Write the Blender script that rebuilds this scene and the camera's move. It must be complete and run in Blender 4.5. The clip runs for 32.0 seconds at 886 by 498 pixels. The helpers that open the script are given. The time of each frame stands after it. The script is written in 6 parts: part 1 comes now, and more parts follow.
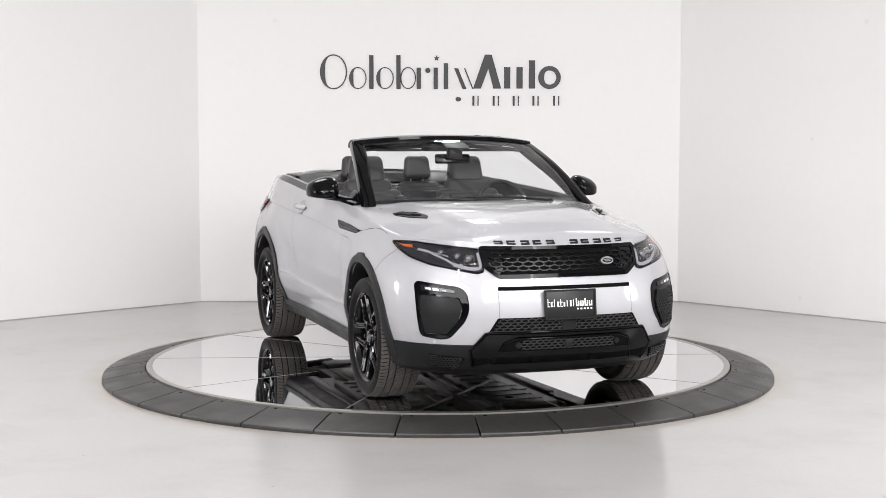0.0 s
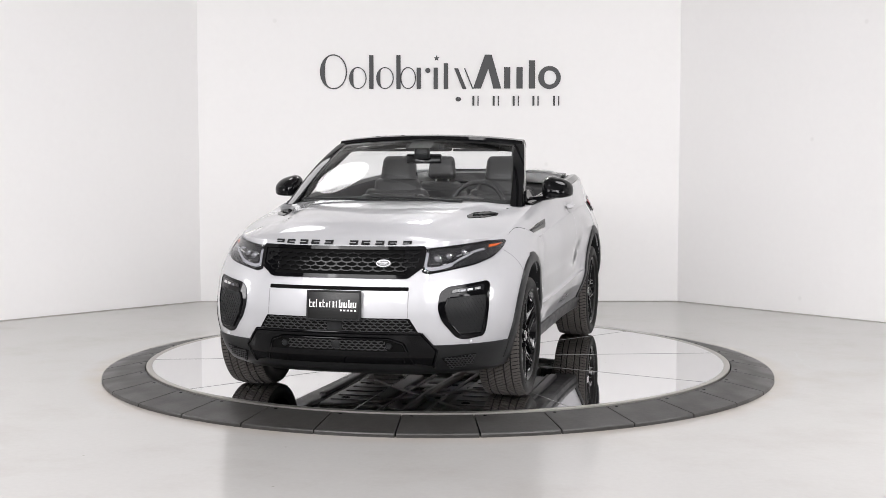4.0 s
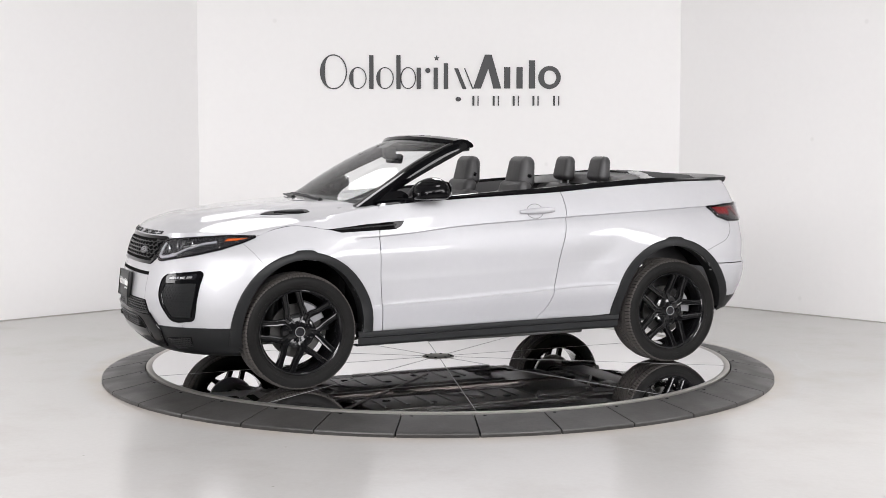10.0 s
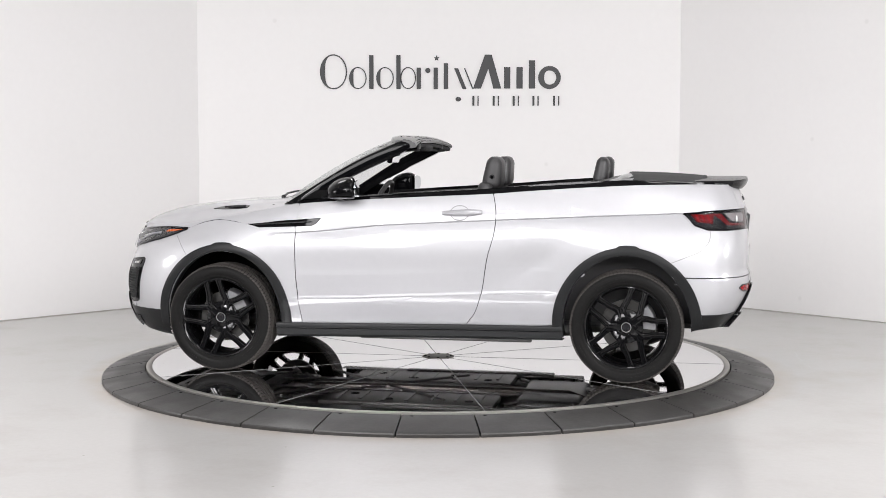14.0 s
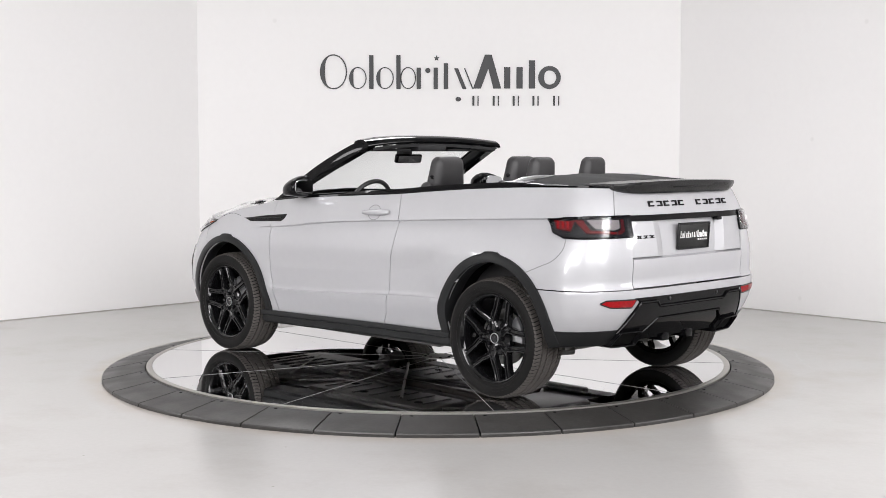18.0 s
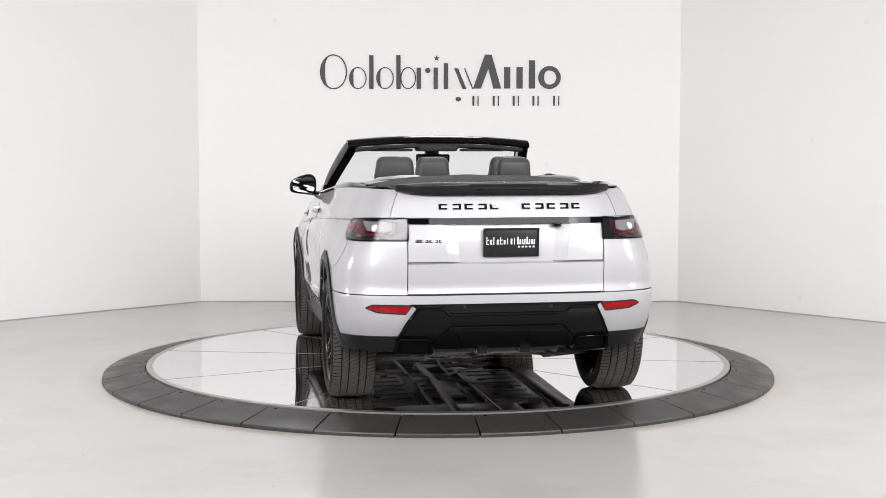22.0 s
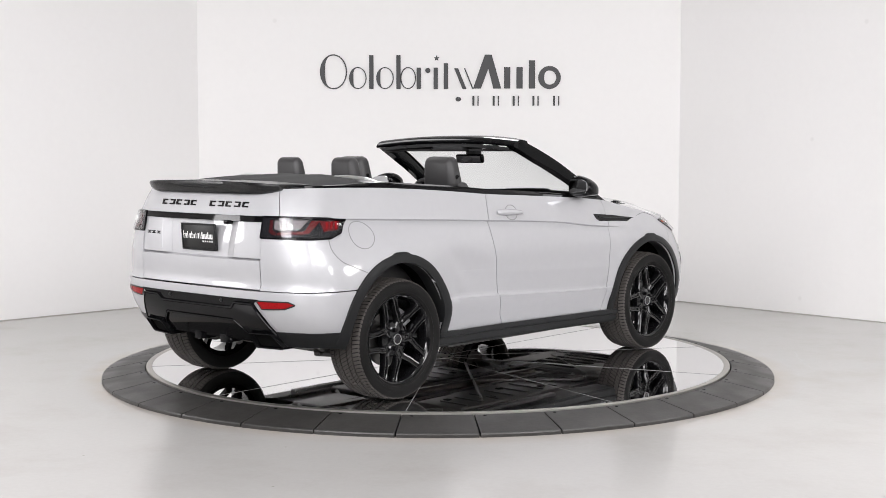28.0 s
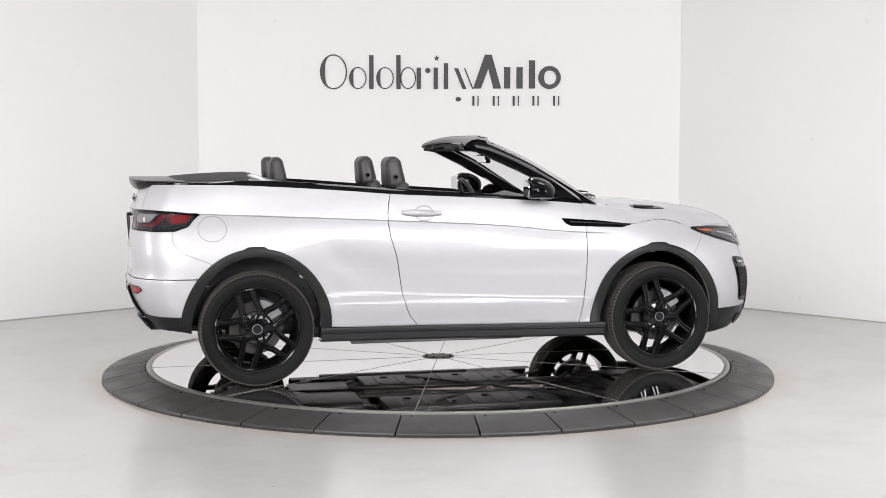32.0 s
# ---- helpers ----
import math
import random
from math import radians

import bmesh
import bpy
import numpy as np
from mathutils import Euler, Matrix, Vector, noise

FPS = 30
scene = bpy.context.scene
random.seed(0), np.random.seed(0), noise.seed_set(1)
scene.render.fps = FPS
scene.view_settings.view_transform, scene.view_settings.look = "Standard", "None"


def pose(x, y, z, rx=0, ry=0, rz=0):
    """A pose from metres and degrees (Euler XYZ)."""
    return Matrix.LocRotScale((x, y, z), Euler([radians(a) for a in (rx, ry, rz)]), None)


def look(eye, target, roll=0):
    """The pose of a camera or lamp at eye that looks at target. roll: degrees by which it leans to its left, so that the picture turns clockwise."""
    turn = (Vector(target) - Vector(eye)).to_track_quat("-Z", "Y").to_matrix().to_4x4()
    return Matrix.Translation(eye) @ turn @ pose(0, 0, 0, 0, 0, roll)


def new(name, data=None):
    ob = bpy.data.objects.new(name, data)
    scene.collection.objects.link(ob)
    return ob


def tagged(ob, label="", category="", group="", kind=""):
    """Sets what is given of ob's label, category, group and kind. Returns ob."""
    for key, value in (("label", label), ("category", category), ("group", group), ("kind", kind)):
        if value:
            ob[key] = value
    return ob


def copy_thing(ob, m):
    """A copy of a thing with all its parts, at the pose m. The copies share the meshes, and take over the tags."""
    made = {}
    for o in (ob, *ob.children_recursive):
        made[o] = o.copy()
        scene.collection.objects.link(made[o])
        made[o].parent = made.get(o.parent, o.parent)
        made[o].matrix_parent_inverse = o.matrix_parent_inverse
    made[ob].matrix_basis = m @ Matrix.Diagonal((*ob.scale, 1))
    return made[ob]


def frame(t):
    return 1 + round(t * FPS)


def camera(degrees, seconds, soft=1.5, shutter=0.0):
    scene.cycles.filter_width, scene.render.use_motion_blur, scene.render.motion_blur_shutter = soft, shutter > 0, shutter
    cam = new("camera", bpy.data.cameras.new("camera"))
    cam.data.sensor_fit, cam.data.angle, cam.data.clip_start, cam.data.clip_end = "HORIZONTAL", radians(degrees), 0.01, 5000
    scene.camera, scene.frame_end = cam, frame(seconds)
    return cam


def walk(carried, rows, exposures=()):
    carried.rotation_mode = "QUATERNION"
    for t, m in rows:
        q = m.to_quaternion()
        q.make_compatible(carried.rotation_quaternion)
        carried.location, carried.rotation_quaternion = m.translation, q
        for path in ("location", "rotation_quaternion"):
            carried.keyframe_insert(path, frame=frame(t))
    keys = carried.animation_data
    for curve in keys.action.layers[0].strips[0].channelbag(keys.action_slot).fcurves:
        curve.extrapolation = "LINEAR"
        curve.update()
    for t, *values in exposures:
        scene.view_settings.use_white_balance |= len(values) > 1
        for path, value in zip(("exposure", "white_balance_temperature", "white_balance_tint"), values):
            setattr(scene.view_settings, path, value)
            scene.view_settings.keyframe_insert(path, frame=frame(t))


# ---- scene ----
cam = camera(37.64, 32.0, 0.7)
EYE = (0.0, -9.162, 1.5265)
walk(cam, [(0.0, pose(*EYE, 85.708, 0, -0.21)), (32.0, pose(*EYE, 85.708, 0, -0.21))])

DISC_Z = 0.075          # top of the turning platform above the floor
TURN, FRONT_AT = 8.638, 2.303   # degrees per second; time at which the car faces the camera


def heading(t):
    return -90.0 - TURN * (t - FRONT_AT)


# ---- light ----
world = bpy.data.worlds.new("world")
scene.world = world
world.use_nodes = True
world.node_tree.nodes["Background"].inputs[0].default_value = (0.75, 0.77, 0.8, 1)
world.node_tree.nodes["Background"].inputs[1].default_value = 0.05
scene.view_settings.exposure = -0.42


def area_lamp(name, eye, target, sx, sy, watts, shape="RECTANGLE", colour=(1, 0.985, 0.965), spread=180):
    d = bpy.data.lights.new(name, "AREA")
    d.shape, d.size, d.size_y, d.energy, d.color, d.spread = shape, sx, sy, watts, colour, radians(spread)
    ob = new(name, d)
    ob.matrix_world = look(eye, target)
    return ob


LAMP_TINT = (1.0, 0.985, 0.997)
# octagonal softboxes hung over the turntable, round ones beside it, then added fill lamps
for ex, ey, ez, size, e, aim in ((0.2, 3.0, 4.05, 0.85, 24, (0, 0.6, 1)), (0.35, -1.6, 4.4, 0.85, 20, (0.3, -1.6, 0)), (-1.98, 1.8, 4.05, 1.12, 16, (-0.9, 0.4, 0)), (2.25, 0.5, 4.05, 1.1, 17, (1.0, 0.1, 0))):
    area_lamp("octagonal_softbox_lamp", (ex, ey, ez), aim, size, size, e, "DISK", LAMP_TINT, 120)
for ex, ey, e in ((4.9, -2.8, 46), (3.2, -4.75, 38), (-5.0, -1.8, 40), (-2.4, -5.2, 38)):
    area_lamp("round_softbox_lamp", (ex, ey, 1.6), (0, 0, 0.9), 0.9, 0.9, e, "DISK", LAMP_TINT)
for ex, aim in ((-2.7, 3.6), (2.7, -3.6)):
    # two wide unseen panels over the camera, added to fill car and walls
    area_lamp("front_fill_lamp", (ex, -8.2, 3.6), (aim, 2.6, 0.9), 4.2, 2.2, 400, colour=LAMP_TINT)
    # unseen fill added only to brighten the canted side walls
    area_lamp("side_wall_fill_lamp", (ex * 1.33, -5.4, 2.9), (-aim * 1.02, 2.7, 0.4), 1.2, 1.2, 62, colour=LAMP_TINT, spread=100)


# small spot lamps under the ceiling on the camera's side
for ex, ey in ((-3.2, -5.8), (-1.7, -7.2), (-0.4, -6.2), (1.1, -7.8), (2.3, -6.4), (3.5, -7.3)):
    area_lamp("spot_lamp", (ex, ey, 4.6), (ex * 0.4, 0, 1), 0.14, 0.14, 3, "DISK", LAMP_TINT, 100)


# ---- materials ----
def material(name, colour, rough=0.5, metal=0.0, coat=0.0, grain=0.0, grain_scale=60.0, bump=0.0, rough_var=0.0, spec=0.5, coat_rough=0.03):
    m = bpy.data.materials.new(name)
    m.use_nodes = True
    t = m.node_tree
    b = t.nodes["Principled BSDF"]
    b.inputs["Base Color"].default_value = (*colour, 1)
    b.inputs["Roughness"].default_value = rough
    b.inputs["Metallic"].default_value = metal
    b.inputs["Coat Weight"].default_value = coat
    b.inputs["Coat Roughness"].default_value = coat_rough
    b.inputs["Coat IOR"].default_value = 1.45
    b.inputs["Specular IOR Level"].default_value = spec
    if grain or bump or rough_var:
        co = t.nodes.new("ShaderNodeTexCoord")
        fine = t.nodes.new("ShaderNodeTexNoise")
        fine.inputs["Scale"].default_value, fine.inputs["Detail"].default_value = grain_scale, 4
        wide = t.nodes.new("ShaderNodeTexNoise")
        wide.inputs["Scale"].default_value, wide.inputs["Detail"].default_value = grain_scale / 25, 3
        mix = t.nodes.new("ShaderNodeMath")
        mix.operation = "ADD"
        t.links.new(co.outputs["Object"], fine.inputs["Vector"])
        t.links.new(co.outputs["Object"], wide.inputs["Vector"])
        t.links.new(fine.outputs["Fac"], mix.inputs[0])
        t.links.new(wide.outputs["Fac"], mix.inputs[1])
        if grain:
            r = t.nodes.new("ShaderNodeMapRange")
            r.inputs["From Min"].default_value, r.inputs["From Max"].default_value = 0.6, 1.4
            r.inputs["To Min"].default_value, r.inputs["To Max"].default_value = 1 - grain, 1 + grain
            t.links.new(mix.outputs[0], r.inputs["Value"])
            v = t.nodes.new("ShaderNodeVectorMath")
            v.operation = "SCALE"
            v.inputs[0].default_value = colour
            t.links.new(r.outputs["Result"], v.inputs["Scale"])
            t.links.new(v.outputs["Vector"], b.inputs["Base Color"])
        if rough_var:
            r = t.nodes.new("ShaderNodeMapRange")
            r.inputs["From Min"].default_value, r.inputs["From Max"].default_value = 0.35, 0.65
            r.inputs["To Min"].default_value, r.inputs["To Max"].default_value = max(0, rough - rough_var), min(1, rough + rough_var)
            t.links.new(wide.outputs["Fac"], r.inputs["Value"])
            t.links.new(r.outputs["Result"], b.inputs["Roughness"])
        if bump:
            n = t.nodes.new("ShaderNodeBump")
            n.inputs["Strength"].default_value, n.inputs["Distance"].default_value = bump, 0.002
            t.links.new(fine.outputs["Fac"], n.inputs["Height"])
            t.links.new(n.outputs["Normal"], b.inputs["Normal"])
    return m


def glass(name, colour=(1, 1, 1), rough=0.0):
    """A thin pane: clear with a sheen by Fresnel."""
    m = bpy.data.materials.new(name)
    m.use_nodes = True
    t = m.node_tree
    t.nodes.remove(t.nodes["Principled BSDF"])
    out = t.nodes["Material Output"]
    clear, shine, facing, power, scale, mix = (t.nodes.new("ShaderNode" + k) for k in ("BsdfTransparent", "BsdfGlossy", "LayerWeight", "Math", "Math", "MixShader"))
    clear.inputs[0].default_value = (*colour, 1)
    shine.inputs["Roughness"].default_value = rough
    power.operation, scale.operation = "POWER", "MULTIPLY_ADD"
    power.inputs[1].default_value = 4.0
    scale.inputs[1].default_value, scale.inputs[2].default_value = 0.62, 0.035
    facing.inputs["Blend"].default_value = 0.5
    t.links.new(facing.outputs["Facing"], power.inputs[0])
    t.links.new(power.outputs[0], scale.inputs[0])
    t.links.new(scale.outputs[0], mix.inputs[0])
    t.links.new(clear.outputs[0], mix.inputs[1])
    t.links.new(shine.outputs[0], mix.inputs[2])
    t.links.new(mix.outputs[0], out.inputs["Surface"])
    return m


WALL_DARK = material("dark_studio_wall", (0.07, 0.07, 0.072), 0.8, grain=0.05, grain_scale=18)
WALL = material("wall_paint", (0.80, 0.79, 0.785), 0.7, grain=0.012, grain_scale=18, bump=0.05, rough_var=0.08)
RUBBER_TILE = material("rubber_tile", (0.031, 0.0295, 0.028), 0.44, grain=0.34, grain_scale=42, bump=0.35, rough_var=0.2)
FLOOR = material("floor_epoxy", (0.45, 0.44, 0.43), 0.21, grain=0.028, grain_scale=34, spec=0.62)


def soiled(m):
    """Brownish grime along the turntable's rim and small dark flecks on the floor."""
    t = m.node_tree
    b = t.nodes["Principled BSDF"]
    src = b.inputs["Base Color"].links[0].from_socket
    co, ln, ring, n1, mul, mix, n2, fleck, mix2 = (t.nodes.new("ShaderNode" + k) for k in ("TexCoord", "VectorMath", "MapRange", "TexNoise", "Math", "MixRGB", "TexVoronoi", "MapRange", "MixRGB"))
    ln.operation, mul.operation = "LENGTH", "MULTIPLY"
    t.links.new(co.outputs["Object"], ln.inputs[0])
    t.links.new(ln.outputs["Value"], ring.inputs["Value"])
    for k, v in (("From Min", 2.31), ("From Max", 2.50), ("To Min", 1.0), ("To Max", 0.0)):
        ring.inputs[k].default_value = v
    n1.inputs["Scale"].default_value, n1.inputs["Detail"].default_value = 5.0, 6
    t.links.new(co.outputs["Object"], n1.inputs["Vector"])
    t.links.new(ring.outputs["Result"], mul.inputs[0])
    t.links.new(n1.outputs["Fac"], mul.inputs[1])
    t.links.new(mul.outputs[0], mix.inputs["Fac"])
    t.links.new(src, mix.inputs["Color1"])
    mix.inputs["Color2"].default_value = (0.40, 0.34, 0.28, 1)
    n2.inputs["Scale"].default_value = 2.6
    t.links.new(co.outputs["Object"], n2.inputs["Vector"])
    for k, v in (("From Min", 0.012), ("From Max", 0.022), ("To Min", 0.55), ("To Max", 0.0)):
        fleck.inputs[k].default_value = v
    t.links.new(n2.outputs["Distance"], fleck.inputs["Value"])
    t.links.new(fleck.outputs["Result"], mix2.inputs["Fac"])
    t.links.new(mix.outputs["Color"], mix2.inputs["Color1"])
    mix2.inputs["Color2"].default_value = (0.22, 0.20, 0.18, 1)
    # wide faint smudges
    n3, band, mix3 = (t.nodes.new("ShaderNode" + k) for k in ("TexNoise", "MapRange", "MixRGB"))
    n3.inputs["Scale"].default_value, n3.inputs["Detail"].default_value, n3.inputs["Roughness"].default_value = 1.1, 9, 0.68
    t.links.new(co.outputs["Object"], n3.inputs["Vector"])
    band.interpolation_type = "SMOOTHSTEP"
    for k, v in (("From Min", 0.46), ("From Max", 0.72), ("To Min", 0.0), ("To Max", 0.38)):
        band.inputs[k].default_value = v
    t.links.new(n3.outputs["Fac"], band.inputs["Value"])
    t.links.new(band.outputs["Result"], mix3.inputs["Fac"])
    t.links.new(mix2.outputs["Color"], mix3.inputs["Color1"])
    mix3.inputs["Color2"].default_value = (0.36, 0.34, 0.315, 1)
    t.links.new(mix3.outputs["Color"], b.inputs["Base Color"])


soiled(FLOOR)


def scuffed(m, scale, size, strength, colour):
    """Sparse small scuffs on a painted surface."""
    t = m.node_tree
    b = t.nodes["Principled BSDF"]
    src = b.inputs["Base Color"].links[0].from_socket
    co, vo, rng, mix = (t.nodes.new("ShaderNode" + k) for k in ("TexCoord", "TexVoronoi", "MapRange", "MixRGB"))
    vo.inputs["Scale"].default_value = scale
    t.links.new(co.outputs["Object"], vo.inputs["Vector"])
    for k, v in (("From Min", size), ("From Max", size * 2.2), ("To Min", strength), ("To Max", 0.0)):
        rng.inputs[k].default_value = v
    t.links.new(vo.outputs["Distance"], rng.inputs["Value"])
    t.links.new(rng.outputs["Result"], mix.inputs["Fac"])
    t.links.new(src, mix.inputs["Color1"])
    mix.inputs["Color2"].default_value = (*colour, 1)
    t.links.new(mix.outputs["Color"], b.inputs["Base Color"])


scuffed(WALL, 1.7, 0.022, 0.16, (0.45, 0.44, 0.42))
scuffed(RUBBER_TILE, 6.0, 0.05, 0.25, (0.13, 0.115, 0.10))
scuffed(RUBBER_TILE, 1.3, 0.10, 0.16, (0.12, 0.10, 0.085))
CEILING = material("ceiling_paint", (0.46, 0.457, 0.454), 0.9, grain=0.03, grain_scale=20)
TRACK = material("black_track", (0.02, 0.02, 0.02), 0.6, grain=0.1)
MIRROR_DISC = material("polished_platform", (0.86, 0.86, 0.87), 0.025, metal=1.0, rough_var=0.015, grain_scale=40)
STEEL = material("brushed_steel", (0.46, 0.445, 0.42), 0.45, metal=1.0, grain=0.08, grain_scale=120)
SEAM = material("seam_filler", (0.22, 0.22, 0.22), 0.6, grain=0.1)
JOINT = material("joint_sealant", (0.40, 0.385, 0.36), 0.7, grain=0.3, grain_scale=12)
SIGN = material("sign_black", (0.03, 0.03, 0.032), 0.5, grain=0.08)
PAINT = material("silver_paint", (0.442, 0.441, 0.457), 0.5, metal=0.42, coat=1.0, grain=0.02, grain_scale=500, coat_rough=0.02, spec=0.2)
GLOSS_BLACK = material("gloss_black", (0.003, 0.003, 0.0035), 0.04, spec=0.17, grain=0.05, grain_scale=50)
SATIN_BLACK = material("satin_black_plastic", (0.013, 0.0134, 0.014), 0.38, spec=0.18, grain=0.1, grain_scale=150, bump=0.1, rough_var=0.06)
DARK = material("dark_cavity", (0.003, 0.003, 0.003), 0.9, grain=0.2, spec=0.1)
TYRE = material("tyre_rubber", (0.0095, 0.0092, 0.0090), 0.5, spec=0.09, grain=0.22, grain_scale=70, bump=0.2, rough_var=0.08)
RIM = material("gloss_black_alloy", (0.005, 0.005, 0.0055), 0.06, spec=0.40, grain=0.08, grain_scale=40)
LEATHER = material("black_leather", (0.026, 0.025, 0.026), 0.45, grain=0.15, grain_scale=160, bump=0.3, rough_var=0.06)
FABRIC = material("black_fabric", (0.018, 0.018, 0.019), 0.85, grain=0.25, grain_scale=260, bump=0.35)
CHROME = material("chrome", (0.8, 0.8, 0.81), 0.08, metal=1.0, grain=0.02)
# duller than chrome: the weaker reflection is put into the colour
MIRROR_GLASS = material("mirror_glass", (0.6, 0.61, 0.63), 0.03, metal=1.0, grain=0.02)
SATIN_METAL = material("satin_metal", (0.6, 0.6, 0.61), 0.28, metal=1.0, grain=0.04)
LAMP_SILVER = material("lamp_reflector", (0.15, 0.15, 0.16), 0.25, metal=0.5, grain=0.15, grain_scale=80)
LAMP_DARK = material("lamp_housing", (0.010, 0.010, 0.012), 0.12, grain=0.2)
LENS_GREY = material("light_guide", (0.24, 0.24, 0.26), 0.2, grain=0.04)
AMBER = material("amber_lens", (0.50, 0.085, 0.01), 0.12, grain=0.2, grain_scale=90)
RED = material("red_lens", (0.25, 0.004, 0.006), 0.06, spec=0.2, grain=0.35, grain_scale=90)
LAMP_RED = material("tail_lamp_red", (0.085, 0.005, 0.007), 0.08, grain=0.25, grain_scale=90)
DARK_RED = material("smoked_red_lens", (0.045, 0.006, 0.008), 0.12, grain=0.2, grain_scale=90)
CLEAR_LENS = material("clear_lens", (0.17, 0.155, 0.158), 0.2, grain=0.2, grain_scale=90)
PLATE = material("plate_black", (0.006, 0.006, 0.006), 0.4, spec=0.4, grain=0.1)
WHITE_INK = material("white_ink", (0.75, 0.75, 0.74), 0.5, grain=0.02)
UNDER = material("underbody_black", (0.030, 0.029, 0.027), 0.35, grain=0.3, grain_scale=30, bump=0.4)
PAN = material("undertray_grey", (0.050, 0.048, 0.044), 0.40, grain=0.15, grain_scale=20)
PIPE = material("exhaust_steel", (0.09, 0.08, 0.073), 0.4, metal=0.9, grain=0.25, grain_scale=20)
# brownish dust, plus the light on the block tops put into the colour
TREAD = material("dusty_lightened_tread", (0.060, 0.054, 0.050), 0.75, spec=0.3, grain=0.25, grain_scale=60, bump=0.2)
BADGE = material("badge_silver", (0.30, 0.30, 0.31), 0.4, metal=0.8, grain=0.1)
GRILLE_BLACK = material("grille_black", (0.006, 0.006, 0.0065), 0.2, spec=0.18, grain=0.1, grain_scale=90)
SPOILER_BLACK = material("spoiler_black", (0.010, 0.010, 0.0105), 0.24, spec=0.3, grain=0.1, grain_scale=90)
MESH_GREY = material("mesh_plastic", (0.020, 0.020, 0.021), 0.4, grain=0.15, grain_scale=120)
DECK_SILVER = material("deck_silver", (0.42, 0.42, 0.43), 0.28, metal=0.7, grain=0.03)
BRAKE = material("brake_disc", (0.09, 0.088, 0.085), 0.42, metal=1.0, grain=0.1)
SCREEN_GLASS = glass("windscreen_glass", (0.93, 0.95, 0.95))
HEAD_GLASS = glass("lamp_cover_glass", (0.95, 0.95, 0.96), 0.01)


# ---- mesh helpers ----
def link(name, bm, mat, parent=None, label="", smooth=True, angle=35):
    me = bpy.data.meshes.new(name)
    bmesh.ops.recalc_face_normals(bm, faces=bm.faces)
    if smooth:
        for f in bm.faces:
            f.smooth = True
        lim = radians(angle)
        for e in bm.edges:
            if len(e.link_faces) != 2 or e.calc_face_angle(0) > lim:
                e.smooth = False
    bm.to_mesh(me)
    bm.free()
    me.materials.append(mat)
    ob = new(name, me)
    if parent is not None:
        ob.parent = parent
    if label:
        ob["label"] = label
    return ob


def part(name, bm, mat, parent, label="", smooth=True, angle=35):
    return link(name, bm, mat, parent, label, smooth, angle)


def box(bm, x0, x1, y0, y1, z0, z1, bevel=0.0, seg=2, m=None):
    r = bmesh.ops.create_cube(bm, size=1.0)
    vs = r["verts"]
    for v in vs:
        v.co = Vector(((x0 + x1) / 2 + v.co.x * (x1 - x0), (y0 + y1) / 2 + v.co.y * (y1 - y0), (z0 + z1) / 2 + v.co.z * (z1 - z0)))
    if bevel:
        es = list({e for v in vs for e in v.link_edges})
        r = bmesh.ops.bevel(bm, geom=es, offset=bevel, segments=seg, affect="EDGES", profile=0.5)
        vs = list({v for f in r["faces"] for v in f.verts} | {v for v in vs if v.is_valid})
    if m is not None:
        bmesh.ops.transform(bm, matrix=m, verts=vs)
    return vs


def revolve(bm, profile, n, axis="y", closed=False, m=None):
    """profile: (radius, along) pairs turned about the axis."""
    rings = []
    for i in range(n):
        a = 2 * math.pi * i / n
        c, s = math.cos(a), math.sin(a)
        ring = []
        for r, h in profile:
            p = Vector((r * c, h, r * s)) if axis == "y" else Vector((r * c, r * s, h))
            ring.append(bm.verts.new(m @ p if m is not None else p))
        rings.append(ring)
    k = len(profile)
    for i in range(n):
        a, b = rings[i], rings[(i + 1) % n]
        for j in range(k if closed else k - 1):
            q = (a[j], a[(j + 1) % k], b[(j + 1) % k], b[j])
            bm.faces.new(q)
    return rings


def tube(bm, pts, r, n=8, cap=True, flat=1.0):
    """A round bar along points."""
    pts = [Vector(p) for p in pts]
    rings = []
    up = Vector((0, 0, 1))
    for i, p in enumerate(pts):
        d = (pts[min(i + 1, len(pts) - 1)] - pts[max(i - 1, 0)]).normalized()
        if abs(d.dot(up)) > 0.95:
            up = Vector((0, 1, 0)) if abs(d.y) < 0.9 else Vector((1, 0, 0))
        s = d.cross(up).normalized()
        u = s.cross(d).normalized()
        rr = r[i] if isinstance(r, (list, tuple)) else r
        rings.append([bm.verts.new(p + s * (rr * math.cos(2 * math.pi * k / n)) + u * (rr * flat * math.sin(2 * math.pi * k / n))) for k in range(n)])
    for a, b in zip(rings, rings[1:]):
        for k in range(n):
            bm.faces.new((a[k], a[(k + 1) % n], b[(k + 1) % n], b[k]))
    if cap:
        bm.faces.new(rings[0][::-1])
        bm.faces.new(rings[-1])


def grid_faces(bm, rows, keep=None):
    """rows: lists of points of equal length; None leaves a hole."""
    vs = [[bm.verts.new(p) for p in row] for row in rows]
    for i in range(len(vs) - 1):
        for j in range(len(vs[0]) - 1):
            if keep is None or keep(i, j):
                try:
                    bm.faces.new((vs[i][j], vs[i][j + 1], vs[i + 1][j + 1], vs[i + 1][j]))
                except ValueError:
                    pass
    return vs


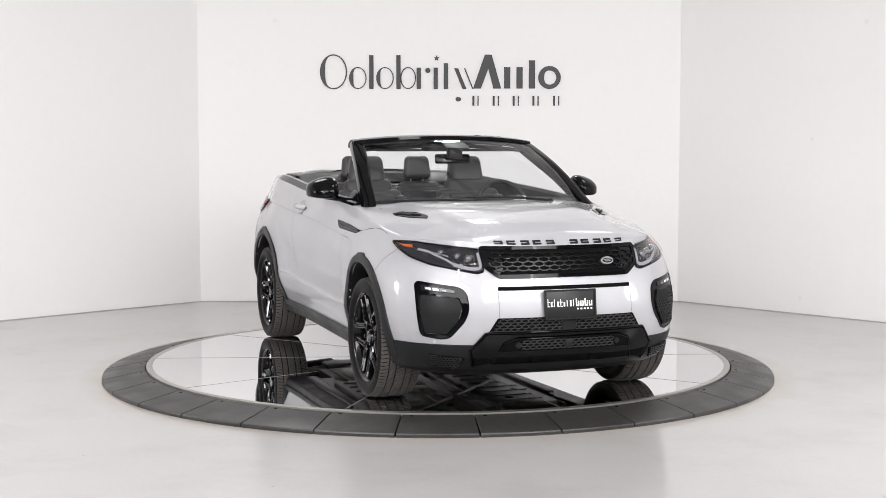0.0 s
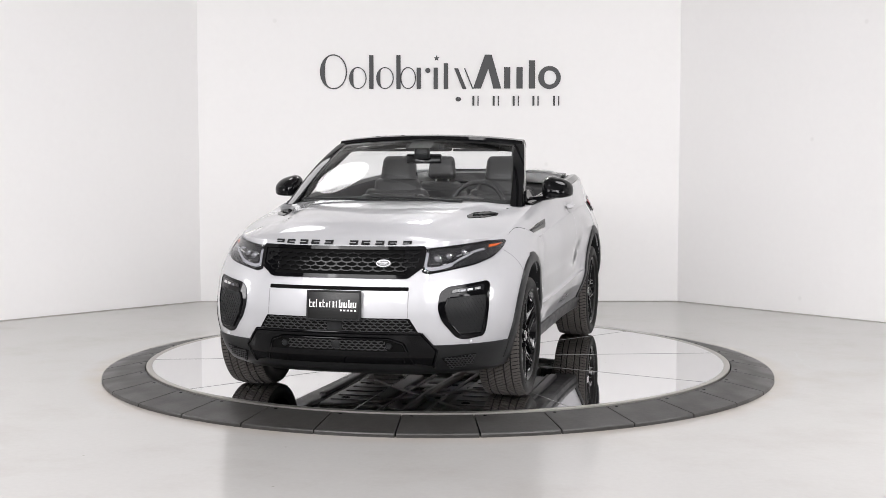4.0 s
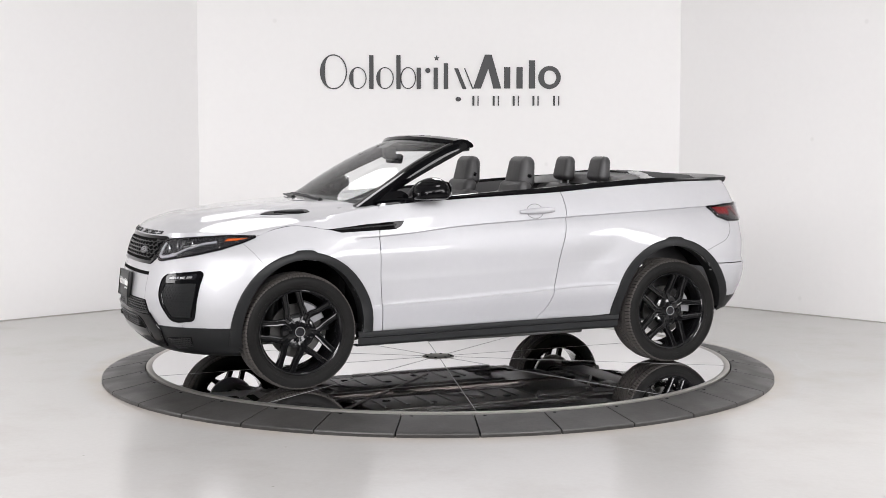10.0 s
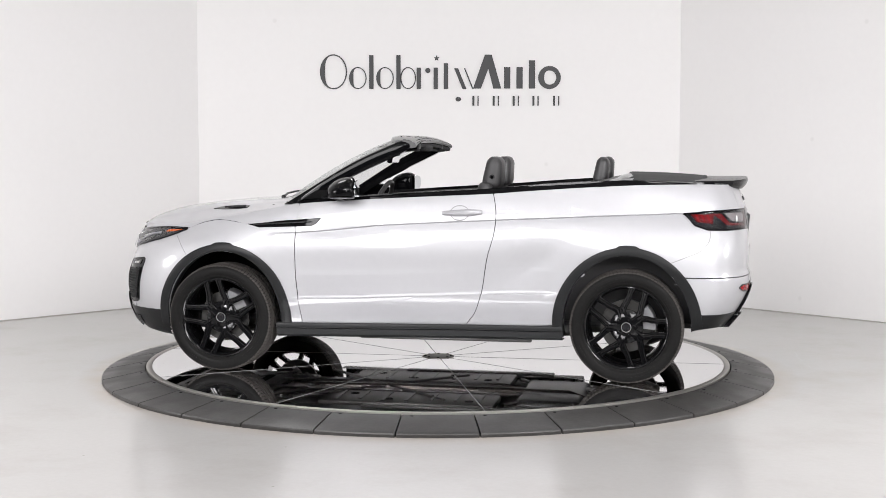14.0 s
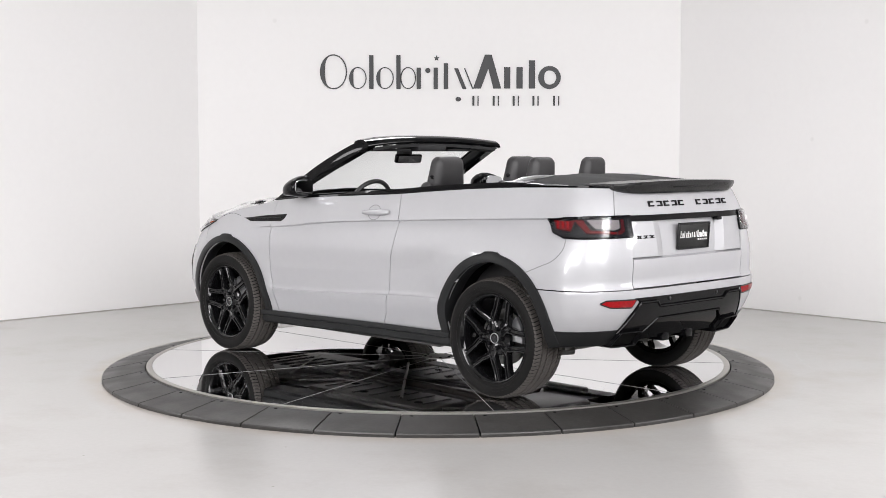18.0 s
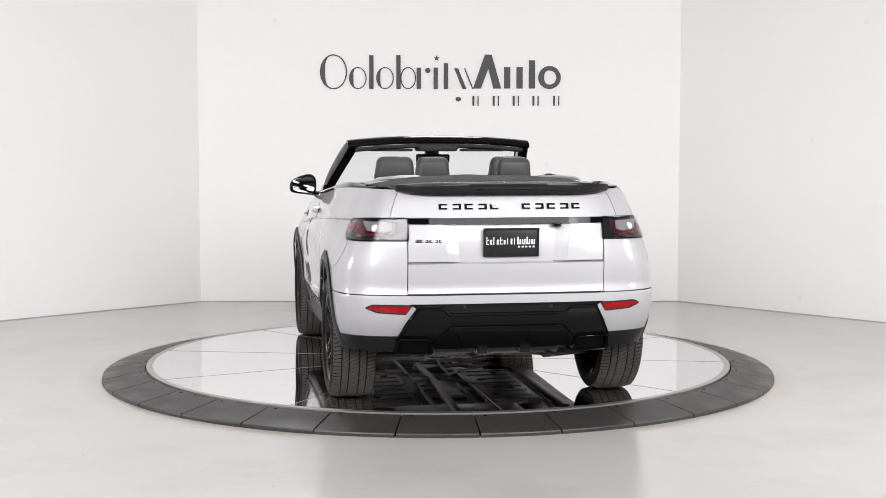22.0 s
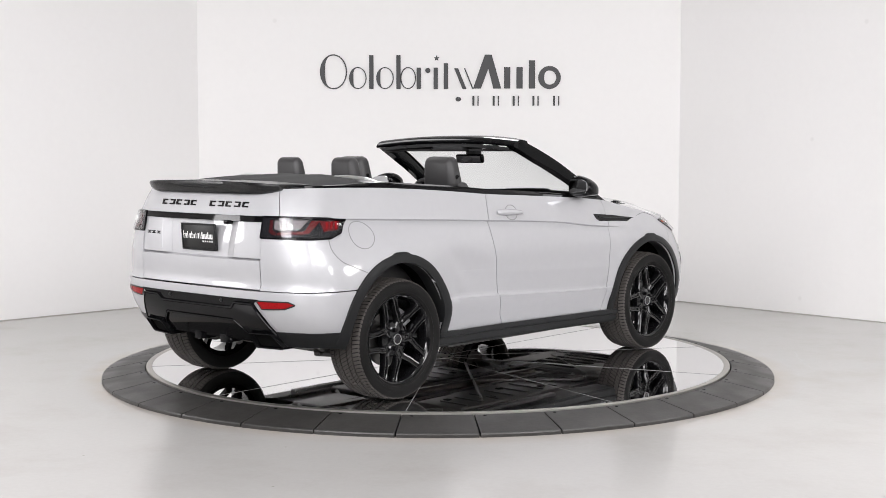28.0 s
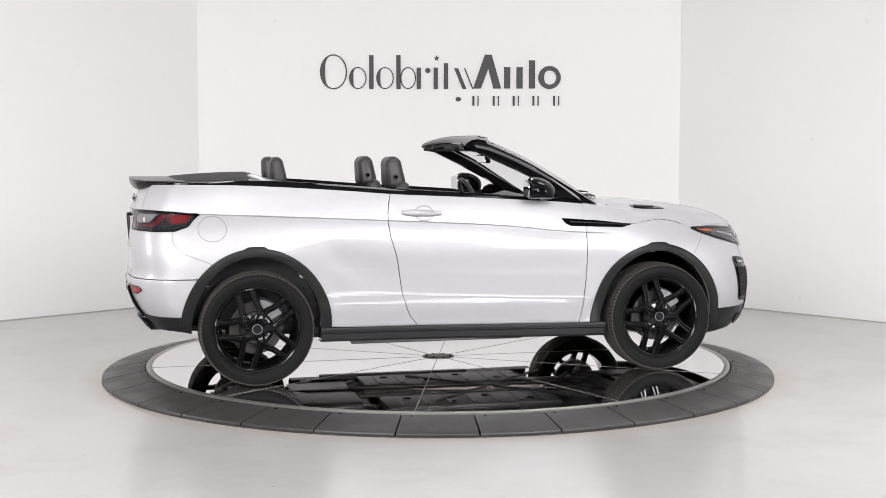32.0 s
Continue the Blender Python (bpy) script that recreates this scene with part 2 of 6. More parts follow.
def thicken(bm, t):
    """Gives an open sheet a depth t behind its outward side."""
    bmesh.ops.dissolve_degenerate(bm, dist=1e-5, edges=bm.edges)
    bmesh.ops.recalc_face_normals(bm, faces=bm.faces)
    fs = bm.faces[:]
    lean = 0.0
    for f in fs:
        c = f.calc_center_median()
        lean += f.calc_area() * f.normal.dot(Vector((c.x * 0.45 if abs(c.x) > 1.5 else 0, c.y * 0.6, 0.05)))
    if lean < 0:
        bmesh.ops.reverse_faces(bm, faces=fs)
    bm.normal_update()
    back = {v: bm.verts.new(v.co - v.normal * t) for v in bm.verts[:]}
    rim = [e for e in bm.edges if len(e.link_faces) == 1]
    walls = [[l.vert for l in e.link_loops[0].face.loops if False] or (e.link_loops[0].vert, e.link_loops[0].link_loop_next.vert) for e in rim]
    for f in fs:
        bm.faces.new([back[v] for v in reversed(f.verts)])
    for a, b in walls:
        bm.faces.new((b, a, back[a], back[b]))


def rounded(poly, r, n=3):
    out = []
    k = len(poly)
    for i in range(k):
        a, b, c = Vector(poly[i - 1]), Vector(poly[i]), Vector(poly[(i + 1) % k])
        d1, d2 = a - b, c - b
        q = min(r, d1.length * 0.45, d2.length * 0.45)
        p1, p2 = b + d1.normalized() * q, b + d2.normalized() * q
        for j in range(n + 1):
            s = j / n
            out.append(tuple(p1 * (1 - s) ** 2 + b * (2 * s * (1 - s)) + p2 * s ** 2))
    return out


def mirrored(bm):
    """A copy of bm on the other side of y = 0."""
    o = bm.copy()
    for v in o.verts:
        v.co.y = -v.co.y
    bmesh.ops.reverse_faces(o, faces=o.faces)
    return o


def pair(name, bm, mat, parent, label="", smooth=True, angle=35):
    a = part(name, mirrored(bm), mat, parent, label, smooth, angle)
    b = part(name, bm, mat, parent, label, smooth, angle)
    return b, a


# ---- room ----
def room():
    # plan of the showroom: a flat back wall with canted sides that open towards the camera
    plan = [(-2.42, 4.02), (2.44, 4.02), (5.6, 0.62), (5.6, -3.0), (5.6, -11.5), (-5.6, -11.5), (-5.6, -3.0), (-5.6, 0.86)]
    names = ["wall_north", "wall_northeast", "wall_east", "wall_east_2", "wall_south", "wall_west_2", "wall_west", "wall_northwest"]
    k, top, th = len(plan), 5.0, 0.15
    out = []
    for i in range(k):
        a, b, c = Vector(plan[i - 1]), Vector(plan[i]), Vector(plan[(i + 1) % k])
        n1 = Vector(((a - b).y, -(a - b).x)).normalized() * -1
        n2 = Vector(((b - c).y, -(b - c).x)).normalized() * -1
        n = (n1 + n2).normalized()
        out.append(b + n * (th / max(0.3, n.dot(n1))))
    cx = sum(p[0] for p in plan) / k
    cy = sum(p[1] for p in plan) / k
    for i in range(k):
        o = out[i]
        if (o - Vector((cx, cy))).length < (Vector(plan[i]) - Vector((cx, cy))).length:
            out[i] = Vector(plan[i]) * 2 - o
    for i in range(k):
        j = (i + 1) % k
        bm = bmesh.new()
        lo = [bm.verts.new((*p, 0)) for p in (plan[i], plan[j], out[j], out[i])]
        hi = [bm.verts.new((v.co.x, v.co.y, top)) for v in lo]
        bm.faces.new(lo)
        bm.faces.new(hi)
        for q in range(4):
            bm.faces.new((lo[q], lo[(q + 1) % 4], hi[(q + 1) % 4], hi[q]))
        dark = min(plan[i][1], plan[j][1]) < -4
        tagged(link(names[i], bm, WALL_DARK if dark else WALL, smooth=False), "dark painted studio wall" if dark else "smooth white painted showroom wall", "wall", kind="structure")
    for name, z, mat, lab, cat in (("floor", 0.0, FLOOR, "glossy pale grey epoxy showroom floor", "floor"), ("ceiling", top, CEILING, "plain grey showroom ceiling", "ceiling")):
        bm = bmesh.new()
        s = 1 if name == "ceiling" else -1
        a = [bm.verts.new((p[0], p[1], z)) for p in out]
        b = [bm.verts.new((p[0], p[1], z + s * 0.12)) for p in out]
        bm.faces.new(a)
        bm.faces.new(b)
        for q in range(k):
            bm.faces.new((a[q], a[(q + 1) % k], b[(q + 1) % k], b[q]))
        tagged(link(name, bm, mat, smooth=False), lab, cat, kind="structure")


room()


def wall_joints():
    """A narrow shadowed bead where the visible walls meet the floor."""
    plan = [(-5.6, 0.86), (-2.42, 4.02), (2.44, 4.02), (5.6, 0.62)]
    for a, b in zip(plan, plan[1:]):
        d = Vector((b[0] - a[0], b[1] - a[1]))
        m = pose((a[0] + b[0]) / 2, (a[1] + b[1]) / 2, 0, 0, 0, math.degrees(math.atan2(d.y, d.x)))
        bm = bmesh.new()
        h = d.length / 2 - 0.004
        box(bm, -h, h, -0.014, -0.002, 0.0, 0.008, 0.002, 1, m)
        tagged(link("baseboard", bm, JOINT, smooth=False), "thin grey sealant bead along the wall foot", "baseboard", kind="structure")


wall_joints()


def ceiling_tracks():
    """Dark lighting tracks that cross the ceiling slantwise."""
    for x, y in ((-1.9, 0.3), (-0.9, 1.0), (0.3, 1.3), (1.5, 1.9)):
        bm = bmesh.new()
        box(bm, -3.2, 3.2, -0.07, 0.07, 4.86, 4.995, 0.01, 1, pose(x, y, 0, 0, 0, -48))
        tagged(link("ceiling_track", bm, TRACK, smooth=False), "black lighting track under the pale ceiling", "track", kind="structure")


ceiling_tracks()


# ---- turntable ----
def turntable():
    base = tagged(new("turntable_surround"), "black rubber ramp tiles ringing the turntable", "turntable")
    n, r0, r1 = 32, 2.032, 2.318
    step = 360 / n
    bm = bmesh.new()
    sub = 4
    gap = 0.12
    rows = []
    for j in range(sub + 1):
        a = radians(gap + (step - 2 * gap) * j / sub)
        c, s = math.cos(a), math.sin(a)
        prof = [(r0, 0.0), (r0, 0.064), (r0 + 0.006, 0.069), (r0 + 0.03, 0.068), (r1 - 0.012, 0.026), (r1 - 0.003, 0.022), (r1, 0.016), (r1, 0.0)]
        rows.append([(r * c, r * s, h) for r, h in prof])
    vs = grid_faces(bm, rows)
    bm.faces.new(vs[0])
    bm.faces.new(vs[-1][::-1])
    tile = link("tile", bm, RUBBER_TILE, base, angle=25)
    tile.rotation_euler = (0, 0, radians(-95.7))
    bm = bmesh.new()
    revolve(bm, [(0.0, 0.0015), (0.009, 0.0015), (0.011, 0.0)], 10, "z")
    bolt = link("bolt", bm, DARK, tile)
    a = radians(1.6)
    bolt.location = ((r0 + 0.035) * math.cos(a), (r0 + 0.035) * math.sin(a), 0.0675)
    for i in range(1, n):
        t = tile.copy()
        scene.collection.objects.link(t)
        t.rotation_euler = (0, 0, radians(-95.7 + step * i))
        b = bolt.copy()
        scene.collection.objects.link(b)
        b.parent = t
    # the platform that turns
    disc = tagged(new("turntable_platform"), "mirror-polished round turntable platform with radial seams", "turntable")
    bm = bmesh.new()
    revolve(bm, [(0.0, DISC_Z), (1.985, DISC_Z), (1.985, 0.02), (0.0, 0.02)], 128, "z")
    bmesh.ops.remove_doubles(bm, verts=bm.verts, dist=1e-5)
    part("deck", bm, MIRROR_DISC, disc)
    bm = bmesh.new()
    revolve(bm, [(1.987, 0.02), (1.987, DISC_Z + 0.001), (1.993, DISC_Z + 0.003), (2.02, DISC_Z + 0.003), (2.026, DISC_Z), (2.026, 0.02)], 128, "z", closed=True)
    part("rim_band", bm, STEEL, disc, "pale brushed metal edge band")
    for i in range(10):
        a = radians(36 * i - 110 + 182.66)
        bm = bmesh.new()
        c, s = math.cos(a), math.sin(a)
        rr = [(0.12, -0.0016), (1.985, -0.0016), (1.985, 0.0016), (0.12, 0.0016)]
        lo = [bm.verts.new((r * c - w * s, r * s + w * c, DISC_Z - 0.004)) for r, w in rr]
        hi = [bm.verts.new((r * c - w * s, r * s + w * c, DISC_Z + 0.0012)) for r, w in rr]
        bm.faces.new(hi)
        for q in range(4):
            bm.faces.new((lo[q], lo[(q + 1) % 4], hi[(q + 1) % 4], hi[q]))
        part("seam", bm, SEAM, disc, smooth=False)
    bm = bmesh.new()
    revolve(bm, [(0.0, DISC_Z + 0.004), (0.108, DISC_Z + 0.004), (0.114, DISC_Z + 0.002), (0.114, DISC_Z - 0.01)], 40, "z")
    bmesh.ops.remove_doubles(bm, verts=bm.verts, dist=1e-5)
    hub = part("hub_plate", bm, STEEL, disc, "round steel centre plate with bolts")
    for i in range(8):
        a = radians(45 * i + 10)
        bm = bmesh.new()
        revolve(bm, [(0.0, 0.003), (0.009, 0.003), (0.01, 0.0)], 10, "z", m=pose(0.092 * math.cos(a), 0.092 * math.sin(a), DISC_Z + 0.0042))
        part("bolt", bm, DARK, hub)
    return disc


PLATFORM = turntable()


def floor_crack(ax, ay, bx, by, n, wander, seed):
    """A hairline crack in the floor coating from a to b."""
    bm = bmesh.new()
    rng = random.Random(seed)
    rows = []
    for i in range(n):
        t = i / (n - 1)
        x = ax + (bx - ax) * t + rng.uniform(-wander, wander)
        y = ay + (by - ay) * t + rng.uniform(-wander, wander) * 1.5
        w = 0.0016 * (0.5 + rng.random())
        rows.append([Vector((x + w * 0.6, y - w, 0.0008)), Vector((x - w * 0.6, y + w, 0.0008))])
    grid_faces(bm, rows)
    tagged(link("floor_crack", bm, SEAM, smooth=False), "hairline crack in the grey epoxy floor", "crack", kind="structure")


floor_crack(1.27, -4.98, 1.89, -4.52, 15, 0.006, 4)
floor_crack(2.71, 0.75, 2.62, -0.05, 13, 0.022, 9)
floor_crack(-1.62, -5.05, -1.5, -5.0, 6, 0.008, 2)


# ---- wall sign: abstract bars and rings of the dealer's wordmark ----
def wall_sign():
    sign = tagged(new("wall_sign"), "large black dealer wordmark of bars and rings on the white wall", "wall sign")
    sign.location = (0, 4.02, 2.3)

    def X(u):
        return -1.184 + (u - 567) * 0.005683

    def Z(v):
        return 2.497 - (v - 97) * 0.00564 - 2.3

    def solid(outer, inner=None, name="stroke"):
        bm = bmesh.new()
        k = len(outer)
        loops = []
        for y in (-0.001, -0.012):
            loops.append([bm.verts.new((X(u), y, Z(v))) for u, v in outer])
        for i in range(k):
            bm.faces.new((loops[0][i], loops[0][(i + 1) % k], loops[1][(i + 1) % k], loops[1][i]))
        if inner is None:
            bm.faces.new(loops[1])
        else:
            li = [[bm.verts.new((X(u), y, Z(v))) for u, v in inner] for y in (-0.001, -0.012)]
            for i in range(k):
                j = (i + 1) % k
                bm.faces.new((loops[1][i], loops[1][j], li[1][j], li[1][i]))
                bm.faces.new((li[0][i], li[0][j], li[1][j], li[1][i]))
        part(name, bm, SIGN, sign, smooth=False)

    def bar(u0, v0, u1, v1):
        solid([(u0, v0), (u1, v0), (u1, v1), (u0, v1)])

    def slant(u0, v0, u1, v1, w):
        solid([(u0 - w / 2, v0), (u0 + w / 2, v0), (u1 + w / 2, v1), (u1 - w / 2, v1)])

    def ring(cu, cv, ru, rv, thin, thick):
        n = 40
        o, q = [], []
        for i in range(n):
            a = 2 * math.pi * i / n
            c, si = math.cos(a), math.sin(a)
            o.append((cu + ru * c, cv + rv * si))
            w = thin + (thick - thin) * max(0, -c) ** 1.5
            q.append((cu + (ru - w) * c, cv + (rv - thin) * si))
        solid(o, q, "ring")

    ring(590, 127.5, 24, 31, 2.2, 9)
    for u in (633, 681):
        ring(u, 138.5, 15.5, 19.5, 1.8, 7.5)
    for u, v in ((657, 98), (705, 98), (741, 120), (771, 120), (789, 112)):
        bar(u - 3.8, v, u + 3.8, 158)
    ring(722, 138.5, 14, 19.5, 1.8, 2.2)
    ring(757, 125, 4.5, 4.5, 4.4, 4.4)
    slant(807, 121, 822, 158, 7)
    slant(822, 121, 837, 158, 2.2)
    ring(811, 176, 5, 4, 3.9, 3.9)
    pts = []
    for i in range(10):
        r = 5.5 if i % 2 == 0 else 2.2
        a = math.pi / 2 + math.pi * i / 5
        pts.append((772.5 + r * math.cos(a), 103.5 - r * math.sin(a)))
    solid(pts, None, "star")
    # heavy half
    solid([(858, 97), (870, 97), (887, 157), (873, 157), (864, 122), (851, 157), (837, 157)])
    for u0, u1 in ((892, 903), (914, 925)):
        bar(u0, 119, u1, 157)
    bar(936, 107, 947, 157)
    ring(972.5, 137.5, 20, 20.5, 8, 10.5)
    for i, u in enumerate((841.5, 877.5, 913, 948, 984.5)):
        bar(u - 5.5, 170, u - 2, 187.5)
        bar(u + 3.5, 170, u + 5.5, 187.5)


wall_sign()


from mathutils.geometry import delaunay_2d_cdt


# ---- car: surfaces ----
def smooth_curve(pts):
    """A monotone cubic through (a, b) pairs."""
    pts = sorted(pts)
    xs = np.array([p[0] for p in pts], float)
    ys = np.array([p[1] for p in pts], float)
    h = np.diff(xs)
    d = np.diff(ys) / h
    m = np.zeros_like(ys)
    m[0], m[-1] = d[0], d[-1]
    for i in range(1, len(xs) - 1):
        if d[i - 1] * d[i] > 0:
            w1, w2 = 2 * h[i] + h[i - 1], h[i] + 2 * h[i - 1]
            m[i] = (w1 + w2) / (w1 / d[i - 1] + w2 / d[i])

    def f(x):
        x = min(max(x, xs[0]), xs[-1])
        i = min(max(int(np.searchsorted(xs, x)) - 1, 0), len(h) - 1)
        t = (x - xs[i]) / h[i]
        return float(ys[i] * (1 + 2 * t) * (1 - t) ** 2 + m[i] * h[i] * t * (1 - t) ** 2 + ys[i + 1] * t * t * (3 - 2 * t) + m[i + 1] * h[i] * t * t * (t - 1))
    return f


# half-width of the flanks: station x -> (height, half-width)
SECTIONS = {
    1.75: [(0.1, 0.86), (0.25, 0.90), (0.39, 0.925), (0.54, 0.945), (0.7, 0.945), (0.8, 0.935), (0.88, 0.90), (0.95, 0.85), (1.02, 0.80), (1.3, 0.72)],
    1.33: [(0.1, 0.86), (0.25, 0.90), (0.39, 0.93), (0.54, 0.945), (0.7, 0.946), (0.8, 0.938), (0.886, 0.914), (0.95, 0.882), (1.02, 0.835), (1.08, 0.78), (1.3, 0.70)],
    0.95: [(0.1, 0.80), (0.25, 0.845), (0.34, 0.868), (0.53, 0.905), (0.65, 0.91), (0.8, 0.918), (0.92, 0.903), (0.98, 0.882), (1.05, 0.852), (1.12, 0.805), (1.3, 0.74)],
    0.6: [(0.1, 0.80), (0.25, 0.83), (0.34, 0.85), (0.52, 0.905), (0.6, 0.905), (0.68, 0.905), (0.82, 0.914), (0.95, 0.898), (1.03, 0.882), (1.1, 0.862), (1.15, 0.838), (1.3, 0.78)],
    0.1: [(0.1, 0.80), (0.25, 0.825), (0.34, 0.845), (0.525, 0.914), (0.6, 0.912), (0.68, 0.912), (0.82, 0.921), (0.96, 0.909), (1.04, 0.893), (1.12, 0.870), (1.17, 0.846), (1.3, 0.79)],
    -0.45: [(0.1, 0.80), (0.25, 0.82), (0.34, 0.842), (0.54, 0.915), (0.61, 0.913), (0.68, 0.913), (0.82, 0.922), (0.98, 0.909), (1.05, 0.894), (1.13, 0.871), (1.19, 0.846), (1.3, 0.80)],
    -0.95: [(0.1, 0.80), (0.25, 0.83), (0.34, 0.86), (0.55, 0.925), (0.68, 0.922), (0.82, 0.926), (0.98, 0.908), (1.06, 0.888), (1.14, 0.862), (1.21, 0.836), (1.3, 0.80)],
    -1.33: [(0.1, 0.84), (0.25, 0.89), (0.4, 0.925), (0.54, 0.943), (0.68, 0.945), (0.8, 0.936), (0.95, 0.906), (1.05, 0.873), (1.13, 0.848), (1.2, 0.826), (1.25, 0.805), (1.32, 0.76)],
    -1.7: [(0.1, 0.82), (0.25, 0.87), (0.4, 0.905), (0.54, 0.923), (0.68, 0.926), (0.8, 0.916), (0.95, 0.872), (1.06, 0.822), (1.13, 0.80), (1.2, 0.772), (1.25, 0.745), (1.32, 0.70)],
    -2.05: [(0.1, 0.80), (0.25, 0.86), (0.4, 0.90), (0.54, 0.92), (0.68, 0.918), (0.8, 0.90), (0.95, 0.85), (1.06, 0.806), (1.13, 0.78), (1.2, 0.745), (1.25, 0.715), (1.32, 0.68)],
}
NOSE = smooth_curve([(0.1, 1.9), (0.2, 2.03), (0.24, 2.085), (0.285, 2.135), (0.33, 2.165), (0.385, 2.187), (0.475, 2.203), (0.56, 2.203), (0.64, 2.192), (0.72, 2.172), (0.8, 2.148), (0.86, 2.132), (0.925, 2.108), (1.0, 2.098), (1.3, 2.08)])
TAIL = smooth_curve([(0.1, -1.82), (0.226, -1.88), (0.343, -1.96), (0.435, -2.03), (0.5, -2.067), (0.56, -2.092), (0.62, -2.105), (0.675, -2.105), (0.7, -2.092), (0.83, -2.1), (0.93, -2.097), (1.03, -2.082), (1.08, -2.075), (1.13, -2.06), (1.2, -2.035), (1.25, -2.01), (1.32, -1.98)])
NOSE_LEN = smooth_curve([(0.1, 0.85), (0.6, 0.86), (0.83, 0.95), (0.94, 1.08), (1.2, 1.1)])
TAIL_LEN = smooth_curve([(0.1, 0.5), (0.6, 0.52), (0.8, 0.48), (1.03, 0.44), (1.3, 0.42)])
NOSE_N, TAIL_N = 2.7, 3.8
X_STEP, Z_STEP = 0.05, 0.0125
CREASE = smooth_curve([(-2.2, 1.085), (-1.67, 1.068), (-0.5, 1.018), (0.27, 0.975), (0.63, 0.938), (1.0, 0.915)])


TOP_LINE = smooth_curve([(2.2, 0.65), (0.74, 0.65), (-0.07, 0.678), (-0.8, 0.703), (-1.2, 0.66), (-2.2, 0.656)])
LOW_LINE = smooth_curve([(2.2, 0.53), (0.74, 0.498), (-0.07, 0.5285), (-0.89, 0.56), (-2.2, 0.56)])


def _width_table():
    xs = np.arange(-2.3, 2.35, X_STEP)
    zs = np.arange(0.1, 1.34, Z_STEP)
    cols = {x: smooth_curve(c) for x, c in SECTIONS.items()}
    tab = np.zeros((len(xs), len(zs)))
    for j, z in enumerate(zs):
        f = smooth_curve([(x, c(z)) for x, c in cols.items()])
        tab[:, j] = [f(x) for x in xs]
    return tab


WIDTH = _width_table()


def smooth_table(tab):
    """A smooth look-up in a table of values by row and column, both in steps."""
    n, m = tab.shape
    grid = np.pad(tab, 1, mode="reflect", reflect_type="odd").tolist()

    def blend(t):
        return -0.5 * t + t * t - 0.5 * t ** 3, 1 - 2.5 * t * t + 1.5 * t ** 3, 0.5 * t + 2 * t * t - 1.5 * t ** 3, -0.5 * t * t + 0.5 * t ** 3

    def f(i, j):
        i, j = min(max(i, 0), n - 1.001), min(max(j, 0), m - 1.001)
        a, b = int(i), int(j)
        p, q = blend(i - a), blend(j - b)
        return sum(w * (r[b] * q[0] + r[b + 1] * q[1] + r[b + 2] * q[2] + r[b + 3] * q[3]) for w, r in zip(p, grid[a:a + 4]))
    return f


WIDTH_AT = smooth_table(WIDTH)


def flank(x, z):
    w = WIDTH_AT((x + 2.3) / X_STEP, (z - 0.1) / Z_STEP)
    # the shoulder crease
    if -2.0 < x < 1.05:
        d = CREASE(x) - z
        fade = min(1, (1.05 - x) / 0.35) * min(1, (x + 2.0) / 0.3)
        q = 1 / (1 + math.exp(-max(-30, min(30, d / 0.0017))))
        w -= 0.022 * fade * q * math.exp(-max(0, d) / 0.055)
    # the sunk band along the lower doors
    if -0.92 < x < 0.84:
        fade = min(1, (0.84 - x) / 0.06) * min(1, (x + 0.92) / 0.10)
        low, top = LOW_LINE(x), TOP_LINE(x)
        if low < z < top:
            w -= 0.017 * fade * ((top - z) / (top - low)) * min(1, (z - low) / 0.006)
        # a fine groove along its lower edge
        w -= 0.007 * fade * math.exp(-((z - low - 0.001) / 0.0022) ** 2)
    # the rear bumper stands proud of the quarter
    if x < -1.81 and z < 0.70:
        w += 0.006 * min(1, (-1.81 - x) / 0.08) / (1 + math.exp(-max(-30, min(30, (0.668 - z) / 0.003))))
    # hollow before the rear haunch
    q = x - (-0.66 - 0.95 * (z - 0.656))
    if 0.5 < z < 0.95 and -0.25 < q < 0.6:
        g = math.exp(-(q / 0.24) ** 2) if q > 0 else math.exp(-(q / 0.11) ** 2)
        w -= 0.016 * g * math.exp(-((z - 0.73) / 0.13) ** 2)
    return w


def half_width(x, z):
    w = flank(x, z)
    nf, lf = NOSE(z), NOSE_LEN(z)
    e = 1 - (nf - x) / lf
    if e > 0:
        w *= max(0.0, 1 - min(e, 1) ** NOSE_N) ** (1 / NOSE_N)
    tr, lr = TAIL(z), TAIL_LEN(z)
    e = 1 - (x - tr) / lr
    if e > 0:
        w *= max(0.0, 1 - min(e, 1) ** TAIL_N) ** (1 / TAIL_N)
    return w


def _reach(y, z, end, length):
    a, b = end(z) + length(z), end(z)
    for _ in range(22):
        m = (a + b) / 2
        if half_width(m, z) > y:
            a = m
        else:
            b = m
    return a


Y_STEP = 0.02
_zs = np.arange(0.2, 1.30, Z_STEP)
NOSE_TAB = np.array([[_reach(y, z, NOSE, lambda q: -NOSE_LEN(q)) for z in _zs] for y in np.arange(0, 0.89, Y_STEP)])
TAIL_TAB = np.array([[_reach(y, z, TAIL, TAIL_LEN) for z in _zs] for y in np.arange(0, 0.89, Y_STEP)])


NOSE_AT, TAIL_AT = smooth_table(NOSE_TAB), smooth_table(TAIL_TAB)


def nose_x(y, z):
    return NOSE_AT(abs(y) / Y_STEP, (z - 0.2) / Z_STEP)


def tail_x(y, z):
    return TAIL_AT(abs(y) / Y_STEP, (z - 0.2) / Z_STEP)


def on_nose(y, z):
    return Vector((nose_x(y, z), y, z))


def on_tail(y, z):
    return Vector((tail_x(y, z), y, z))


def on_side(x, z):
    return Vector((x, half_width(x, z), z))


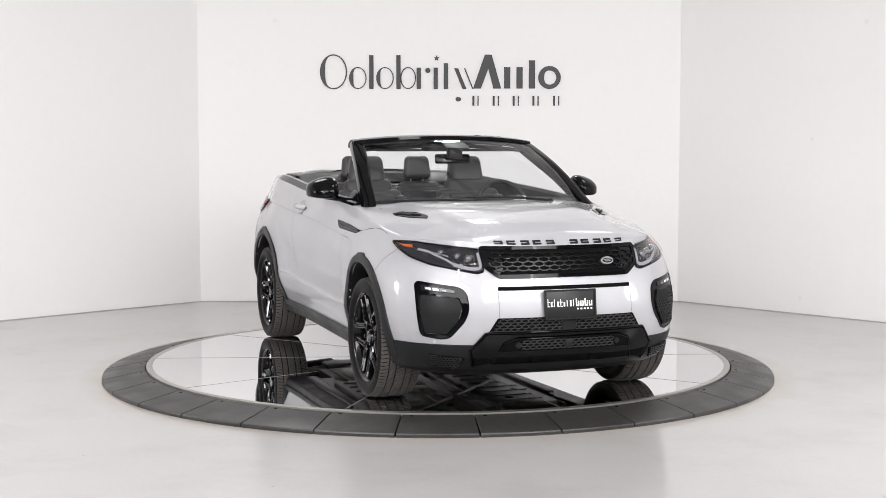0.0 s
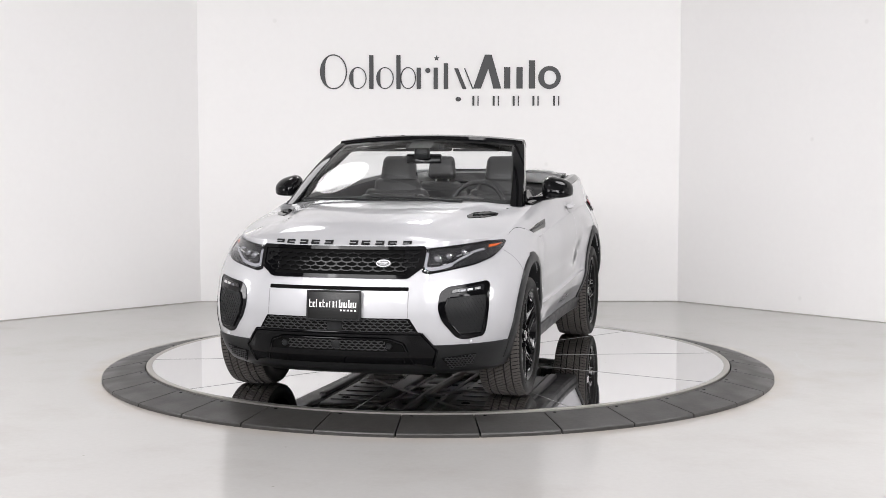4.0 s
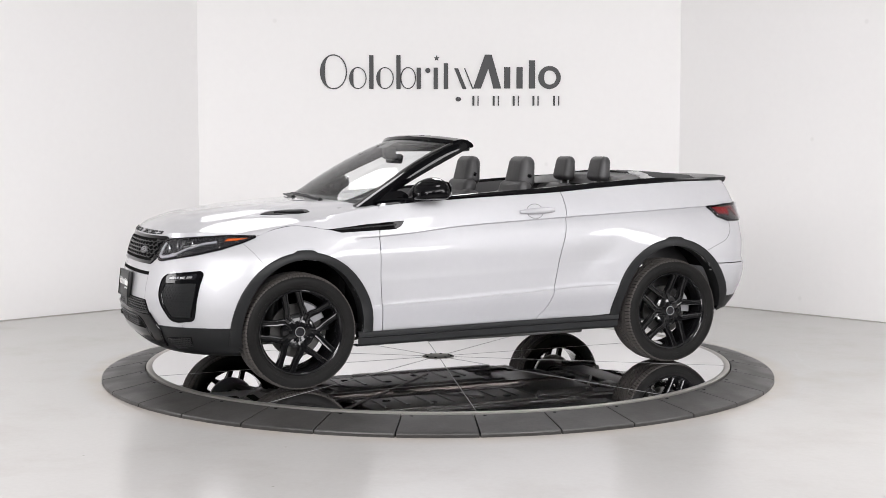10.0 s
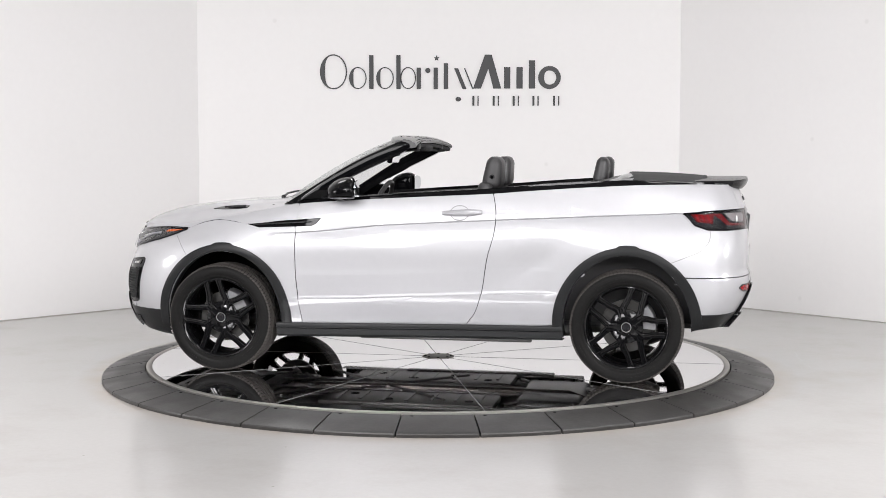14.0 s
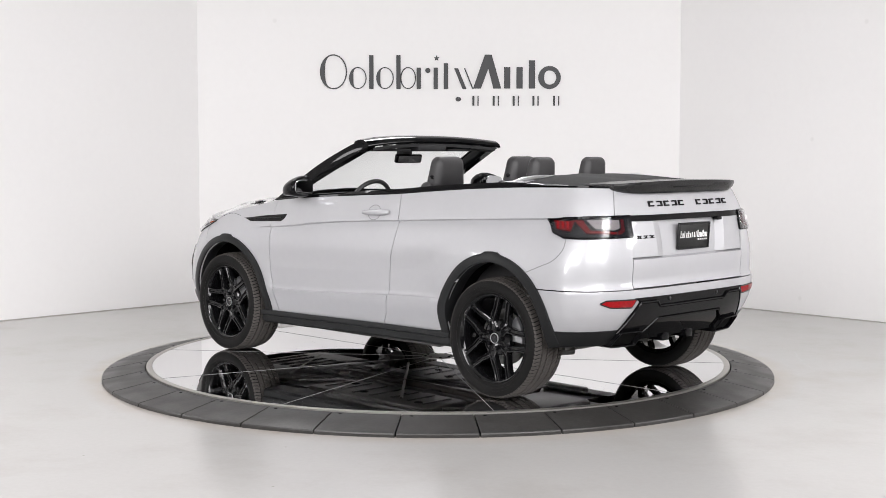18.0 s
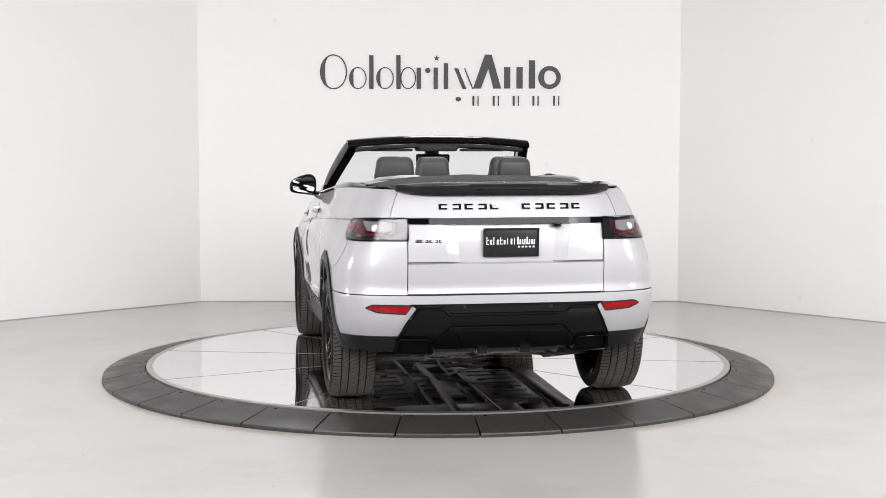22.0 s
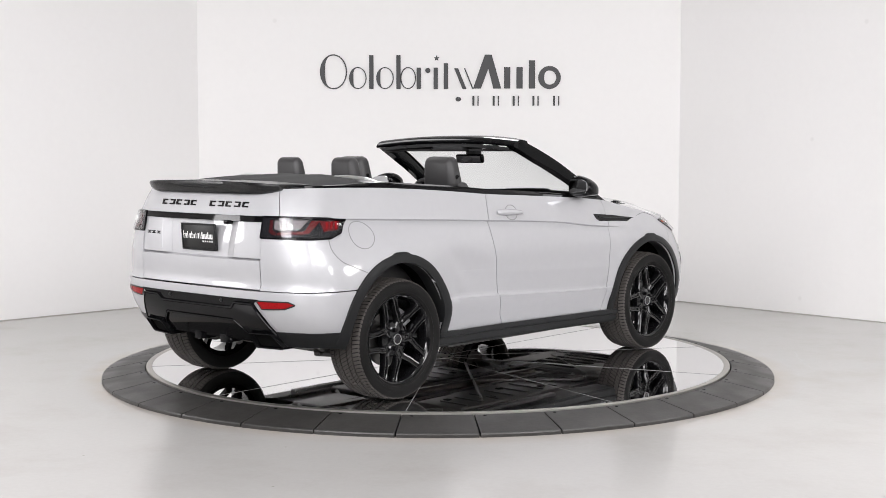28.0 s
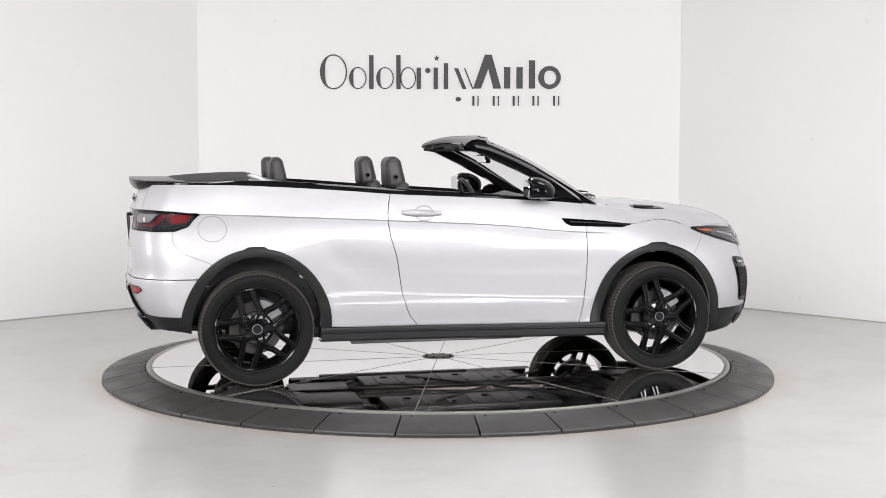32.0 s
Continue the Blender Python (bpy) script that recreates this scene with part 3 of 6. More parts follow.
def lifted(f, a, b, off):
    """The point of the surface f at (a, b), moved off metres outward."""
    p = f(a, b)
    if not off:
        return p
    e = 0.006
    n = (f(a + e, b) - f(a - e, b)).cross(f(a, b + e) - f(a, b - e))
    if n.length < 1e-9:
        return p
    n.normalize()
    out = Vector((p.x * 0.45 if abs(p.x) > 1.5 else 0, p.y * 0.6, 0.02))
    return p + (n if n.dot(out) > 0 else -n) * off


def evened(poly, seg):
    out = []
    k = len(poly)
    for i in range(k):
        a, b = Vector(poly[i][:2]), Vector(poly[(i + 1) % k][:2])
        n = max(1, int((b - a).length / seg + 0.5))
        out += [a.lerp(b, j / n) for j in range(n)]
    return [p for i, p in enumerate(out) if (p - out[i - 1]).length > 1e-6]


def plate_on(poly, f, off=0.002, depth=0.012, seg=0.04, bevel=0.0025):
    """A plate with a bevelled edge laid on the surface f, its outline given by (a, b) pairs."""
    loop = evened(poly, seg)
    k = len(loop)
    area = sum(loop[i - 1].x * loop[i].y - loop[i].x * loop[i - 1].y for i in range(k))
    if area < 0:
        loop.reverse()
    top = []
    for i in range(k):
        d1, d2 = (loop[i] - loop[i - 1]).normalized(), (loop[(i + 1) % k] - loop[i]).normalized()
        n = Vector((-(d1 + d2).y, (d1 + d2).x))
        n = n.normalized() if n.length > 1e-6 else Vector((-d1.y, d1.x))
        top.append(loop[i] + n * bevel)
    test = inside_poly([tuple(p) for p in top])
    pts = list(top)
    a0, a1 = min(p.x for p in top), max(p.x for p in top)
    b0, b1 = min(p.y for p in top), max(p.y for p in top)
    for i in range(int((a1 - a0) / seg) + 1):
        for j in range(int((b1 - b0) / seg) + 1):
            q = Vector((a0 + (i + 0.5) * seg, b0 + (j + 0.5) * seg))
            if test(q.x, q.y) and min((q - p).length for p in top) > seg * 0.4:
                pts.append(q)
    vs, _, fs, *_ = delaunay_2d_cdt(pts, [], [list(range(k))], 1, 1e-7)
    bm = bmesh.new()
    ups = [bm.verts.new(lifted(f, v.x, v.y, off)) for v in vs]
    for t in fs:
        try:
            bm.faces.new([ups[i] for i in t])
        except ValueError:
            pass
    r1 = [bm.verts.new(lifted(f, p.x, p.y, off - bevel)) for p in loop]
    r2 = [bm.verts.new(lifted(f, p.x, p.y, off - depth)) for p in loop]
    for i in range(k):
        j = (i + 1) % k
        for a, b in ((ups, r1), (r1, r2)):
            try:
                bm.faces.new((a[i], a[j], b[j], b[i]))
            except ValueError:
                pass
    return bm


def inside_poly(poly):
    def f(a, b):
        r = False
        j = len(poly) - 1
        for i in range(len(poly)):
            (x1, y1), (x2, y2) = poly[i][:2], poly[j][:2]
            if (y1 > b) != (y2 > b) and a < (x2 - x1) * (b - y1) / (y2 - y1) + x1:
                r = not r
            j = i
        return r
    return f


def bar_on(bm, pts, f, width, off=0.004, depth=0.008, closed=False):
    """A flat bar of a width that follows points (a, b) on the surface f."""
    pts = [Vector(p) for p in pts]
    k = len(pts)
    rows = []
    for i, p in enumerate(pts):
        a = pts[i - 1] if (i or closed) else pts[0]
        b = pts[(i + 1) % k] if (i < k - 1 or closed) else pts[-1]
        d = (b - a).normalized() if (b - a).length else Vector((1, 0))
        n = Vector((-d.y, d.x))
        w = (width[i] if isinstance(width, (list, tuple)) else width) / 2
        l, r = p + n * w, p - n * w
        rows.append([lifted(f, l.x, l.y, off - depth), lifted(f, l.x, l.y, off), lifted(f, r.x, r.y, off), lifted(f, r.x, r.y, off - depth)])
    if closed:
        rows.append(rows[0])
    vs = grid_faces(bm, rows)
    if not closed:
        bm.faces.new(vs[0][::-1])
        bm.faces.new(vs[-1])


def dense(pts, step=0.05):
    out = [Vector(pts[0])]
    for a, b in zip(pts, pts[1:]):
        a, b = Vector(a), Vector(b)
        k = max(1, int((b - a).length / step))
        out += [a.lerp(b, (i + 1) / k) for i in range(k)]
    return out


def spline(pts, n=6):
    """A smooth line through 2D points."""
    ps = [Vector(p) for p in pts]
    out = []
    for i in range(len(ps) - 1):
        p0, p1, p2, p3 = ps[max(i - 1, 0)], ps[i], ps[i + 1], ps[min(i + 2, len(ps) - 1)]
        for j in range(n):
            t = j / n
            out.append(0.5 * ((2 * p1) + (p2 - p0) * t + (2 * p0 - 5 * p1 + 4 * p2 - p3) * t * t + (3 * p1 - p0 - 3 * p2 + p3) * t ** 3))
    out.append(ps[-1])
    return out


# ---- car: body ----
CAR = tagged(new("car"), "silver convertible sport utility car with black wheels and trim, roof folded", "car")
CAR["kind"] = "thing"
WHEEL_Z, AXLE = 0.353, 1.33
ARCH = {1: (1.305, 0.388, 0.447), -1: (-1.33, 0.398, 0.455)}      # centre, inner half-length and height above the axle
SHOULDER = smooth_curve([(2.2, 0.925), (2.05, 0.925), (1.8, 0.945), (1.58, 0.972), (1.33, 1.02), (1.0, 1.078), (0.8, 1.112), (0.3, 1.146), (-0.1, 1.166), (-0.45, 1.182), (-0.8, 1.207), (-1.17, 1.229), (-1.53, 1.243), (-1.85, 1.246), (-2.2, 1.238)])
BOTTOM = smooth_curve([(2.25, 0.395), (1.8, 0.385), (1.7, 0.36), (0.9, 0.33), (-0.3, 0.343), (-0.9, 0.348), (-1.7, 0.43), (-2.2, 0.445)])
DOOR_F = smooth_curve([(0.2, 0.775), (0.33, 0.78), (0.5, 0.797), (0.685, 0.81), (0.976, 0.812), (1.2, 0.785)])
DOOR_R = smooth_curve([(0.2, -0.25), (0.35, -0.312), (0.417, -0.366), (0.541, -0.413), (0.78, -0.455), (0.943, -0.498), (1.051, -0.508), (1.12, -0.50), (1.25, -0.465)])
GAP = 0.0024
GATE_Y = 0.552          # the tailgate's side joints stand upright at this half-width


def in_arch(x, z, grow=0.0):
    for c, a, b in ARCH.values():
        if ((x - c) / (a + grow)) ** 2 + ((z - WHEEL_Z) / (b + grow)) ** 2 < 1:
            return True
    return False


def tail_angle(y, z):
    return math.asin(min(1.0, y / flank(TAIL(z) + 0.03, z)) ** (TAIL_N / 2))


def column(kind, s):
    """x of a body column as a function of height, and its nominal x."""
    if kind == "nose":
        e = math.cos(s) ** (2 / NOSE_N) if s < math.pi / 2 - 1e-6 else 0.0
        f = lambda z: NOSE(z) - NOSE_LEN(z) * (1 - e)
    elif kind == "tail":
        e = math.cos(s) ** (2 / TAIL_N) if s < math.pi / 2 - 1e-6 else 0.0
        f = lambda z: TAIL(z) + TAIL_LEN(z) * (1 - e)
    elif kind in ("corner", "gate"):
        def f(z):
            a = gate_turn(kind, s, z)
            return TAIL(z) + TAIL_LEN(z) * (1 - max(0.0, math.cos(a)) ** (2 / TAIL_N))
    elif kind == "fender":
        f = lambda z: (NOSE(z) - NOSE_LEN(z)) * (1 - s) + (DOOR_F(z) + GAP) * s
    elif kind == "door":
        f = lambda z: (DOOR_F(z) - GAP) * (1 - s) + (DOOR_R(z) + GAP) * s
    else:
        f = lambda z: (DOOR_R(z) - GAP) * (1 - s) + (TAIL(z) + TAIL_LEN(z)) * s
    return kind, s, f, f(0.9)


def gate_turn(kind, s, z):
    """The angle round the tail: from the flank to the gate's joint, or from the joint to the middle."""
    if kind == "corner":
        return math.pi / 2 + (tail_angle(GATE_Y, z) - math.pi / 2) * s
    return tail_angle((GATE_Y - 0.005) * (1 - s), z)


def body_point(col, z):
    kind, s, f, _ = col
    x = f(z)
    if kind in ("corner", "gate"):
        return Vector((x, flank(x, z) * math.sin(gate_turn(kind, s, z)) ** (2 / TAIL_N), z))
    if kind in ("nose", "tail"):
        n = NOSE_N if kind == "nose" else TAIL_N
        return Vector((x, flank(x, z) * math.sin(s) ** (2 / n) if s > 1e-6 else 0.0, z))
    return Vector((x, half_width(x, z), z))


def skin(cols, zs_of):
    """Rows of points for columns, with the heights given by zs_of(nominal x)."""
    return [[body_point(c, z) for z in zs_of(c)] for c in cols]


def cut_arches(bm):
    kill = [f for f in bm.faces if in_arch(f.calc_center_median().x, f.calc_center_median().z)]
    bmesh.ops.delete(bm, geom=kill, context="FACES")
    for v in bm.verts:
        if v.is_boundary:
            for c, a, b in ARCH.values():
                dx, dz = (v.co.x - c) / a, (v.co.z - WHEEL_Z) / b
                r = math.hypot(dx, dz)
                if 0.8 < r < 1.13 and v.co.z > 0.3:
                    x, z = c + dx / r * a, WHEEL_Z + dz / r * b
                    v.co = Vector((x, half_width(x, z), z))
    bmesh.ops.remove_doubles(bm, verts=bm.verts, dist=0.002)
    loose = [v for v in bm.verts if not v.link_faces]
    bmesh.ops.delete(bm, geom=loose, context="VERTS")


def levels(lo, hi, n):
    return [lo + (hi - lo) * i / n for i in range(n + 1)]


def heights(c):
    x, at = c[3], c[2]
    lo, low, top, hi = BOTTOM(x), LOW_LINE(at(0.53)), TOP_LINE(at(0.67)), SHOULDER(x)
    cr = min(CREASE(at(1.0)), hi - 0.03)
    return levels(lo, low - 0.004, 6) + [low - 0.0012, low + 0.001, low + 0.0045, low + 0.012] + levels(low + 0.03, top - 0.021, 2) + [top - 0.004, top + 0.0035] + levels(top + 0.021, cr - 0.06, 12) + [cr - 0.03, cr - 0.005, cr + 0.005] + levels(cr + 0.02, hi, 7)


LOW_ROW, CREASE_ROW = 16, 31


def span(kind, a, b, n):
    return [column(kind, a + (b - a) * i / n) for i in range(n + 1)]


def body():
    cut = radians(62)
    # bumper of the nose, in one piece across
    cols = span("nose", 0, cut, 26)
    half = skin(cols, heights)
    rows = [[Vector((p.x, -p.y, p.z)) for p in r] for r in half[:0:-1]] + half
    bm = bmesh.new()
    grid_faces(bm, rows)
    cut_arches(bm)
    thicken(bm, 0.012)
    part("front_bumper", bm, PAINT, CAR, "silver painted front bumper")
    # fenders
    cols = span("nose", cut, math.pi / 2, 16) + span("fender", 0, 1, 22)[1:]
    bm = bmesh.new()
    grid_faces(bm, skin(cols, heights))
    cut_arches(bm)
    thicken(bm, 0.012)
    pair("front_fender", bm, PAINT, CAR)
    # doors
    bm = bmesh.new()
    grid_faces(bm, skin(span("door", 0, 1, 34), heights))
    thicken(bm, 0.014)
    pair("door", bm, PAINT, CAR, "silver door without window frame")
    # rear quarters and the tail
    for lo_row, hi_row, corner in ((LOW_ROW, CREASE_ROW + 1, 33), (CREASE_ROW, None, 41.5)):
        cols = span("quarter", 0, 1, 44) + (span("corner", 0, 1, 20) if corner < 40 else span("tail", math.pi / 2, radians(corner), 16))[1:]
        bm = bmesh.new()
        grid_faces(bm, skin(cols, lambda c: heights(c)[lo_row:hi_row]))
        cut_arches(bm)
        thicken(bm, 0.012)
        pair("rear_quarter" if lo_row == LOW_ROW else "rear_shoulder", bm, PAINT, CAR)
    bm = bmesh.new()
    grid_faces(bm, skin(span("quarter", 0, 1, 44), lambda c: heights(c)[:LOW_ROW + 1]))
    cut_arches(bm)
    thicken(bm, 0.012)
    pair("lower_quarter", bm, PAINT, CAR)
    # rear bumper: one band across, below the tailgate
    cols = span("tail", math.pi / 2, 0, 64)
    half = skin(cols, lambda c: levels(BOTTOM(c[3]), 0.672, 22))
    rows = half + [[Vector((p.x, -p.y, p.z)) for p in r] for r in half[-2::-1]]
    bm = bmesh.new()
    grid_faces(bm, rows)
    cut_arches(bm)
    thicken(bm, 0.012)
    part("rear_bumper", bm, PAINT, CAR, "silver painted rear bumper")
    # tailgate: skin inside the corner cut
    def gate(z0, z1, sink, n, corner=32.4):
        cols = span("tail", radians(corner), 0, 18) if corner > 40 else span("gate", 0, 1, 18)
        half = skin(cols, lambda c: levels(z0, z1, n))
        rows = half + [[Vector((p.x, -p.y, p.z)) for p in r] for r in half[-2::-1]]
        for r in rows:
            for p in r:
                p.x += sink
        bm = bmesh.new()
        grid_faces(bm, rows)
        thicken(bm, 0.014)
        return bm
    tg = part("tailgate", gate(0.682, 0.842, 0.0, 6), PAINT, CAR, "silver tailgate")
    part("recess_panel", gate(0.848, 1.058, 0.028, 5), PAINT, tg)
    bm = bmesh.new()
    rows = []
    for i in range(37):
        y = -0.546 + 1.092 * i / 36
        a, b = on_tail(y, 0.842), on_tail(y, 0.849)
        rows.append([a, b + Vector((0.034, 0, 0.004))])
    grid_faces(bm, rows)
    thicken(bm, 0.006)
    part("ledge", bm, PAINT, tg)
    part("upper_panel", gate(1.092, 1.238, 0.0, 8, 40.9), PAINT, tg)
    return tg


TAILGATE = body()


HOOD_CROWN = smooth_curve([(2.13, 0.922), (2.10, 0.948), (2.07, 0.978), (2.045, 0.998), (2.02, 1.008), (1.9, 1.040), (1.8, 1.062), (1.7, 1.079), (1.546, 1.099), (1.343, 1.119), (1.14, 1.133), (0.95, 1.146), (0.7, 1.158)])
def crown_height(x):
    """The hood's middle line, evened out behind the lip."""
    r = max(0.0, min(0.22, (2.0 - x) * 0.6))
    return sum(HOOD_CROWN(x + r * k / 4) * (5 - abs(k)) for k in range(-4, 5)) / 25


HOOD_HALF = half_width(1.66, SHOULDER(1.66))


CLAM = smooth_curve([(1.9, 0.915), (1.70, 0.93), (1.575, 0.945), (1.46, 0.985), (1.349, 1.003), (1.239, 0.994), (1.144, 0.977), (1.05, 0.985), (0.85, 1.006), (0.7, 1.01)])


def hood_edges(s):
    """x of the front and the rear edge of the hood, s from -1 to 1 across."""
    return nose_x(s * HOOD_HALF, 0.925), 0.80 + 0.235 * (1 - abs(s) ** 2.2)


def hood_point(s, u):
    xf, xb = hood_edges(s)
    x = xf + (xb - xf) * u
    here = half_width(min(x, 1.66), SHOULDER(min(x, 1.66)))
    y = s * (HOOD_HALF + (here - HOOD_HALF) * min(1, u * 3))
    lim = half_width(x, SHOULDER(x))
    if abs(y) > lim:
        y = math.copysign(lim, y)
    q = min(1, abs(y) / here)
    crown = (1 - q ** 3.2) ** 0.92
    dome = 0.019 / (1 + math.exp((abs(y) - (0.42 + 0.17 * u)) / 0.020)) * min(1, u * 5) * (1 - 0.55 * u)
    roll = 1 - math.exp(-max(0, xf - x) / 0.05)
    top = crown_height(x + (NOSE(0.925) - xf) * (1 - u) * 0.75)
    edge = SHOULDER(x)
    z = edge + (top - 0.006 - edge) * crown + dome * roll
    return Vector((x, y, 0.927 if u == 0 else z))


def hood():
    n, m = 44, 88
    rows = []
    for i in range(n + 1):
        u = (i / n) ** 1.4
        row = []
        for j in range(m + 1):
            s = -1 + 2 * j / m
            s = math.copysign(1 - (1 - abs(s)) ** 1.3, s)
            row.append(hood_point(s, u))
        # the clamshell's flanks, down to the joint over the wheel
        for end in (0, -1):
            e = row[end]
            sg = 1 if e.y > 0 else -1
            skirt = []
            for k in (1, 2, 3):
                z = e.z + (CLAM(e.x) - e.z) * k / 3
                skirt.append(Vector((e.x, sg * (half_width(e.x, z) + 0.0025), z)))
            e.y += sg * 0.0025
            row = skirt[::-1] + row if end == 0 else row + skirt
        rows.append(row)
    bm = bmesh.new()
    grid_faces(bm, rows)
    bmesh.ops.remove_doubles(bm, verts=bm.verts, dist=0.0004)
    thicken(bm, 0.012)
    part("hood", bm, PAINT, CAR, "silver clamshell hood")


hood()


def on_hood(x, y):
    """The point of the hood over (x, y)."""
    s = y / half_width(min(x, 1.66), SHOULDER(min(x, 1.66)))
    xf, xb = hood_edges(s)
    p = hood_point(s, min(1, max(0, (xf - x) / (xf - xb))))
    return p


def on_lip(y, z):
    """The point of the hood's front lip at y and the height z."""
    s, a, b = y / HOOD_HALF, 0.0005, 0.25
    for _ in range(20):
        m = (a + b) / 2
        if hood_point(s, m).z < z:
            a = m
        else:
            b = m
    return hood_point(s, a)


# ---- car: cladding, arches, sills ----
def on_wrap(s, z):
    """The nose surface by the angle s round the corner."""
    sg, s = (-1 if s < 0 else 1), abs(s)
    e = max(0.0, math.cos(s)) ** (2 / NOSE_N)
    x = NOSE(z) - NOSE_LEN(z) * (1 - e)
    return Vector((x, sg * flank(x, z) * math.sin(s) ** (2 / NOSE_N), z))


def wrap_y(y, z):
    x = nose_x(y, z)
    return wrap_x(x, z)


def wrap_x(x, z):
    e = min(1, max(0, 1 - (NOSE(z) - x) / NOSE_LEN(z)))
    return math.acos(min(1, e ** (NOSE_N / 2)))


def tail_wrap(s, z):
    sg, s = (-1 if s < 0 else 1), abs(s)
    e = max(0.0, math.cos(s)) ** (2 / TAIL_N)
    x = TAIL(z) + TAIL_LEN(z) * (1 - e)
    return Vector((x, sg * flank(x, z) * math.sin(s) ** (2 / TAIL_N), z))


def tail_y(y, z):
    x = tail_x(y, z)
    return tail_a(x, z)


def tail_a(x, z):
    e = min(1, max(0, 1 - (x - TAIL(z)) / TAIL_LEN(z)))
    return math.acos(min(1, e ** (TAIL_N / 2)))


def both_sides(rows):
    return rows + [[Vector((p.x, -p.y, p.z)) for p in r] for r in rows[-2::-1]]


def cladding():
    # lower front, satin black, under the painted bumper
    cols = span("nose", math.pi / 2, 0, 40)
    half = []
    for c in cols:
        r = []
        for z in (0.405, 0.396, 0.37, 0.34, 0.31, 0.28, 0.255, 0.24):
            p = body_point(c, z)
            k = 0.006 if z < 0.4 else -0.012
            d = Vector((p.x - 0.9, p.y, 0)).normalized()
            r.append(p + d * k)
        p = r[-1]
        r.append(Vector((p.x - 0.05, p.y * 0.94, 0.215)))
        half.append(r)
    bm = bmesh.new()
    grid_faces(bm, both_sides(half))
    cut_arches(bm)
    part("lower_front_cladding", bm, SATIN_BLACK, CAR, "grained black lower bumper cladding")
    # lower rear
    cols = span("tail", math.pi / 2, 0, 34)
    half = []
    for c in cols:
        r = []
        for z in (0.452, 0.44, 0.415, 0.39, 0.37, 0.352):
            p = body_point(c, z)
            k = 0.005 if z < 0.45 else -0.012
            d = Vector((p.x + 1.0, p.y, 0)).normalized()
            r.append(p + d * k)
        p = r[-1]
        r.append(Vector((p.x + 0.06, p.y * 0.93, 0.338)))
        half.append(r)
    bm = bmesh.new()
    grid_faces(bm, [r for r in half if r[0].y > 0.575])
    cut_arches(bm)
    pair("lower_rear_cladding", bm, SATIN_BLACK, CAR, "grained black lower rear cladding")
    # sills
    bm = bmesh.new()
    rows = []
    for i in range(41):
        x = 0.95 - 1.88 * i / 40
        b = BOTTOM(x)
        w = half_width(x, 0.34)
        rows.append([(x, w - 0.03, b + 0.004), (x, w + 0.012, b + 0.001), (x, w + 0.018, b - 0.012), (x, w + 0.016, b - 0.03), (x, w + 0.004, b - 0.038), (x, w + 0.002, b - 0.075), (x, w - 0.012, b - 0.09), (x, w - 0.16, b - 0.095)])
    grid_faces(bm, rows)
    pair("sill", bm, SATIN_BLACK, CAR, "black plastic sill moulding")
    # wheel arch mouldings
    for sgn, (c, a, b) in ARCH.items():
        bm = bmesh.new()
        rows = []
        ao, bo = (a + 0.068, b + 0.048) if sgn > 0 else (a + 0.07, b + 0.053)
        n = 60
        for i in range(n + 1):
            th = radians(-7 + 195 * i / n) if sgn > 0 else radians(-9 + 187 * i / n)
            co, si = math.cos(th), math.sin(th)
            tab = 0.011 if abs(math.degrees(th) - 90) < 8.5 else 0.0
            row = []
            for k, (off, f) in enumerate(((-0.10, -0.005), (0.0, -0.006), (0.009, 0.02), (0.012, 0.3), (0.012, 0.8), (0.010, 0.97), (-0.008, 1.0))):
                aa, bb = a + (ao - a) * f, b + (bo + tab - b) * f
                x, z = c + aa * co, WHEEL_Z + bb * si
                y = half_width(x, max(z, 0.28))
                row.append(Vector((x, y + off, z)))
            rows.append(row)
        grid_faces(bm, rows)
        pair("wheel_arch_moulding", bm, SATIN_BLACK, CAR, "black plastic wheel arch moulding")
        # dark liner behind the wheel
        bm = bmesh.new()
        rows = []
        for i in range(25):
            th = radians(3 + 174 * i / 24)
            x, z = c + (a + 0.012) * math.cos(th), WHEEL_Z + (b + 0.012) * math.sin(th)
            y = half_width(x, max(z, 0.3)) - 0.014
            rows.append([(x, y, z), (x, y - 0.1, z), (x, 0.52, z)])
        vs = grid_faces(bm, rows)
        bm.faces.new([r[-1] for r in vs])
        pair("wheel_liner", bm, DARK, CAR)


cladding()


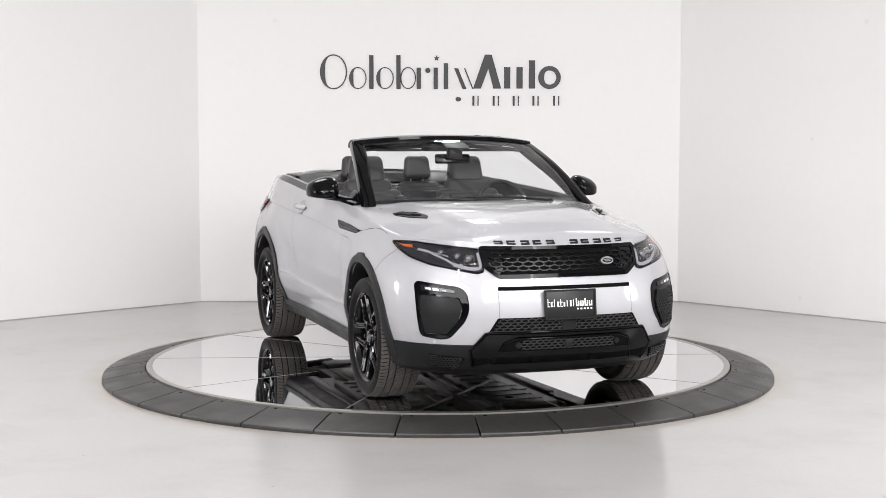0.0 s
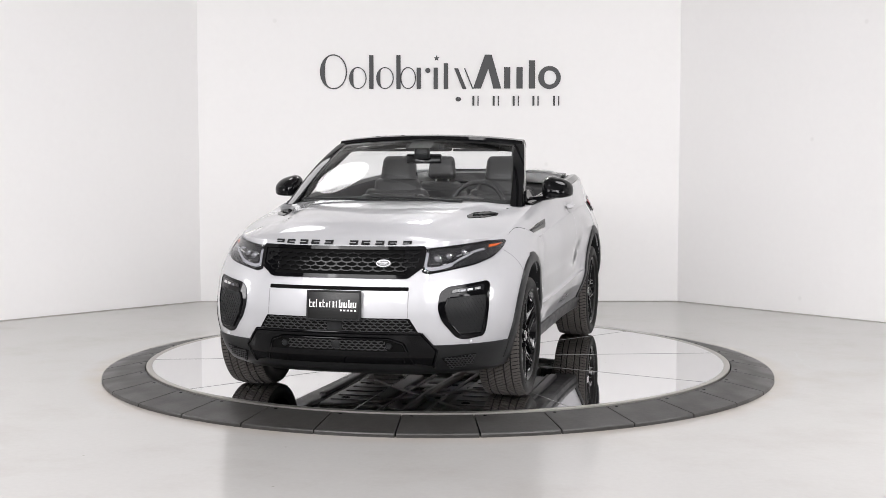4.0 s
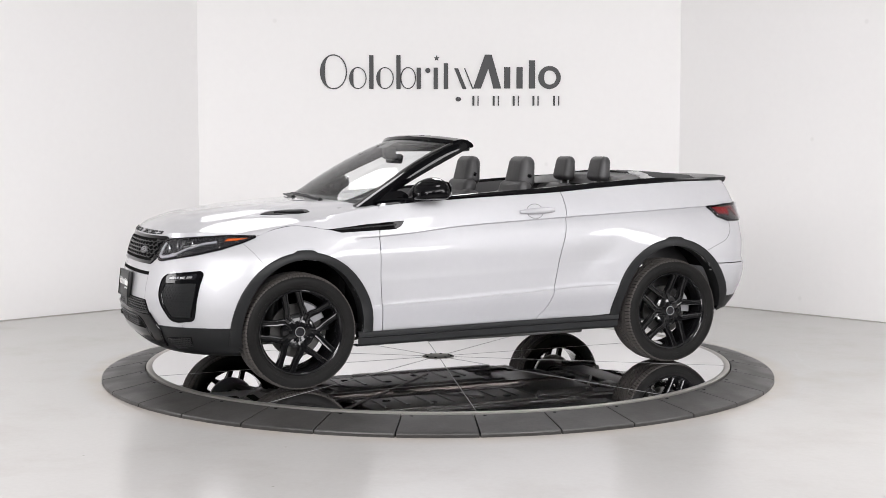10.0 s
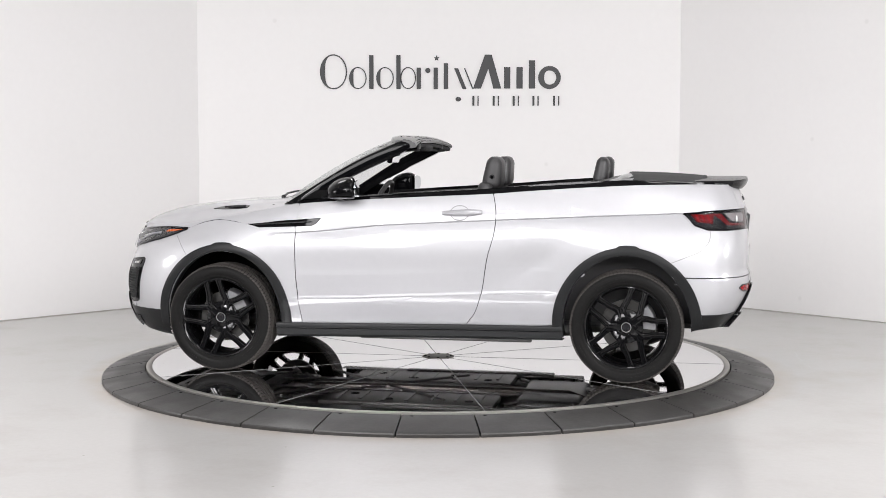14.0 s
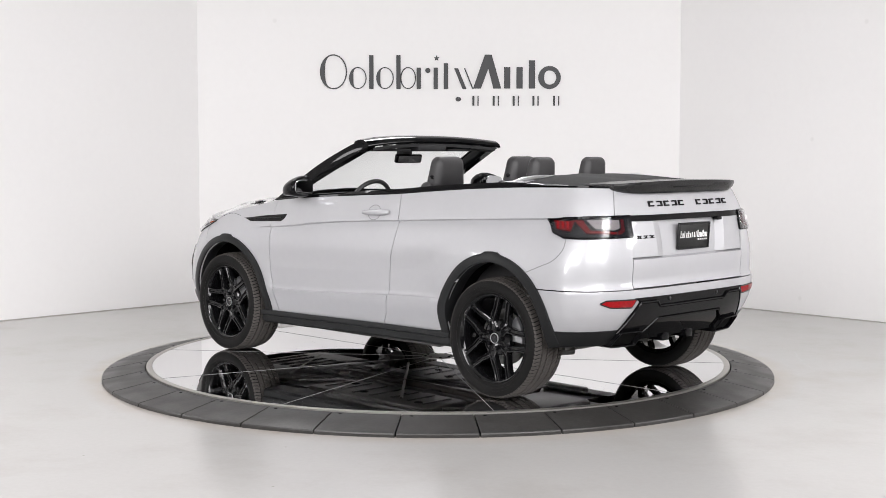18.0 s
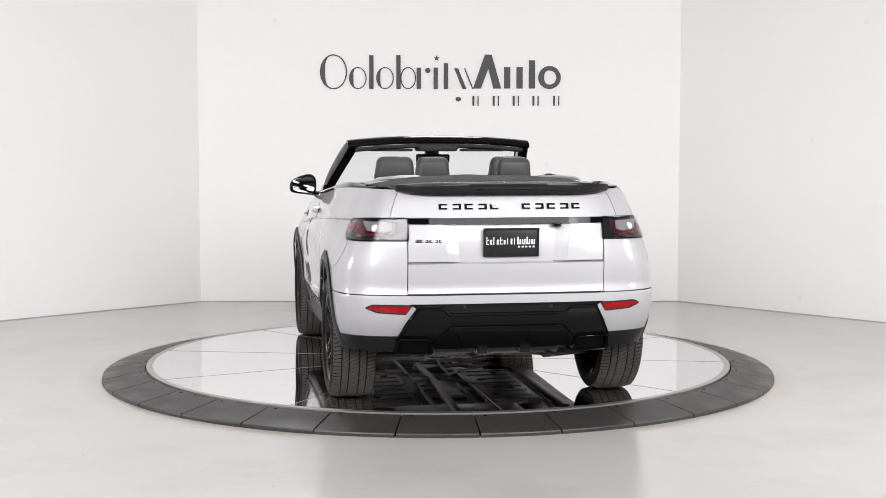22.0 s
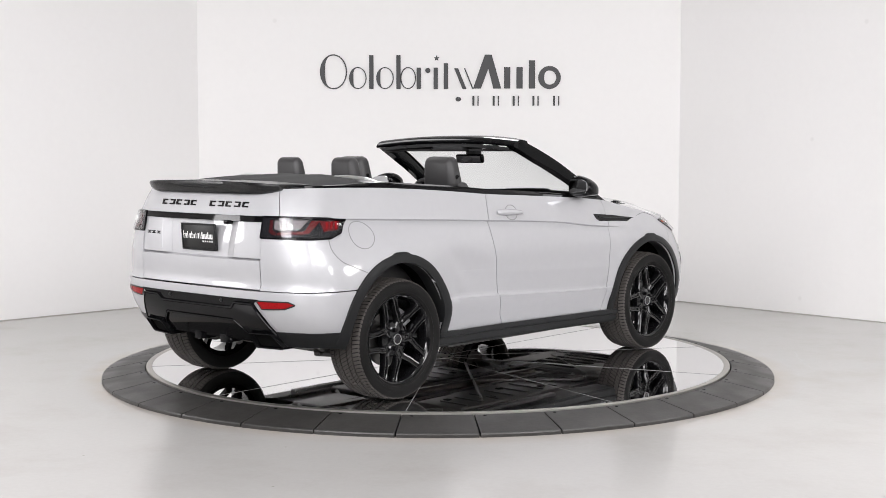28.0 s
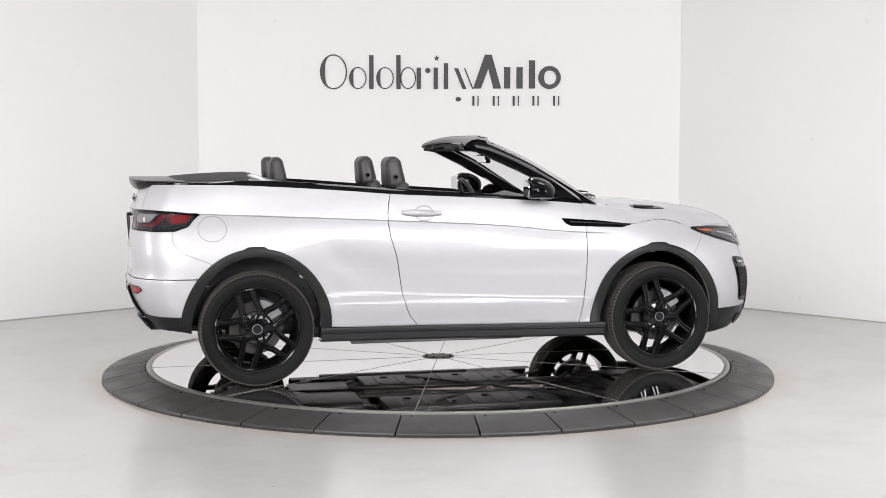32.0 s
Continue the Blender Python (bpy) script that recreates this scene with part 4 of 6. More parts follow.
# ---- car: wheels ----
def make_wheel():
    """Axis along y, outer face towards +y, centre at the origin."""
    bm = bmesh.new()
    prof = [(0.262, 0.105), (0.266, 0.112), (0.262, 0.116), (0.254, 0.112), (0.246, 0.102), (0.238, 0.07), (0.232, 0.0), (0.232, -0.10), (0.262, -0.115)]
    revolve(bm, prof, 72)
    wheel = link("wheel", bm, RIM, CAR, "gloss black twin-spoke alloy wheel")
    # tyre: carcass, then tread blocks
    bm = bmesh.new()
    half = [(0.262, -0.112), (0.283, -0.127), (0.300, -0.131), (0.318, -0.131), (0.337, -0.124), (0.346, -0.113), (0.3495, -0.100)]
    prof = half + [(r, -y) for r, y in reversed(half)]
    revolve(bm, prof, 96)
    link("tyre", bm, TYRE, wheel, "black tyre under dusty, lightened block tread", angle=60)
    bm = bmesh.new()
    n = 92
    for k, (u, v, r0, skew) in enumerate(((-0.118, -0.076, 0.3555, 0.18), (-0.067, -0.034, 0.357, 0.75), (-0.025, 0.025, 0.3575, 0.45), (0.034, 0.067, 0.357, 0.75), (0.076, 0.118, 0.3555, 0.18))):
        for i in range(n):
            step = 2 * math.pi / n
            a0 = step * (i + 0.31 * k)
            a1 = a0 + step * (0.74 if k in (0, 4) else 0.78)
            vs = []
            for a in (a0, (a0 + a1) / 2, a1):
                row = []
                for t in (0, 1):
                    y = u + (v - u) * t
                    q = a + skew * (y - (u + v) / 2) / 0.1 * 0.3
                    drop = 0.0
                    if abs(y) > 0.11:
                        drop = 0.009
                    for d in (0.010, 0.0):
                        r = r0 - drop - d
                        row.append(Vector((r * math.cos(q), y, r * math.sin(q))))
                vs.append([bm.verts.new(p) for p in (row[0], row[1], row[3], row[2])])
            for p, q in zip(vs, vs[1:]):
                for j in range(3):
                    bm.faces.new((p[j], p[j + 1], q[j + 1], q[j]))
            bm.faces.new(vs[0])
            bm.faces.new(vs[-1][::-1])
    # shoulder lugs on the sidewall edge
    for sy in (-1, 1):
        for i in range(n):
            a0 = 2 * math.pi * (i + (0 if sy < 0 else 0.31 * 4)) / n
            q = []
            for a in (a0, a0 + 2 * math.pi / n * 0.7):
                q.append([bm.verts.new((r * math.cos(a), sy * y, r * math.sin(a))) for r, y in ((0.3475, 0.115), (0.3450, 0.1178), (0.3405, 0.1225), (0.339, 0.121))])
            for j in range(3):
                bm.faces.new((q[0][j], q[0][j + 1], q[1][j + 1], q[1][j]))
    tagged(link("tread", bm, TREAD, wheel, "dusty grey tread blocks, lightened as if strongly lit", angle=30), kind="stuff")
    # raised ring on the sidewall
    bm = bmesh.new()
    revolve(bm, [(0.272, 0.121), (0.275, 0.1245), (0.279, 0.1275), (0.281, 0.1265)], 72)
    link("rim_guard", bm, TYRE, wheel)
    # raised marks on the sidewall, as plain bars
    for a0, n, w in ((70, 9, 4.2), (250, 9, 4.2), (160, 6, 3.0), (340, 6, 3.0)):
        bm = bmesh.new()
        for i in range(n):
            q = []
            for d in (0.0, w * 0.62):
                a = radians(a0 + w * i + d)
                q.append([bm.verts.new((r * math.cos(a), y, r * math.sin(a))) for r, y in ((0.292, 0.1295), (0.293, 0.1318), (0.309, 0.1326), (0.310, 0.1305))])
            for j in range(3):
                bm.faces.new((q[0][j], q[0][j + 1], q[1][j + 1], q[1][j]))
        link("sidewall_marks", bm, TYRE, wheel, "raised bars of tyre marking", smooth=False)
    # five twin spokes with side branches
    for k in range(5):
        bm = bmesh.new()
        A = radians(90 + 72 * k)

        def at(r, d, y):
            return Vector((r * math.cos(A + radians(d)), y, r * math.sin(A + radians(d))))

        def beam(pts, w, t):
            rows = []
            for i, p in enumerate(pts):
                d = (pts[min(i + 1, len(pts) - 1)] - pts[max(i - 1, 0)])
                d.y = 0
                d.normalize()
                s = Vector((-d.z, 0, d.x))
                ww = w[i] / 2
                rows.append([p + s * (ww * a) - Vector((0, h, 0)) for a, h in ((0.86, t), (1, 0.009), (0.80, 0.0), (0.46, 0.001), (0.26, 0.009), (-0.26, 0.009), (-0.46, 0.001), (-0.80, 0.0), (-1, 0.009), (-0.86, t))])
            vs = grid_faces(bm, rows)
            bm.faces.new(vs[0])
            bm.faces.new(vs[-1])
        beam([at(0.03, 0, 0.080), at(0.075, 0, 0.087), at(0.105, 0, 0.091), at(0.128, 0, 0.093)], (0.070, 0.060, 0.057, 0.060), 0.045)
        for sg in (-1, 1):
            beam([at(0.108, sg * 5, 0.0915), at(0.140, sg * 13.5, 0.0955), at(0.162, sg * 19.0, 0.098), at(0.208, sg * 23.5, 0.102), at(0.240, sg * 25.5, 0.106), at(0.256, sg * 26.0, 0.108)], (0.042, 0.040, 0.038, 0.037, 0.042, 0.053), 0.042)
        link("spoke", bm, RIM, wheel, angle=25)
    bm = bmesh.new()
    revolve(bm, [(0.0, 0.093), (0.03, 0.092), (0.034, 0.086), (0.052, 0.084), (0.082, 0.081), (0.104, 0.070), (0.108, 0.03), (0.0, 0.03)], 40)
    bmesh.ops.remove_doubles(bm, verts=bm.verts, dist=1e-5)
    link("hub", bm, RIM, wheel)
    bm = bmesh.new()
    revolve(bm, [(0.0, 0.0965), (0.020, 0.0965), (0.022, 0.0945), (0.0275, 0.0945), (0.029, 0.092)], 32)
    bmesh.ops.remove_doubles(bm, verts=bm.verts, dist=1e-5)
    link("hub_cap", bm, LAMP_DARK, wheel, "dark centre cap")
    bm = bmesh.new()
    revolve(bm, [(0.027, 0.092), (0.028, 0.0965), (0.031, 0.0965), (0.032, 0.092)], 32)
    link("cap_ring", bm, SATIN_METAL, wheel, "thin chrome ring of the centre cap")
    for k in range(5):
        bm = bmesh.new()
        a = radians(54 + 72 * k)
        revolve(bm, [(0.0, 0.104), (0.0085, 0.104), (0.0125, 0.100), (0.0135, 0.08)], 12, m=pose(0.057 * math.cos(a), 0, 0.057 * math.sin(a)))
        bmesh.ops.remove_doubles(bm, verts=bm.verts, dist=1e-5)
        link("lug_nut", bm, GLOSS_BLACK, wheel)
    bm = bmesh.new()
    revolve(bm, [(0.075, 0.012), (0.165, 0.012), (0.165, -0.012), (0.075, -0.012)], 48, closed=True)
    link("brake_disc", bm, BRAKE, wheel, "bare metal brake disc")
    bm = bmesh.new()
    rows = []
    for i in range(9):
        a = radians(152 + 52 * i / 8)
        rows.append([Vector((r * math.cos(a), y, r * math.sin(a))) for r, y in ((0.10, 0.05), (0.18, 0.05), (0.19, 0.03), (0.19, -0.04), (0.10, -0.04))])
    vs = grid_faces(bm, rows)
    bm.faces.new(vs[0])
    bm.faces.new(vs[-1])
    link("brake_caliper", bm, BADGE, wheel, "silver-grey brake caliper")
    return wheel


WHEEL = make_wheel()
WHEEL.matrix_basis = pose(AXLE, 0.797, WHEEL_Z + 0.004, 0, 49, 0)
for sx, sy, spin in ((-1, 1, 18), (1, -1, 54), (-1, -1, 54)):
    w = copy_thing(WHEEL, pose(sx * AXLE, sy * 0.797, WHEEL_Z + 0.004, 0, spin, 0) if sy > 0 else pose(sx * AXLE, sy * 0.797, WHEEL_Z + 0.004, 0, 0, 180) @ pose(0, 0, 0, 0, spin, 0))


# ---- car: nose details ----
def hex_mesh(f, y0, y1, z0, z1, cw, ch, width, off, inside, depth=0.008):
    """A honeycomb of flat bars on the surface f, inside a region."""
    bm = bmesh.new()
    rows = int((z1 - z0) / (ch * 0.75)) + 2
    cols = int((y1 - y0) / cw) + 2
    seen = set()
    for r in range(-1, rows):
        for c in range(-1, cols):
            cy = y0 + cw * (c + (0.5 if r % 2 else 0))
            cz = z0 + ch * 0.75 * r
            pts = [(cy - cw * 0.5, cz - ch * 0.25), (cy - cw * 0.22, cz - ch * 0.5), (cy + cw * 0.22, cz - ch * 0.5), (cy + cw * 0.5, cz - ch * 0.25), (cy + cw * 0.5, cz + ch * 0.25)]
            for a, b in zip(pts, pts[1:]):
                k = (round((a[0] + b[0]) * 500), round((a[1] + b[1]) * 500))
                if k in seen or not (inside(*a) and inside(*b)):
                    continue
                seen.add(k)
                bar_on(bm, [a, b], f, width, off, depth)
    return bm


def both(poly):
    return [(-a, b) for a, b in poly]


def ring_on(f, poly, width, off, depth):
    bm = bmesh.new()
    bar_on(bm, dense(list(poly) + [poly[0]], 0.03)[:-1], f, width, off, depth, closed=True)
    return bm


def nose():
    # grille between the lamps
    g = rounded([(-0.462, 0.921), (0.462, 0.921), (0.458, 0.822), (0.388, 0.768), (-0.388, 0.768), (-0.458, 0.822)], 0.012)
    grille = part("grille", plate_on(g, on_nose, 0.001, 0.02), DARK, CAR, "gloss black honeycomb grille")
    inner = [(-0.44, 0.91), (0.44, 0.91), (0.44, 0.828), (0.375, 0.784), (-0.375, 0.784), (-0.44, 0.828)]
    part("mesh", hex_mesh(on_nose, -0.46, 0.46, 0.79, 0.91, 0.060, 0.030, 0.0065, 0.012, inside_poly(inner), 0.014), GRILLE_BLACK, grille)
    part("surround", ring_on(on_nose, g, 0.020, 0.010, 0.014), GLOSS_BLACK, grille)
    bm = plate_on(rounded([(-0.46, 0.915), (-0.36, 0.915), (-0.36, 0.80), (-0.39, 0.775), (-0.455, 0.822)], 0.01), on_nose, 0.004, 0.01)
    part("side_panel", mirrored(bm), GLOSS_BLACK, grille)
    part("side_panel", bm, GLOSS_BLACK, grille)
    oval = lambda w, h: [(0.257 + w * math.cos(a), 0.838 + h * math.sin(a)) for a in [2 * math.pi * i / 20 for i in range(20)]]
    part("badge", plate_on(oval(0.041, 0.021), on_nose, 0.022, 0.02), BADGE, grille, "small oval silver badge")
    for dz, w in ((0.005, 0.026), (-0.004, 0.018)):
        bm = bmesh.new()
        bar_on(bm, dense([(0.257 - w, 0.838 + dz), (0.257 + w, 0.838 + dz)], 0.01), on_nose, 0.004, 0.0255, 0.003)
        part("badge_bar", bm, BADGE, grille)
    part("badge_field", plate_on(oval(0.034, 0.0145), on_nose, 0.0235, 0.004), LAMP_DARK, grille)
    # lettering as plain dashes on the hood lip
    def dashes(f, y0, y1, z0, z1, n, mat, name, off=0.005, t=0.0075):
        w = (y1 - y0) / n
        for i in range(n):
            a, b = y0 + w * i + w * 0.22, y0 + w * (i + 1) - w * 0.22
            bm = bmesh.new()
            bar_on(bm, [(a, z1 - t / 2), (b, z1 - t / 2)], f, t, off, 0.006)
            bar_on(bm, [(a, z0 + t / 2), (b, z0 + t / 2)], f, t, off, 0.006)
            e = a if i % 2 else b
            bar_on(bm, [(e, z0), (e, z1)], f, t * 1.7, off, 0.006)
            part(name, bm, mat, CAR, smooth=False)

    dashes(on_lip, -0.408, -0.035, 0.938, 0.958, 5, SATIN_BLACK, "emblem_bar", 0.007, 0.0062)
    dashes(on_lip, 0.035, 0.405, 0.938, 0.958, 5, SATIN_BLACK, "emblem_bar", 0.007, 0.0062)
    dashes(on_tail, 0.031, 0.385, 1.136, 1.166, 5, GLOSS_BLACK, "emblem_bar", 0.006)
    dashes(on_tail, -0.43, -0.076, 1.136, 1.166, 5, GLOSS_BLACK, "emblem_bar", 0.006)

    def recess(y, z):
        return on_tail(y, z) + Vector((0.009, 0, 0))
    dashes(recess, 0.356, 0.512, 0.958, 0.975, 6, GLOSS_BLACK, "emblem_bar", 0.004, 0.0045)
    # headlamps
    H = [(wrap_x(1.575, 0.94), 0.940), (wrap_y(0.745, 0.945), 0.943), (wrap_y(0.62, 0.925), 0.928), (wrap_y(0.468, 0.908), 0.912), (wrap_y(0.464, 0.80), 0.797), (wrap_y(0.50, 0.785), 0.787), (wrap_y(0.606, 0.811), 0.808), (wrap_y(0.715, 0.836), 0.832), (wrap_x(1.78, 0.868), 0.868), (wrap_x(1.66, 0.905), 0.905)]
    H = rounded(H, 0.012)
    lo = lambda s, z: on_wrap(s, z)
    for sg in (1, -1):
        q = [(sg * a, b) for a, b in H]
        lamp = part("headlight", plate_on(q, lo, 0.002, 0.02, 0.05), LAMP_DARK, CAR, "swept-back headlamp with dark housing")
        part("bezel", ring_on(lo, q, 0.010, 0.006, 0.01), GLOSS_BLACK, lamp)
        def S(y, z):
            return (sg * wrap_y(y, z), z)
        bm = bmesh.new()
        guide = [S(0.482, 0.893), S(0.479, 0.83), S(0.489, 0.814), S(0.52, 0.809), S(0.575, 0.820), S(0.61, 0.832)]
        bar_on(bm, spline(guide, 4), lo, 0.017, 0.009, 0.010)
        part("light_guide", bm, LENS_GREY, lamp, "pale grey daytime light strip")
        bm = bmesh.new()
        guide = [S(0.61, 0.834), S(0.645, 0.858), S(0.685, 0.880), (sg * wrap_x(1.87, 0.893), 0.893), (sg * wrap_x(1.80, 0.903), 0.903)]
        bar_on(bm, spline(guide, 4), lo, 0.010, 0.009, 0.010)
        part("light_guide", bm, LENS_GREY, lamp)
        bm = plate_on(rounded([S(0.494, 0.896), S(0.60, 0.912), S(0.61, 0.850), S(0.56, 0.832), S(0.497, 0.826)], 0.004), lo, 0.005, 0.004)
        part("reflector", bm, LAMP_DARK, lamp)
        for y, z, r in ((0.532, 0.860, 0.021), (0.585, 0.872, 0.016), (0.652, 0.892, 0.012)):
            p = lifted(lo, *S(y, z), 0.004)
            bm = bmesh.new()
            bmesh.ops.create_uvsphere(bm, u_segments=20, v_segments=12, radius=r)
            for v in bm.verts:
                v.co = Vector((v.co.x * 0.45, v.co.y, v.co.z)) + p
            part("projector_lens", bm, LAMP_SILVER, lamp, "round projector lens")
            bm = bmesh.new()
            tube(bm, [p + Vector((0.002, (r + 0.003) * math.cos(a), (r + 0.003) * math.sin(a))) for a in [2 * math.pi * k / 20 for k in range(21)]], 0.002, 6)
            part("lens_ring", bm, CHROME, lamp, "thin bright ring round the lens")
        for k in range(4):
            bm = bmesh.new()
            bar_on(bm, [S(0.625 + 0.03 * k, 0.872 + 0.008 * k), S(0.648 + 0.03 * k, 0.880 + 0.008 * k)], lo, 0.006, 0.008, 0.004)
            part("facet", bm, SATIN_METAL, lamp, smooth=False)
        a1, a2, a3, a4 = wrap_x(1.625, 0.930), wrap_x(1.735, 0.926), wrap_x(1.755, 0.912), wrap_x(1.69, 0.916)
        bm = plate_on([(sg * a1, 0.930), (sg * a2, 0.926), (sg * a3, 0.911), (sg * a4, 0.916)], lo, 0.0075, 0.006)
        part("marker_lens", bm, AMBER, lamp, "amber side marker lens")
        cv = part("lens_cover", plate_on(q, lo, 0.020, 0.003, 0.05), HEAD_GLASS, lamp, "clear lamp cover")
        cv.visible_shadow = False
    # slot and number plate
    part("bumper_slot", plate_on(rounded([(-0.402, 0.716), (0.402, 0.716), (0.402, 0.694), (-0.402, 0.694)], 0.006), on_nose, 0.002, 0.01), DARK, CAR)
    bm = bmesh.new()
    bar_on(bm, dense([(-0.402, 0.690), (-0.402, 0.552)]), on_nose, 0.004, 0.0015, 0.004)
    part("panel_joint", mirrored(bm), SEAM, CAR)
    part("panel_joint", bm, SEAM, CAR)
    def plate_holder(y0, y1, z0, z1, m, ob):
        bm = bmesh.new()
        box(bm, -0.008, 0.008, y0, y1, z0, z1, 0.005, 2, m)
        pl = part("licence_plate", bm, PLATE, ob, "black dealer plate with white bars")
        bm = bmesh.new()
        w = 0.010
        for a in ((y0, y1, z1 - w, z1), (y0, y1, z0, z0 + w), (y0, y0 + w, z0, z1), (y1 - w, y1, z0, z1)):
            box(bm, 0.006, 0.013, *a, 0.002, 1, m)
        part("plate_frame", bm, SATIN_BLACK, pl)
        L, h = y1 - y0, z1 - z0
        cz = z0 + h * 0.52
        # white wordmark drawn as bars

        def ink(a0, a1, b0, b1):
            bm = bmesh.new()
            box(bm, 0.0075, 0.0095, y0 + L * a0, y0 + L * a1, cz + h * b0, cz + h * b1, 0, 1, m)
            part("wordmark_bar", bm, WHITE_INK, pl, smooth=False)
        for i, hh in enumerate((0.27, 0.17, 0.25, 0.17, 0.25, 0.15, 0.21, 0.20, 0.22)):
            u = 0.05 + 0.062 * i
            ink(u, u + (0.03 if i % 2 else 0.014), -0.085, hh - 0.085)
            if i in (0, 1, 3, 4):
                ink(u + 0.016, u + 0.045, -0.085, -0.06)
                ink(u + 0.016, u + 0.045, 0.055, 0.08)
        for i in range(4):
            u = 0.60 + 0.085 * i
            ink(u, u + 0.026, -0.085, 0.17 if i in (0, 2) else 0.09)
            ink(u + 0.026, u + 0.045, -0.085, -0.04)
            ink(u + 0.045, u + 0.066, -0.085, 0.09)
        for i in range(5):
            u = 0.62 + 0.066 * i
            ink(u, u + 0.035, -0.20, -0.145)
    plate_holder(-0.157, 0.153, -0.083, 0.083, pose(2.216, 0, 0.613, 0, -6, 0), CAR)
    plate_holder(-0.155, 0.155, -0.078, 0.078, pose(-2.085, -0.02, 0.957, 0, 0, 180) @ pose(0, 0, 0, 0, 4, 0), CAR)
    # fog lamp pods
    P = [(0.797, 0.722), (0.782, 0.738), (0.600, 0.712), (0.566, 0.686), (0.558, 0.600), (0.580, 0.530), (0.648, 0.440), (0.690, 0.430), (0.778, 0.446), (0.798, 0.600)]
    P = rounded([(wrap_y(a, b), b) for a, b in P], 0.03, 4)
    Q = rounded([(wrap_y(a, b), b) for a, b in ((0.782, 0.668), (0.606, 0.656), (0.590, 0.60), (0.608, 0.535), (0.664, 0.456), (0.764, 0.460), (0.787, 0.6))], 0.01)
    R = [(wrap_y(a, b), b) for a, b in ((0.774, 0.716), (0.765, 0.724), (0.625, 0.700), (0.62, 0.680), (0.77, 0.690))]
    for sg in (1, -1):
        m = lambda poly: [(sg * a, b) for a, b in poly]
        pod = part("fog_vent", plate_on(m(P), on_wrap, 0.0015, 0.016), GLOSS_BLACK, CAR, "gloss black bumper vent with mesh insert")
        part("insert", plate_on(m(Q), on_wrap, 0.004, 0.008), SATIN_BLACK, pod)
        qa = [a for a, b in m(Q)]
        part("mesh", hex_mesh(on_wrap, min(qa) - 0.02, max(qa) + 0.02, 0.46, 0.68, 0.030, 0.022, 0.0045, 0.007, inside_poly(m(Q)), 0.006), SATIN_BLACK, pod)
        day = part("daytime_lamp", plate_on(m(R), on_wrap, 0.006, 0.006), LAMP_DARK, pod, "unlit daytime lamp strip")
        for k in range(3):
            a = 0.742 - 0.034 * k
            q = [(wrap_y(y, z), z) for y, z in ((a + 0.013, 0.711 - 0.005 * k), (a - 0.013, 0.707 - 0.005 * k), (a - 0.013, 0.693 - 0.004 * k), (a + 0.013, 0.696 - 0.004 * k))]
            part("lens", plate_on(m(q), on_wrap, 0.008, 0.004, 0.03), SATIN_METAL if k < 2 else LAMP_SILVER, day, "small clear lamp lens")
        part("rim", ring_on(on_wrap, m(P), 0.007, 0.004, 0.008), GLOSS_BLACK, pod)
        bm = bmesh.new()
        loop = m(Q)
        tube(bm, [lifted(on_wrap, a, b, 0.007) for a, b in loop + loop[:1]], 0.0035, 8)
        part("insert_bead", bm, GLOSS_BLACK, pod)
    # centre intake and skid plate
    U = rounded([(-0.412, 0.548), (0.412, 0.548), (0.462, 0.466), (-0.462, 0.466)], 0.008)
    up = part("upper_intake", plate_on(U, on_nose, 0.0015, 0.02), DARK, CAR, "black honeycomb lower intake")
    part("mesh", hex_mesh(on_nose, -0.46, 0.46, 0.468, 0.55, 0.040, 0.021, 0.0055, 0.006, inside_poly([(-0.40, 0.543), (0.40, 0.543), (0.452, 0.470), (-0.452, 0.470)])), MESH_GREY, up)
    bm = plate_on([(-0.045, 0.545), (0.04, 0.545), (0.04, 0.468), (-0.045, 0.468)], on_nose, 0.01, 0.012)
    part("sensor_cover", bm, SATIN_BLACK, up, "flat black sensor cover")
    bm = plate_on(rounded([(-0.475, 0.470), (0.475, 0.470), (0.552, 0.372), (0.515, 0.27), (0.42, 0.292), (0.372, 0.41), (0.30, 0.434), (-0.30, 0.434), (-0.372, 0.41), (-0.42, 0.292), (-0.515, 0.27), (-0.552, 0.372)], 0.012), on_nose, 0.012, 0.035, 0.03, 0.012)
    skid = part("skid_frame", bm, GLOSS_BLACK, CAR, "gloss black bumper skid frame")
    # rounded gloss beads along the frame's edges
    for path, f, off, r in (([(-0.47, 0.468), (0.47, 0.468)], on_nose, 0.011, 0.006), ([(-0.42, 0.295), (-0.372, 0.41), (-0.30, 0.434), (0.30, 0.434), (0.372, 0.41), (0.42, 0.295)], on_nose, 0.010, 0.005)):
        bm = bmesh.new()
        tube(bm, [lifted(f, p.x, p.y, off) for p in dense(path, 0.03)], r, 8)
        part("edge_bead", bm, GLOSS_BLACK, skid)
    for sg in (1, -1):
        bm = bmesh.new()
        tube(bm, [lifted(on_nose, p.x, p.y, 0.010) for p in dense([(sg * 0.475, 0.468), (sg * 0.55, 0.372), (sg * 0.517, 0.275)], 0.03)], 0.006, 8)
        part("edge_bead", bm, GLOSS_BLACK, skid)
    lowi = part("lower_intake", plate_on([(-0.36, 0.432), (0.36, 0.432), (0.40, 0.362), (-0.40, 0.362)], on_nose, 0.008, 0.01), DARK, CAR)
    part("mesh", hex_mesh(on_nose, -0.3, 0.3, 0.37, 0.43, 0.036, 0.020, 0.005, 0.012, inside_poly([(-0.28, 0.43), (0.28, 0.43), (0.29, 0.368), (-0.29, 0.368)])), MESH_GREY, lowi)
    bm = bmesh.new()
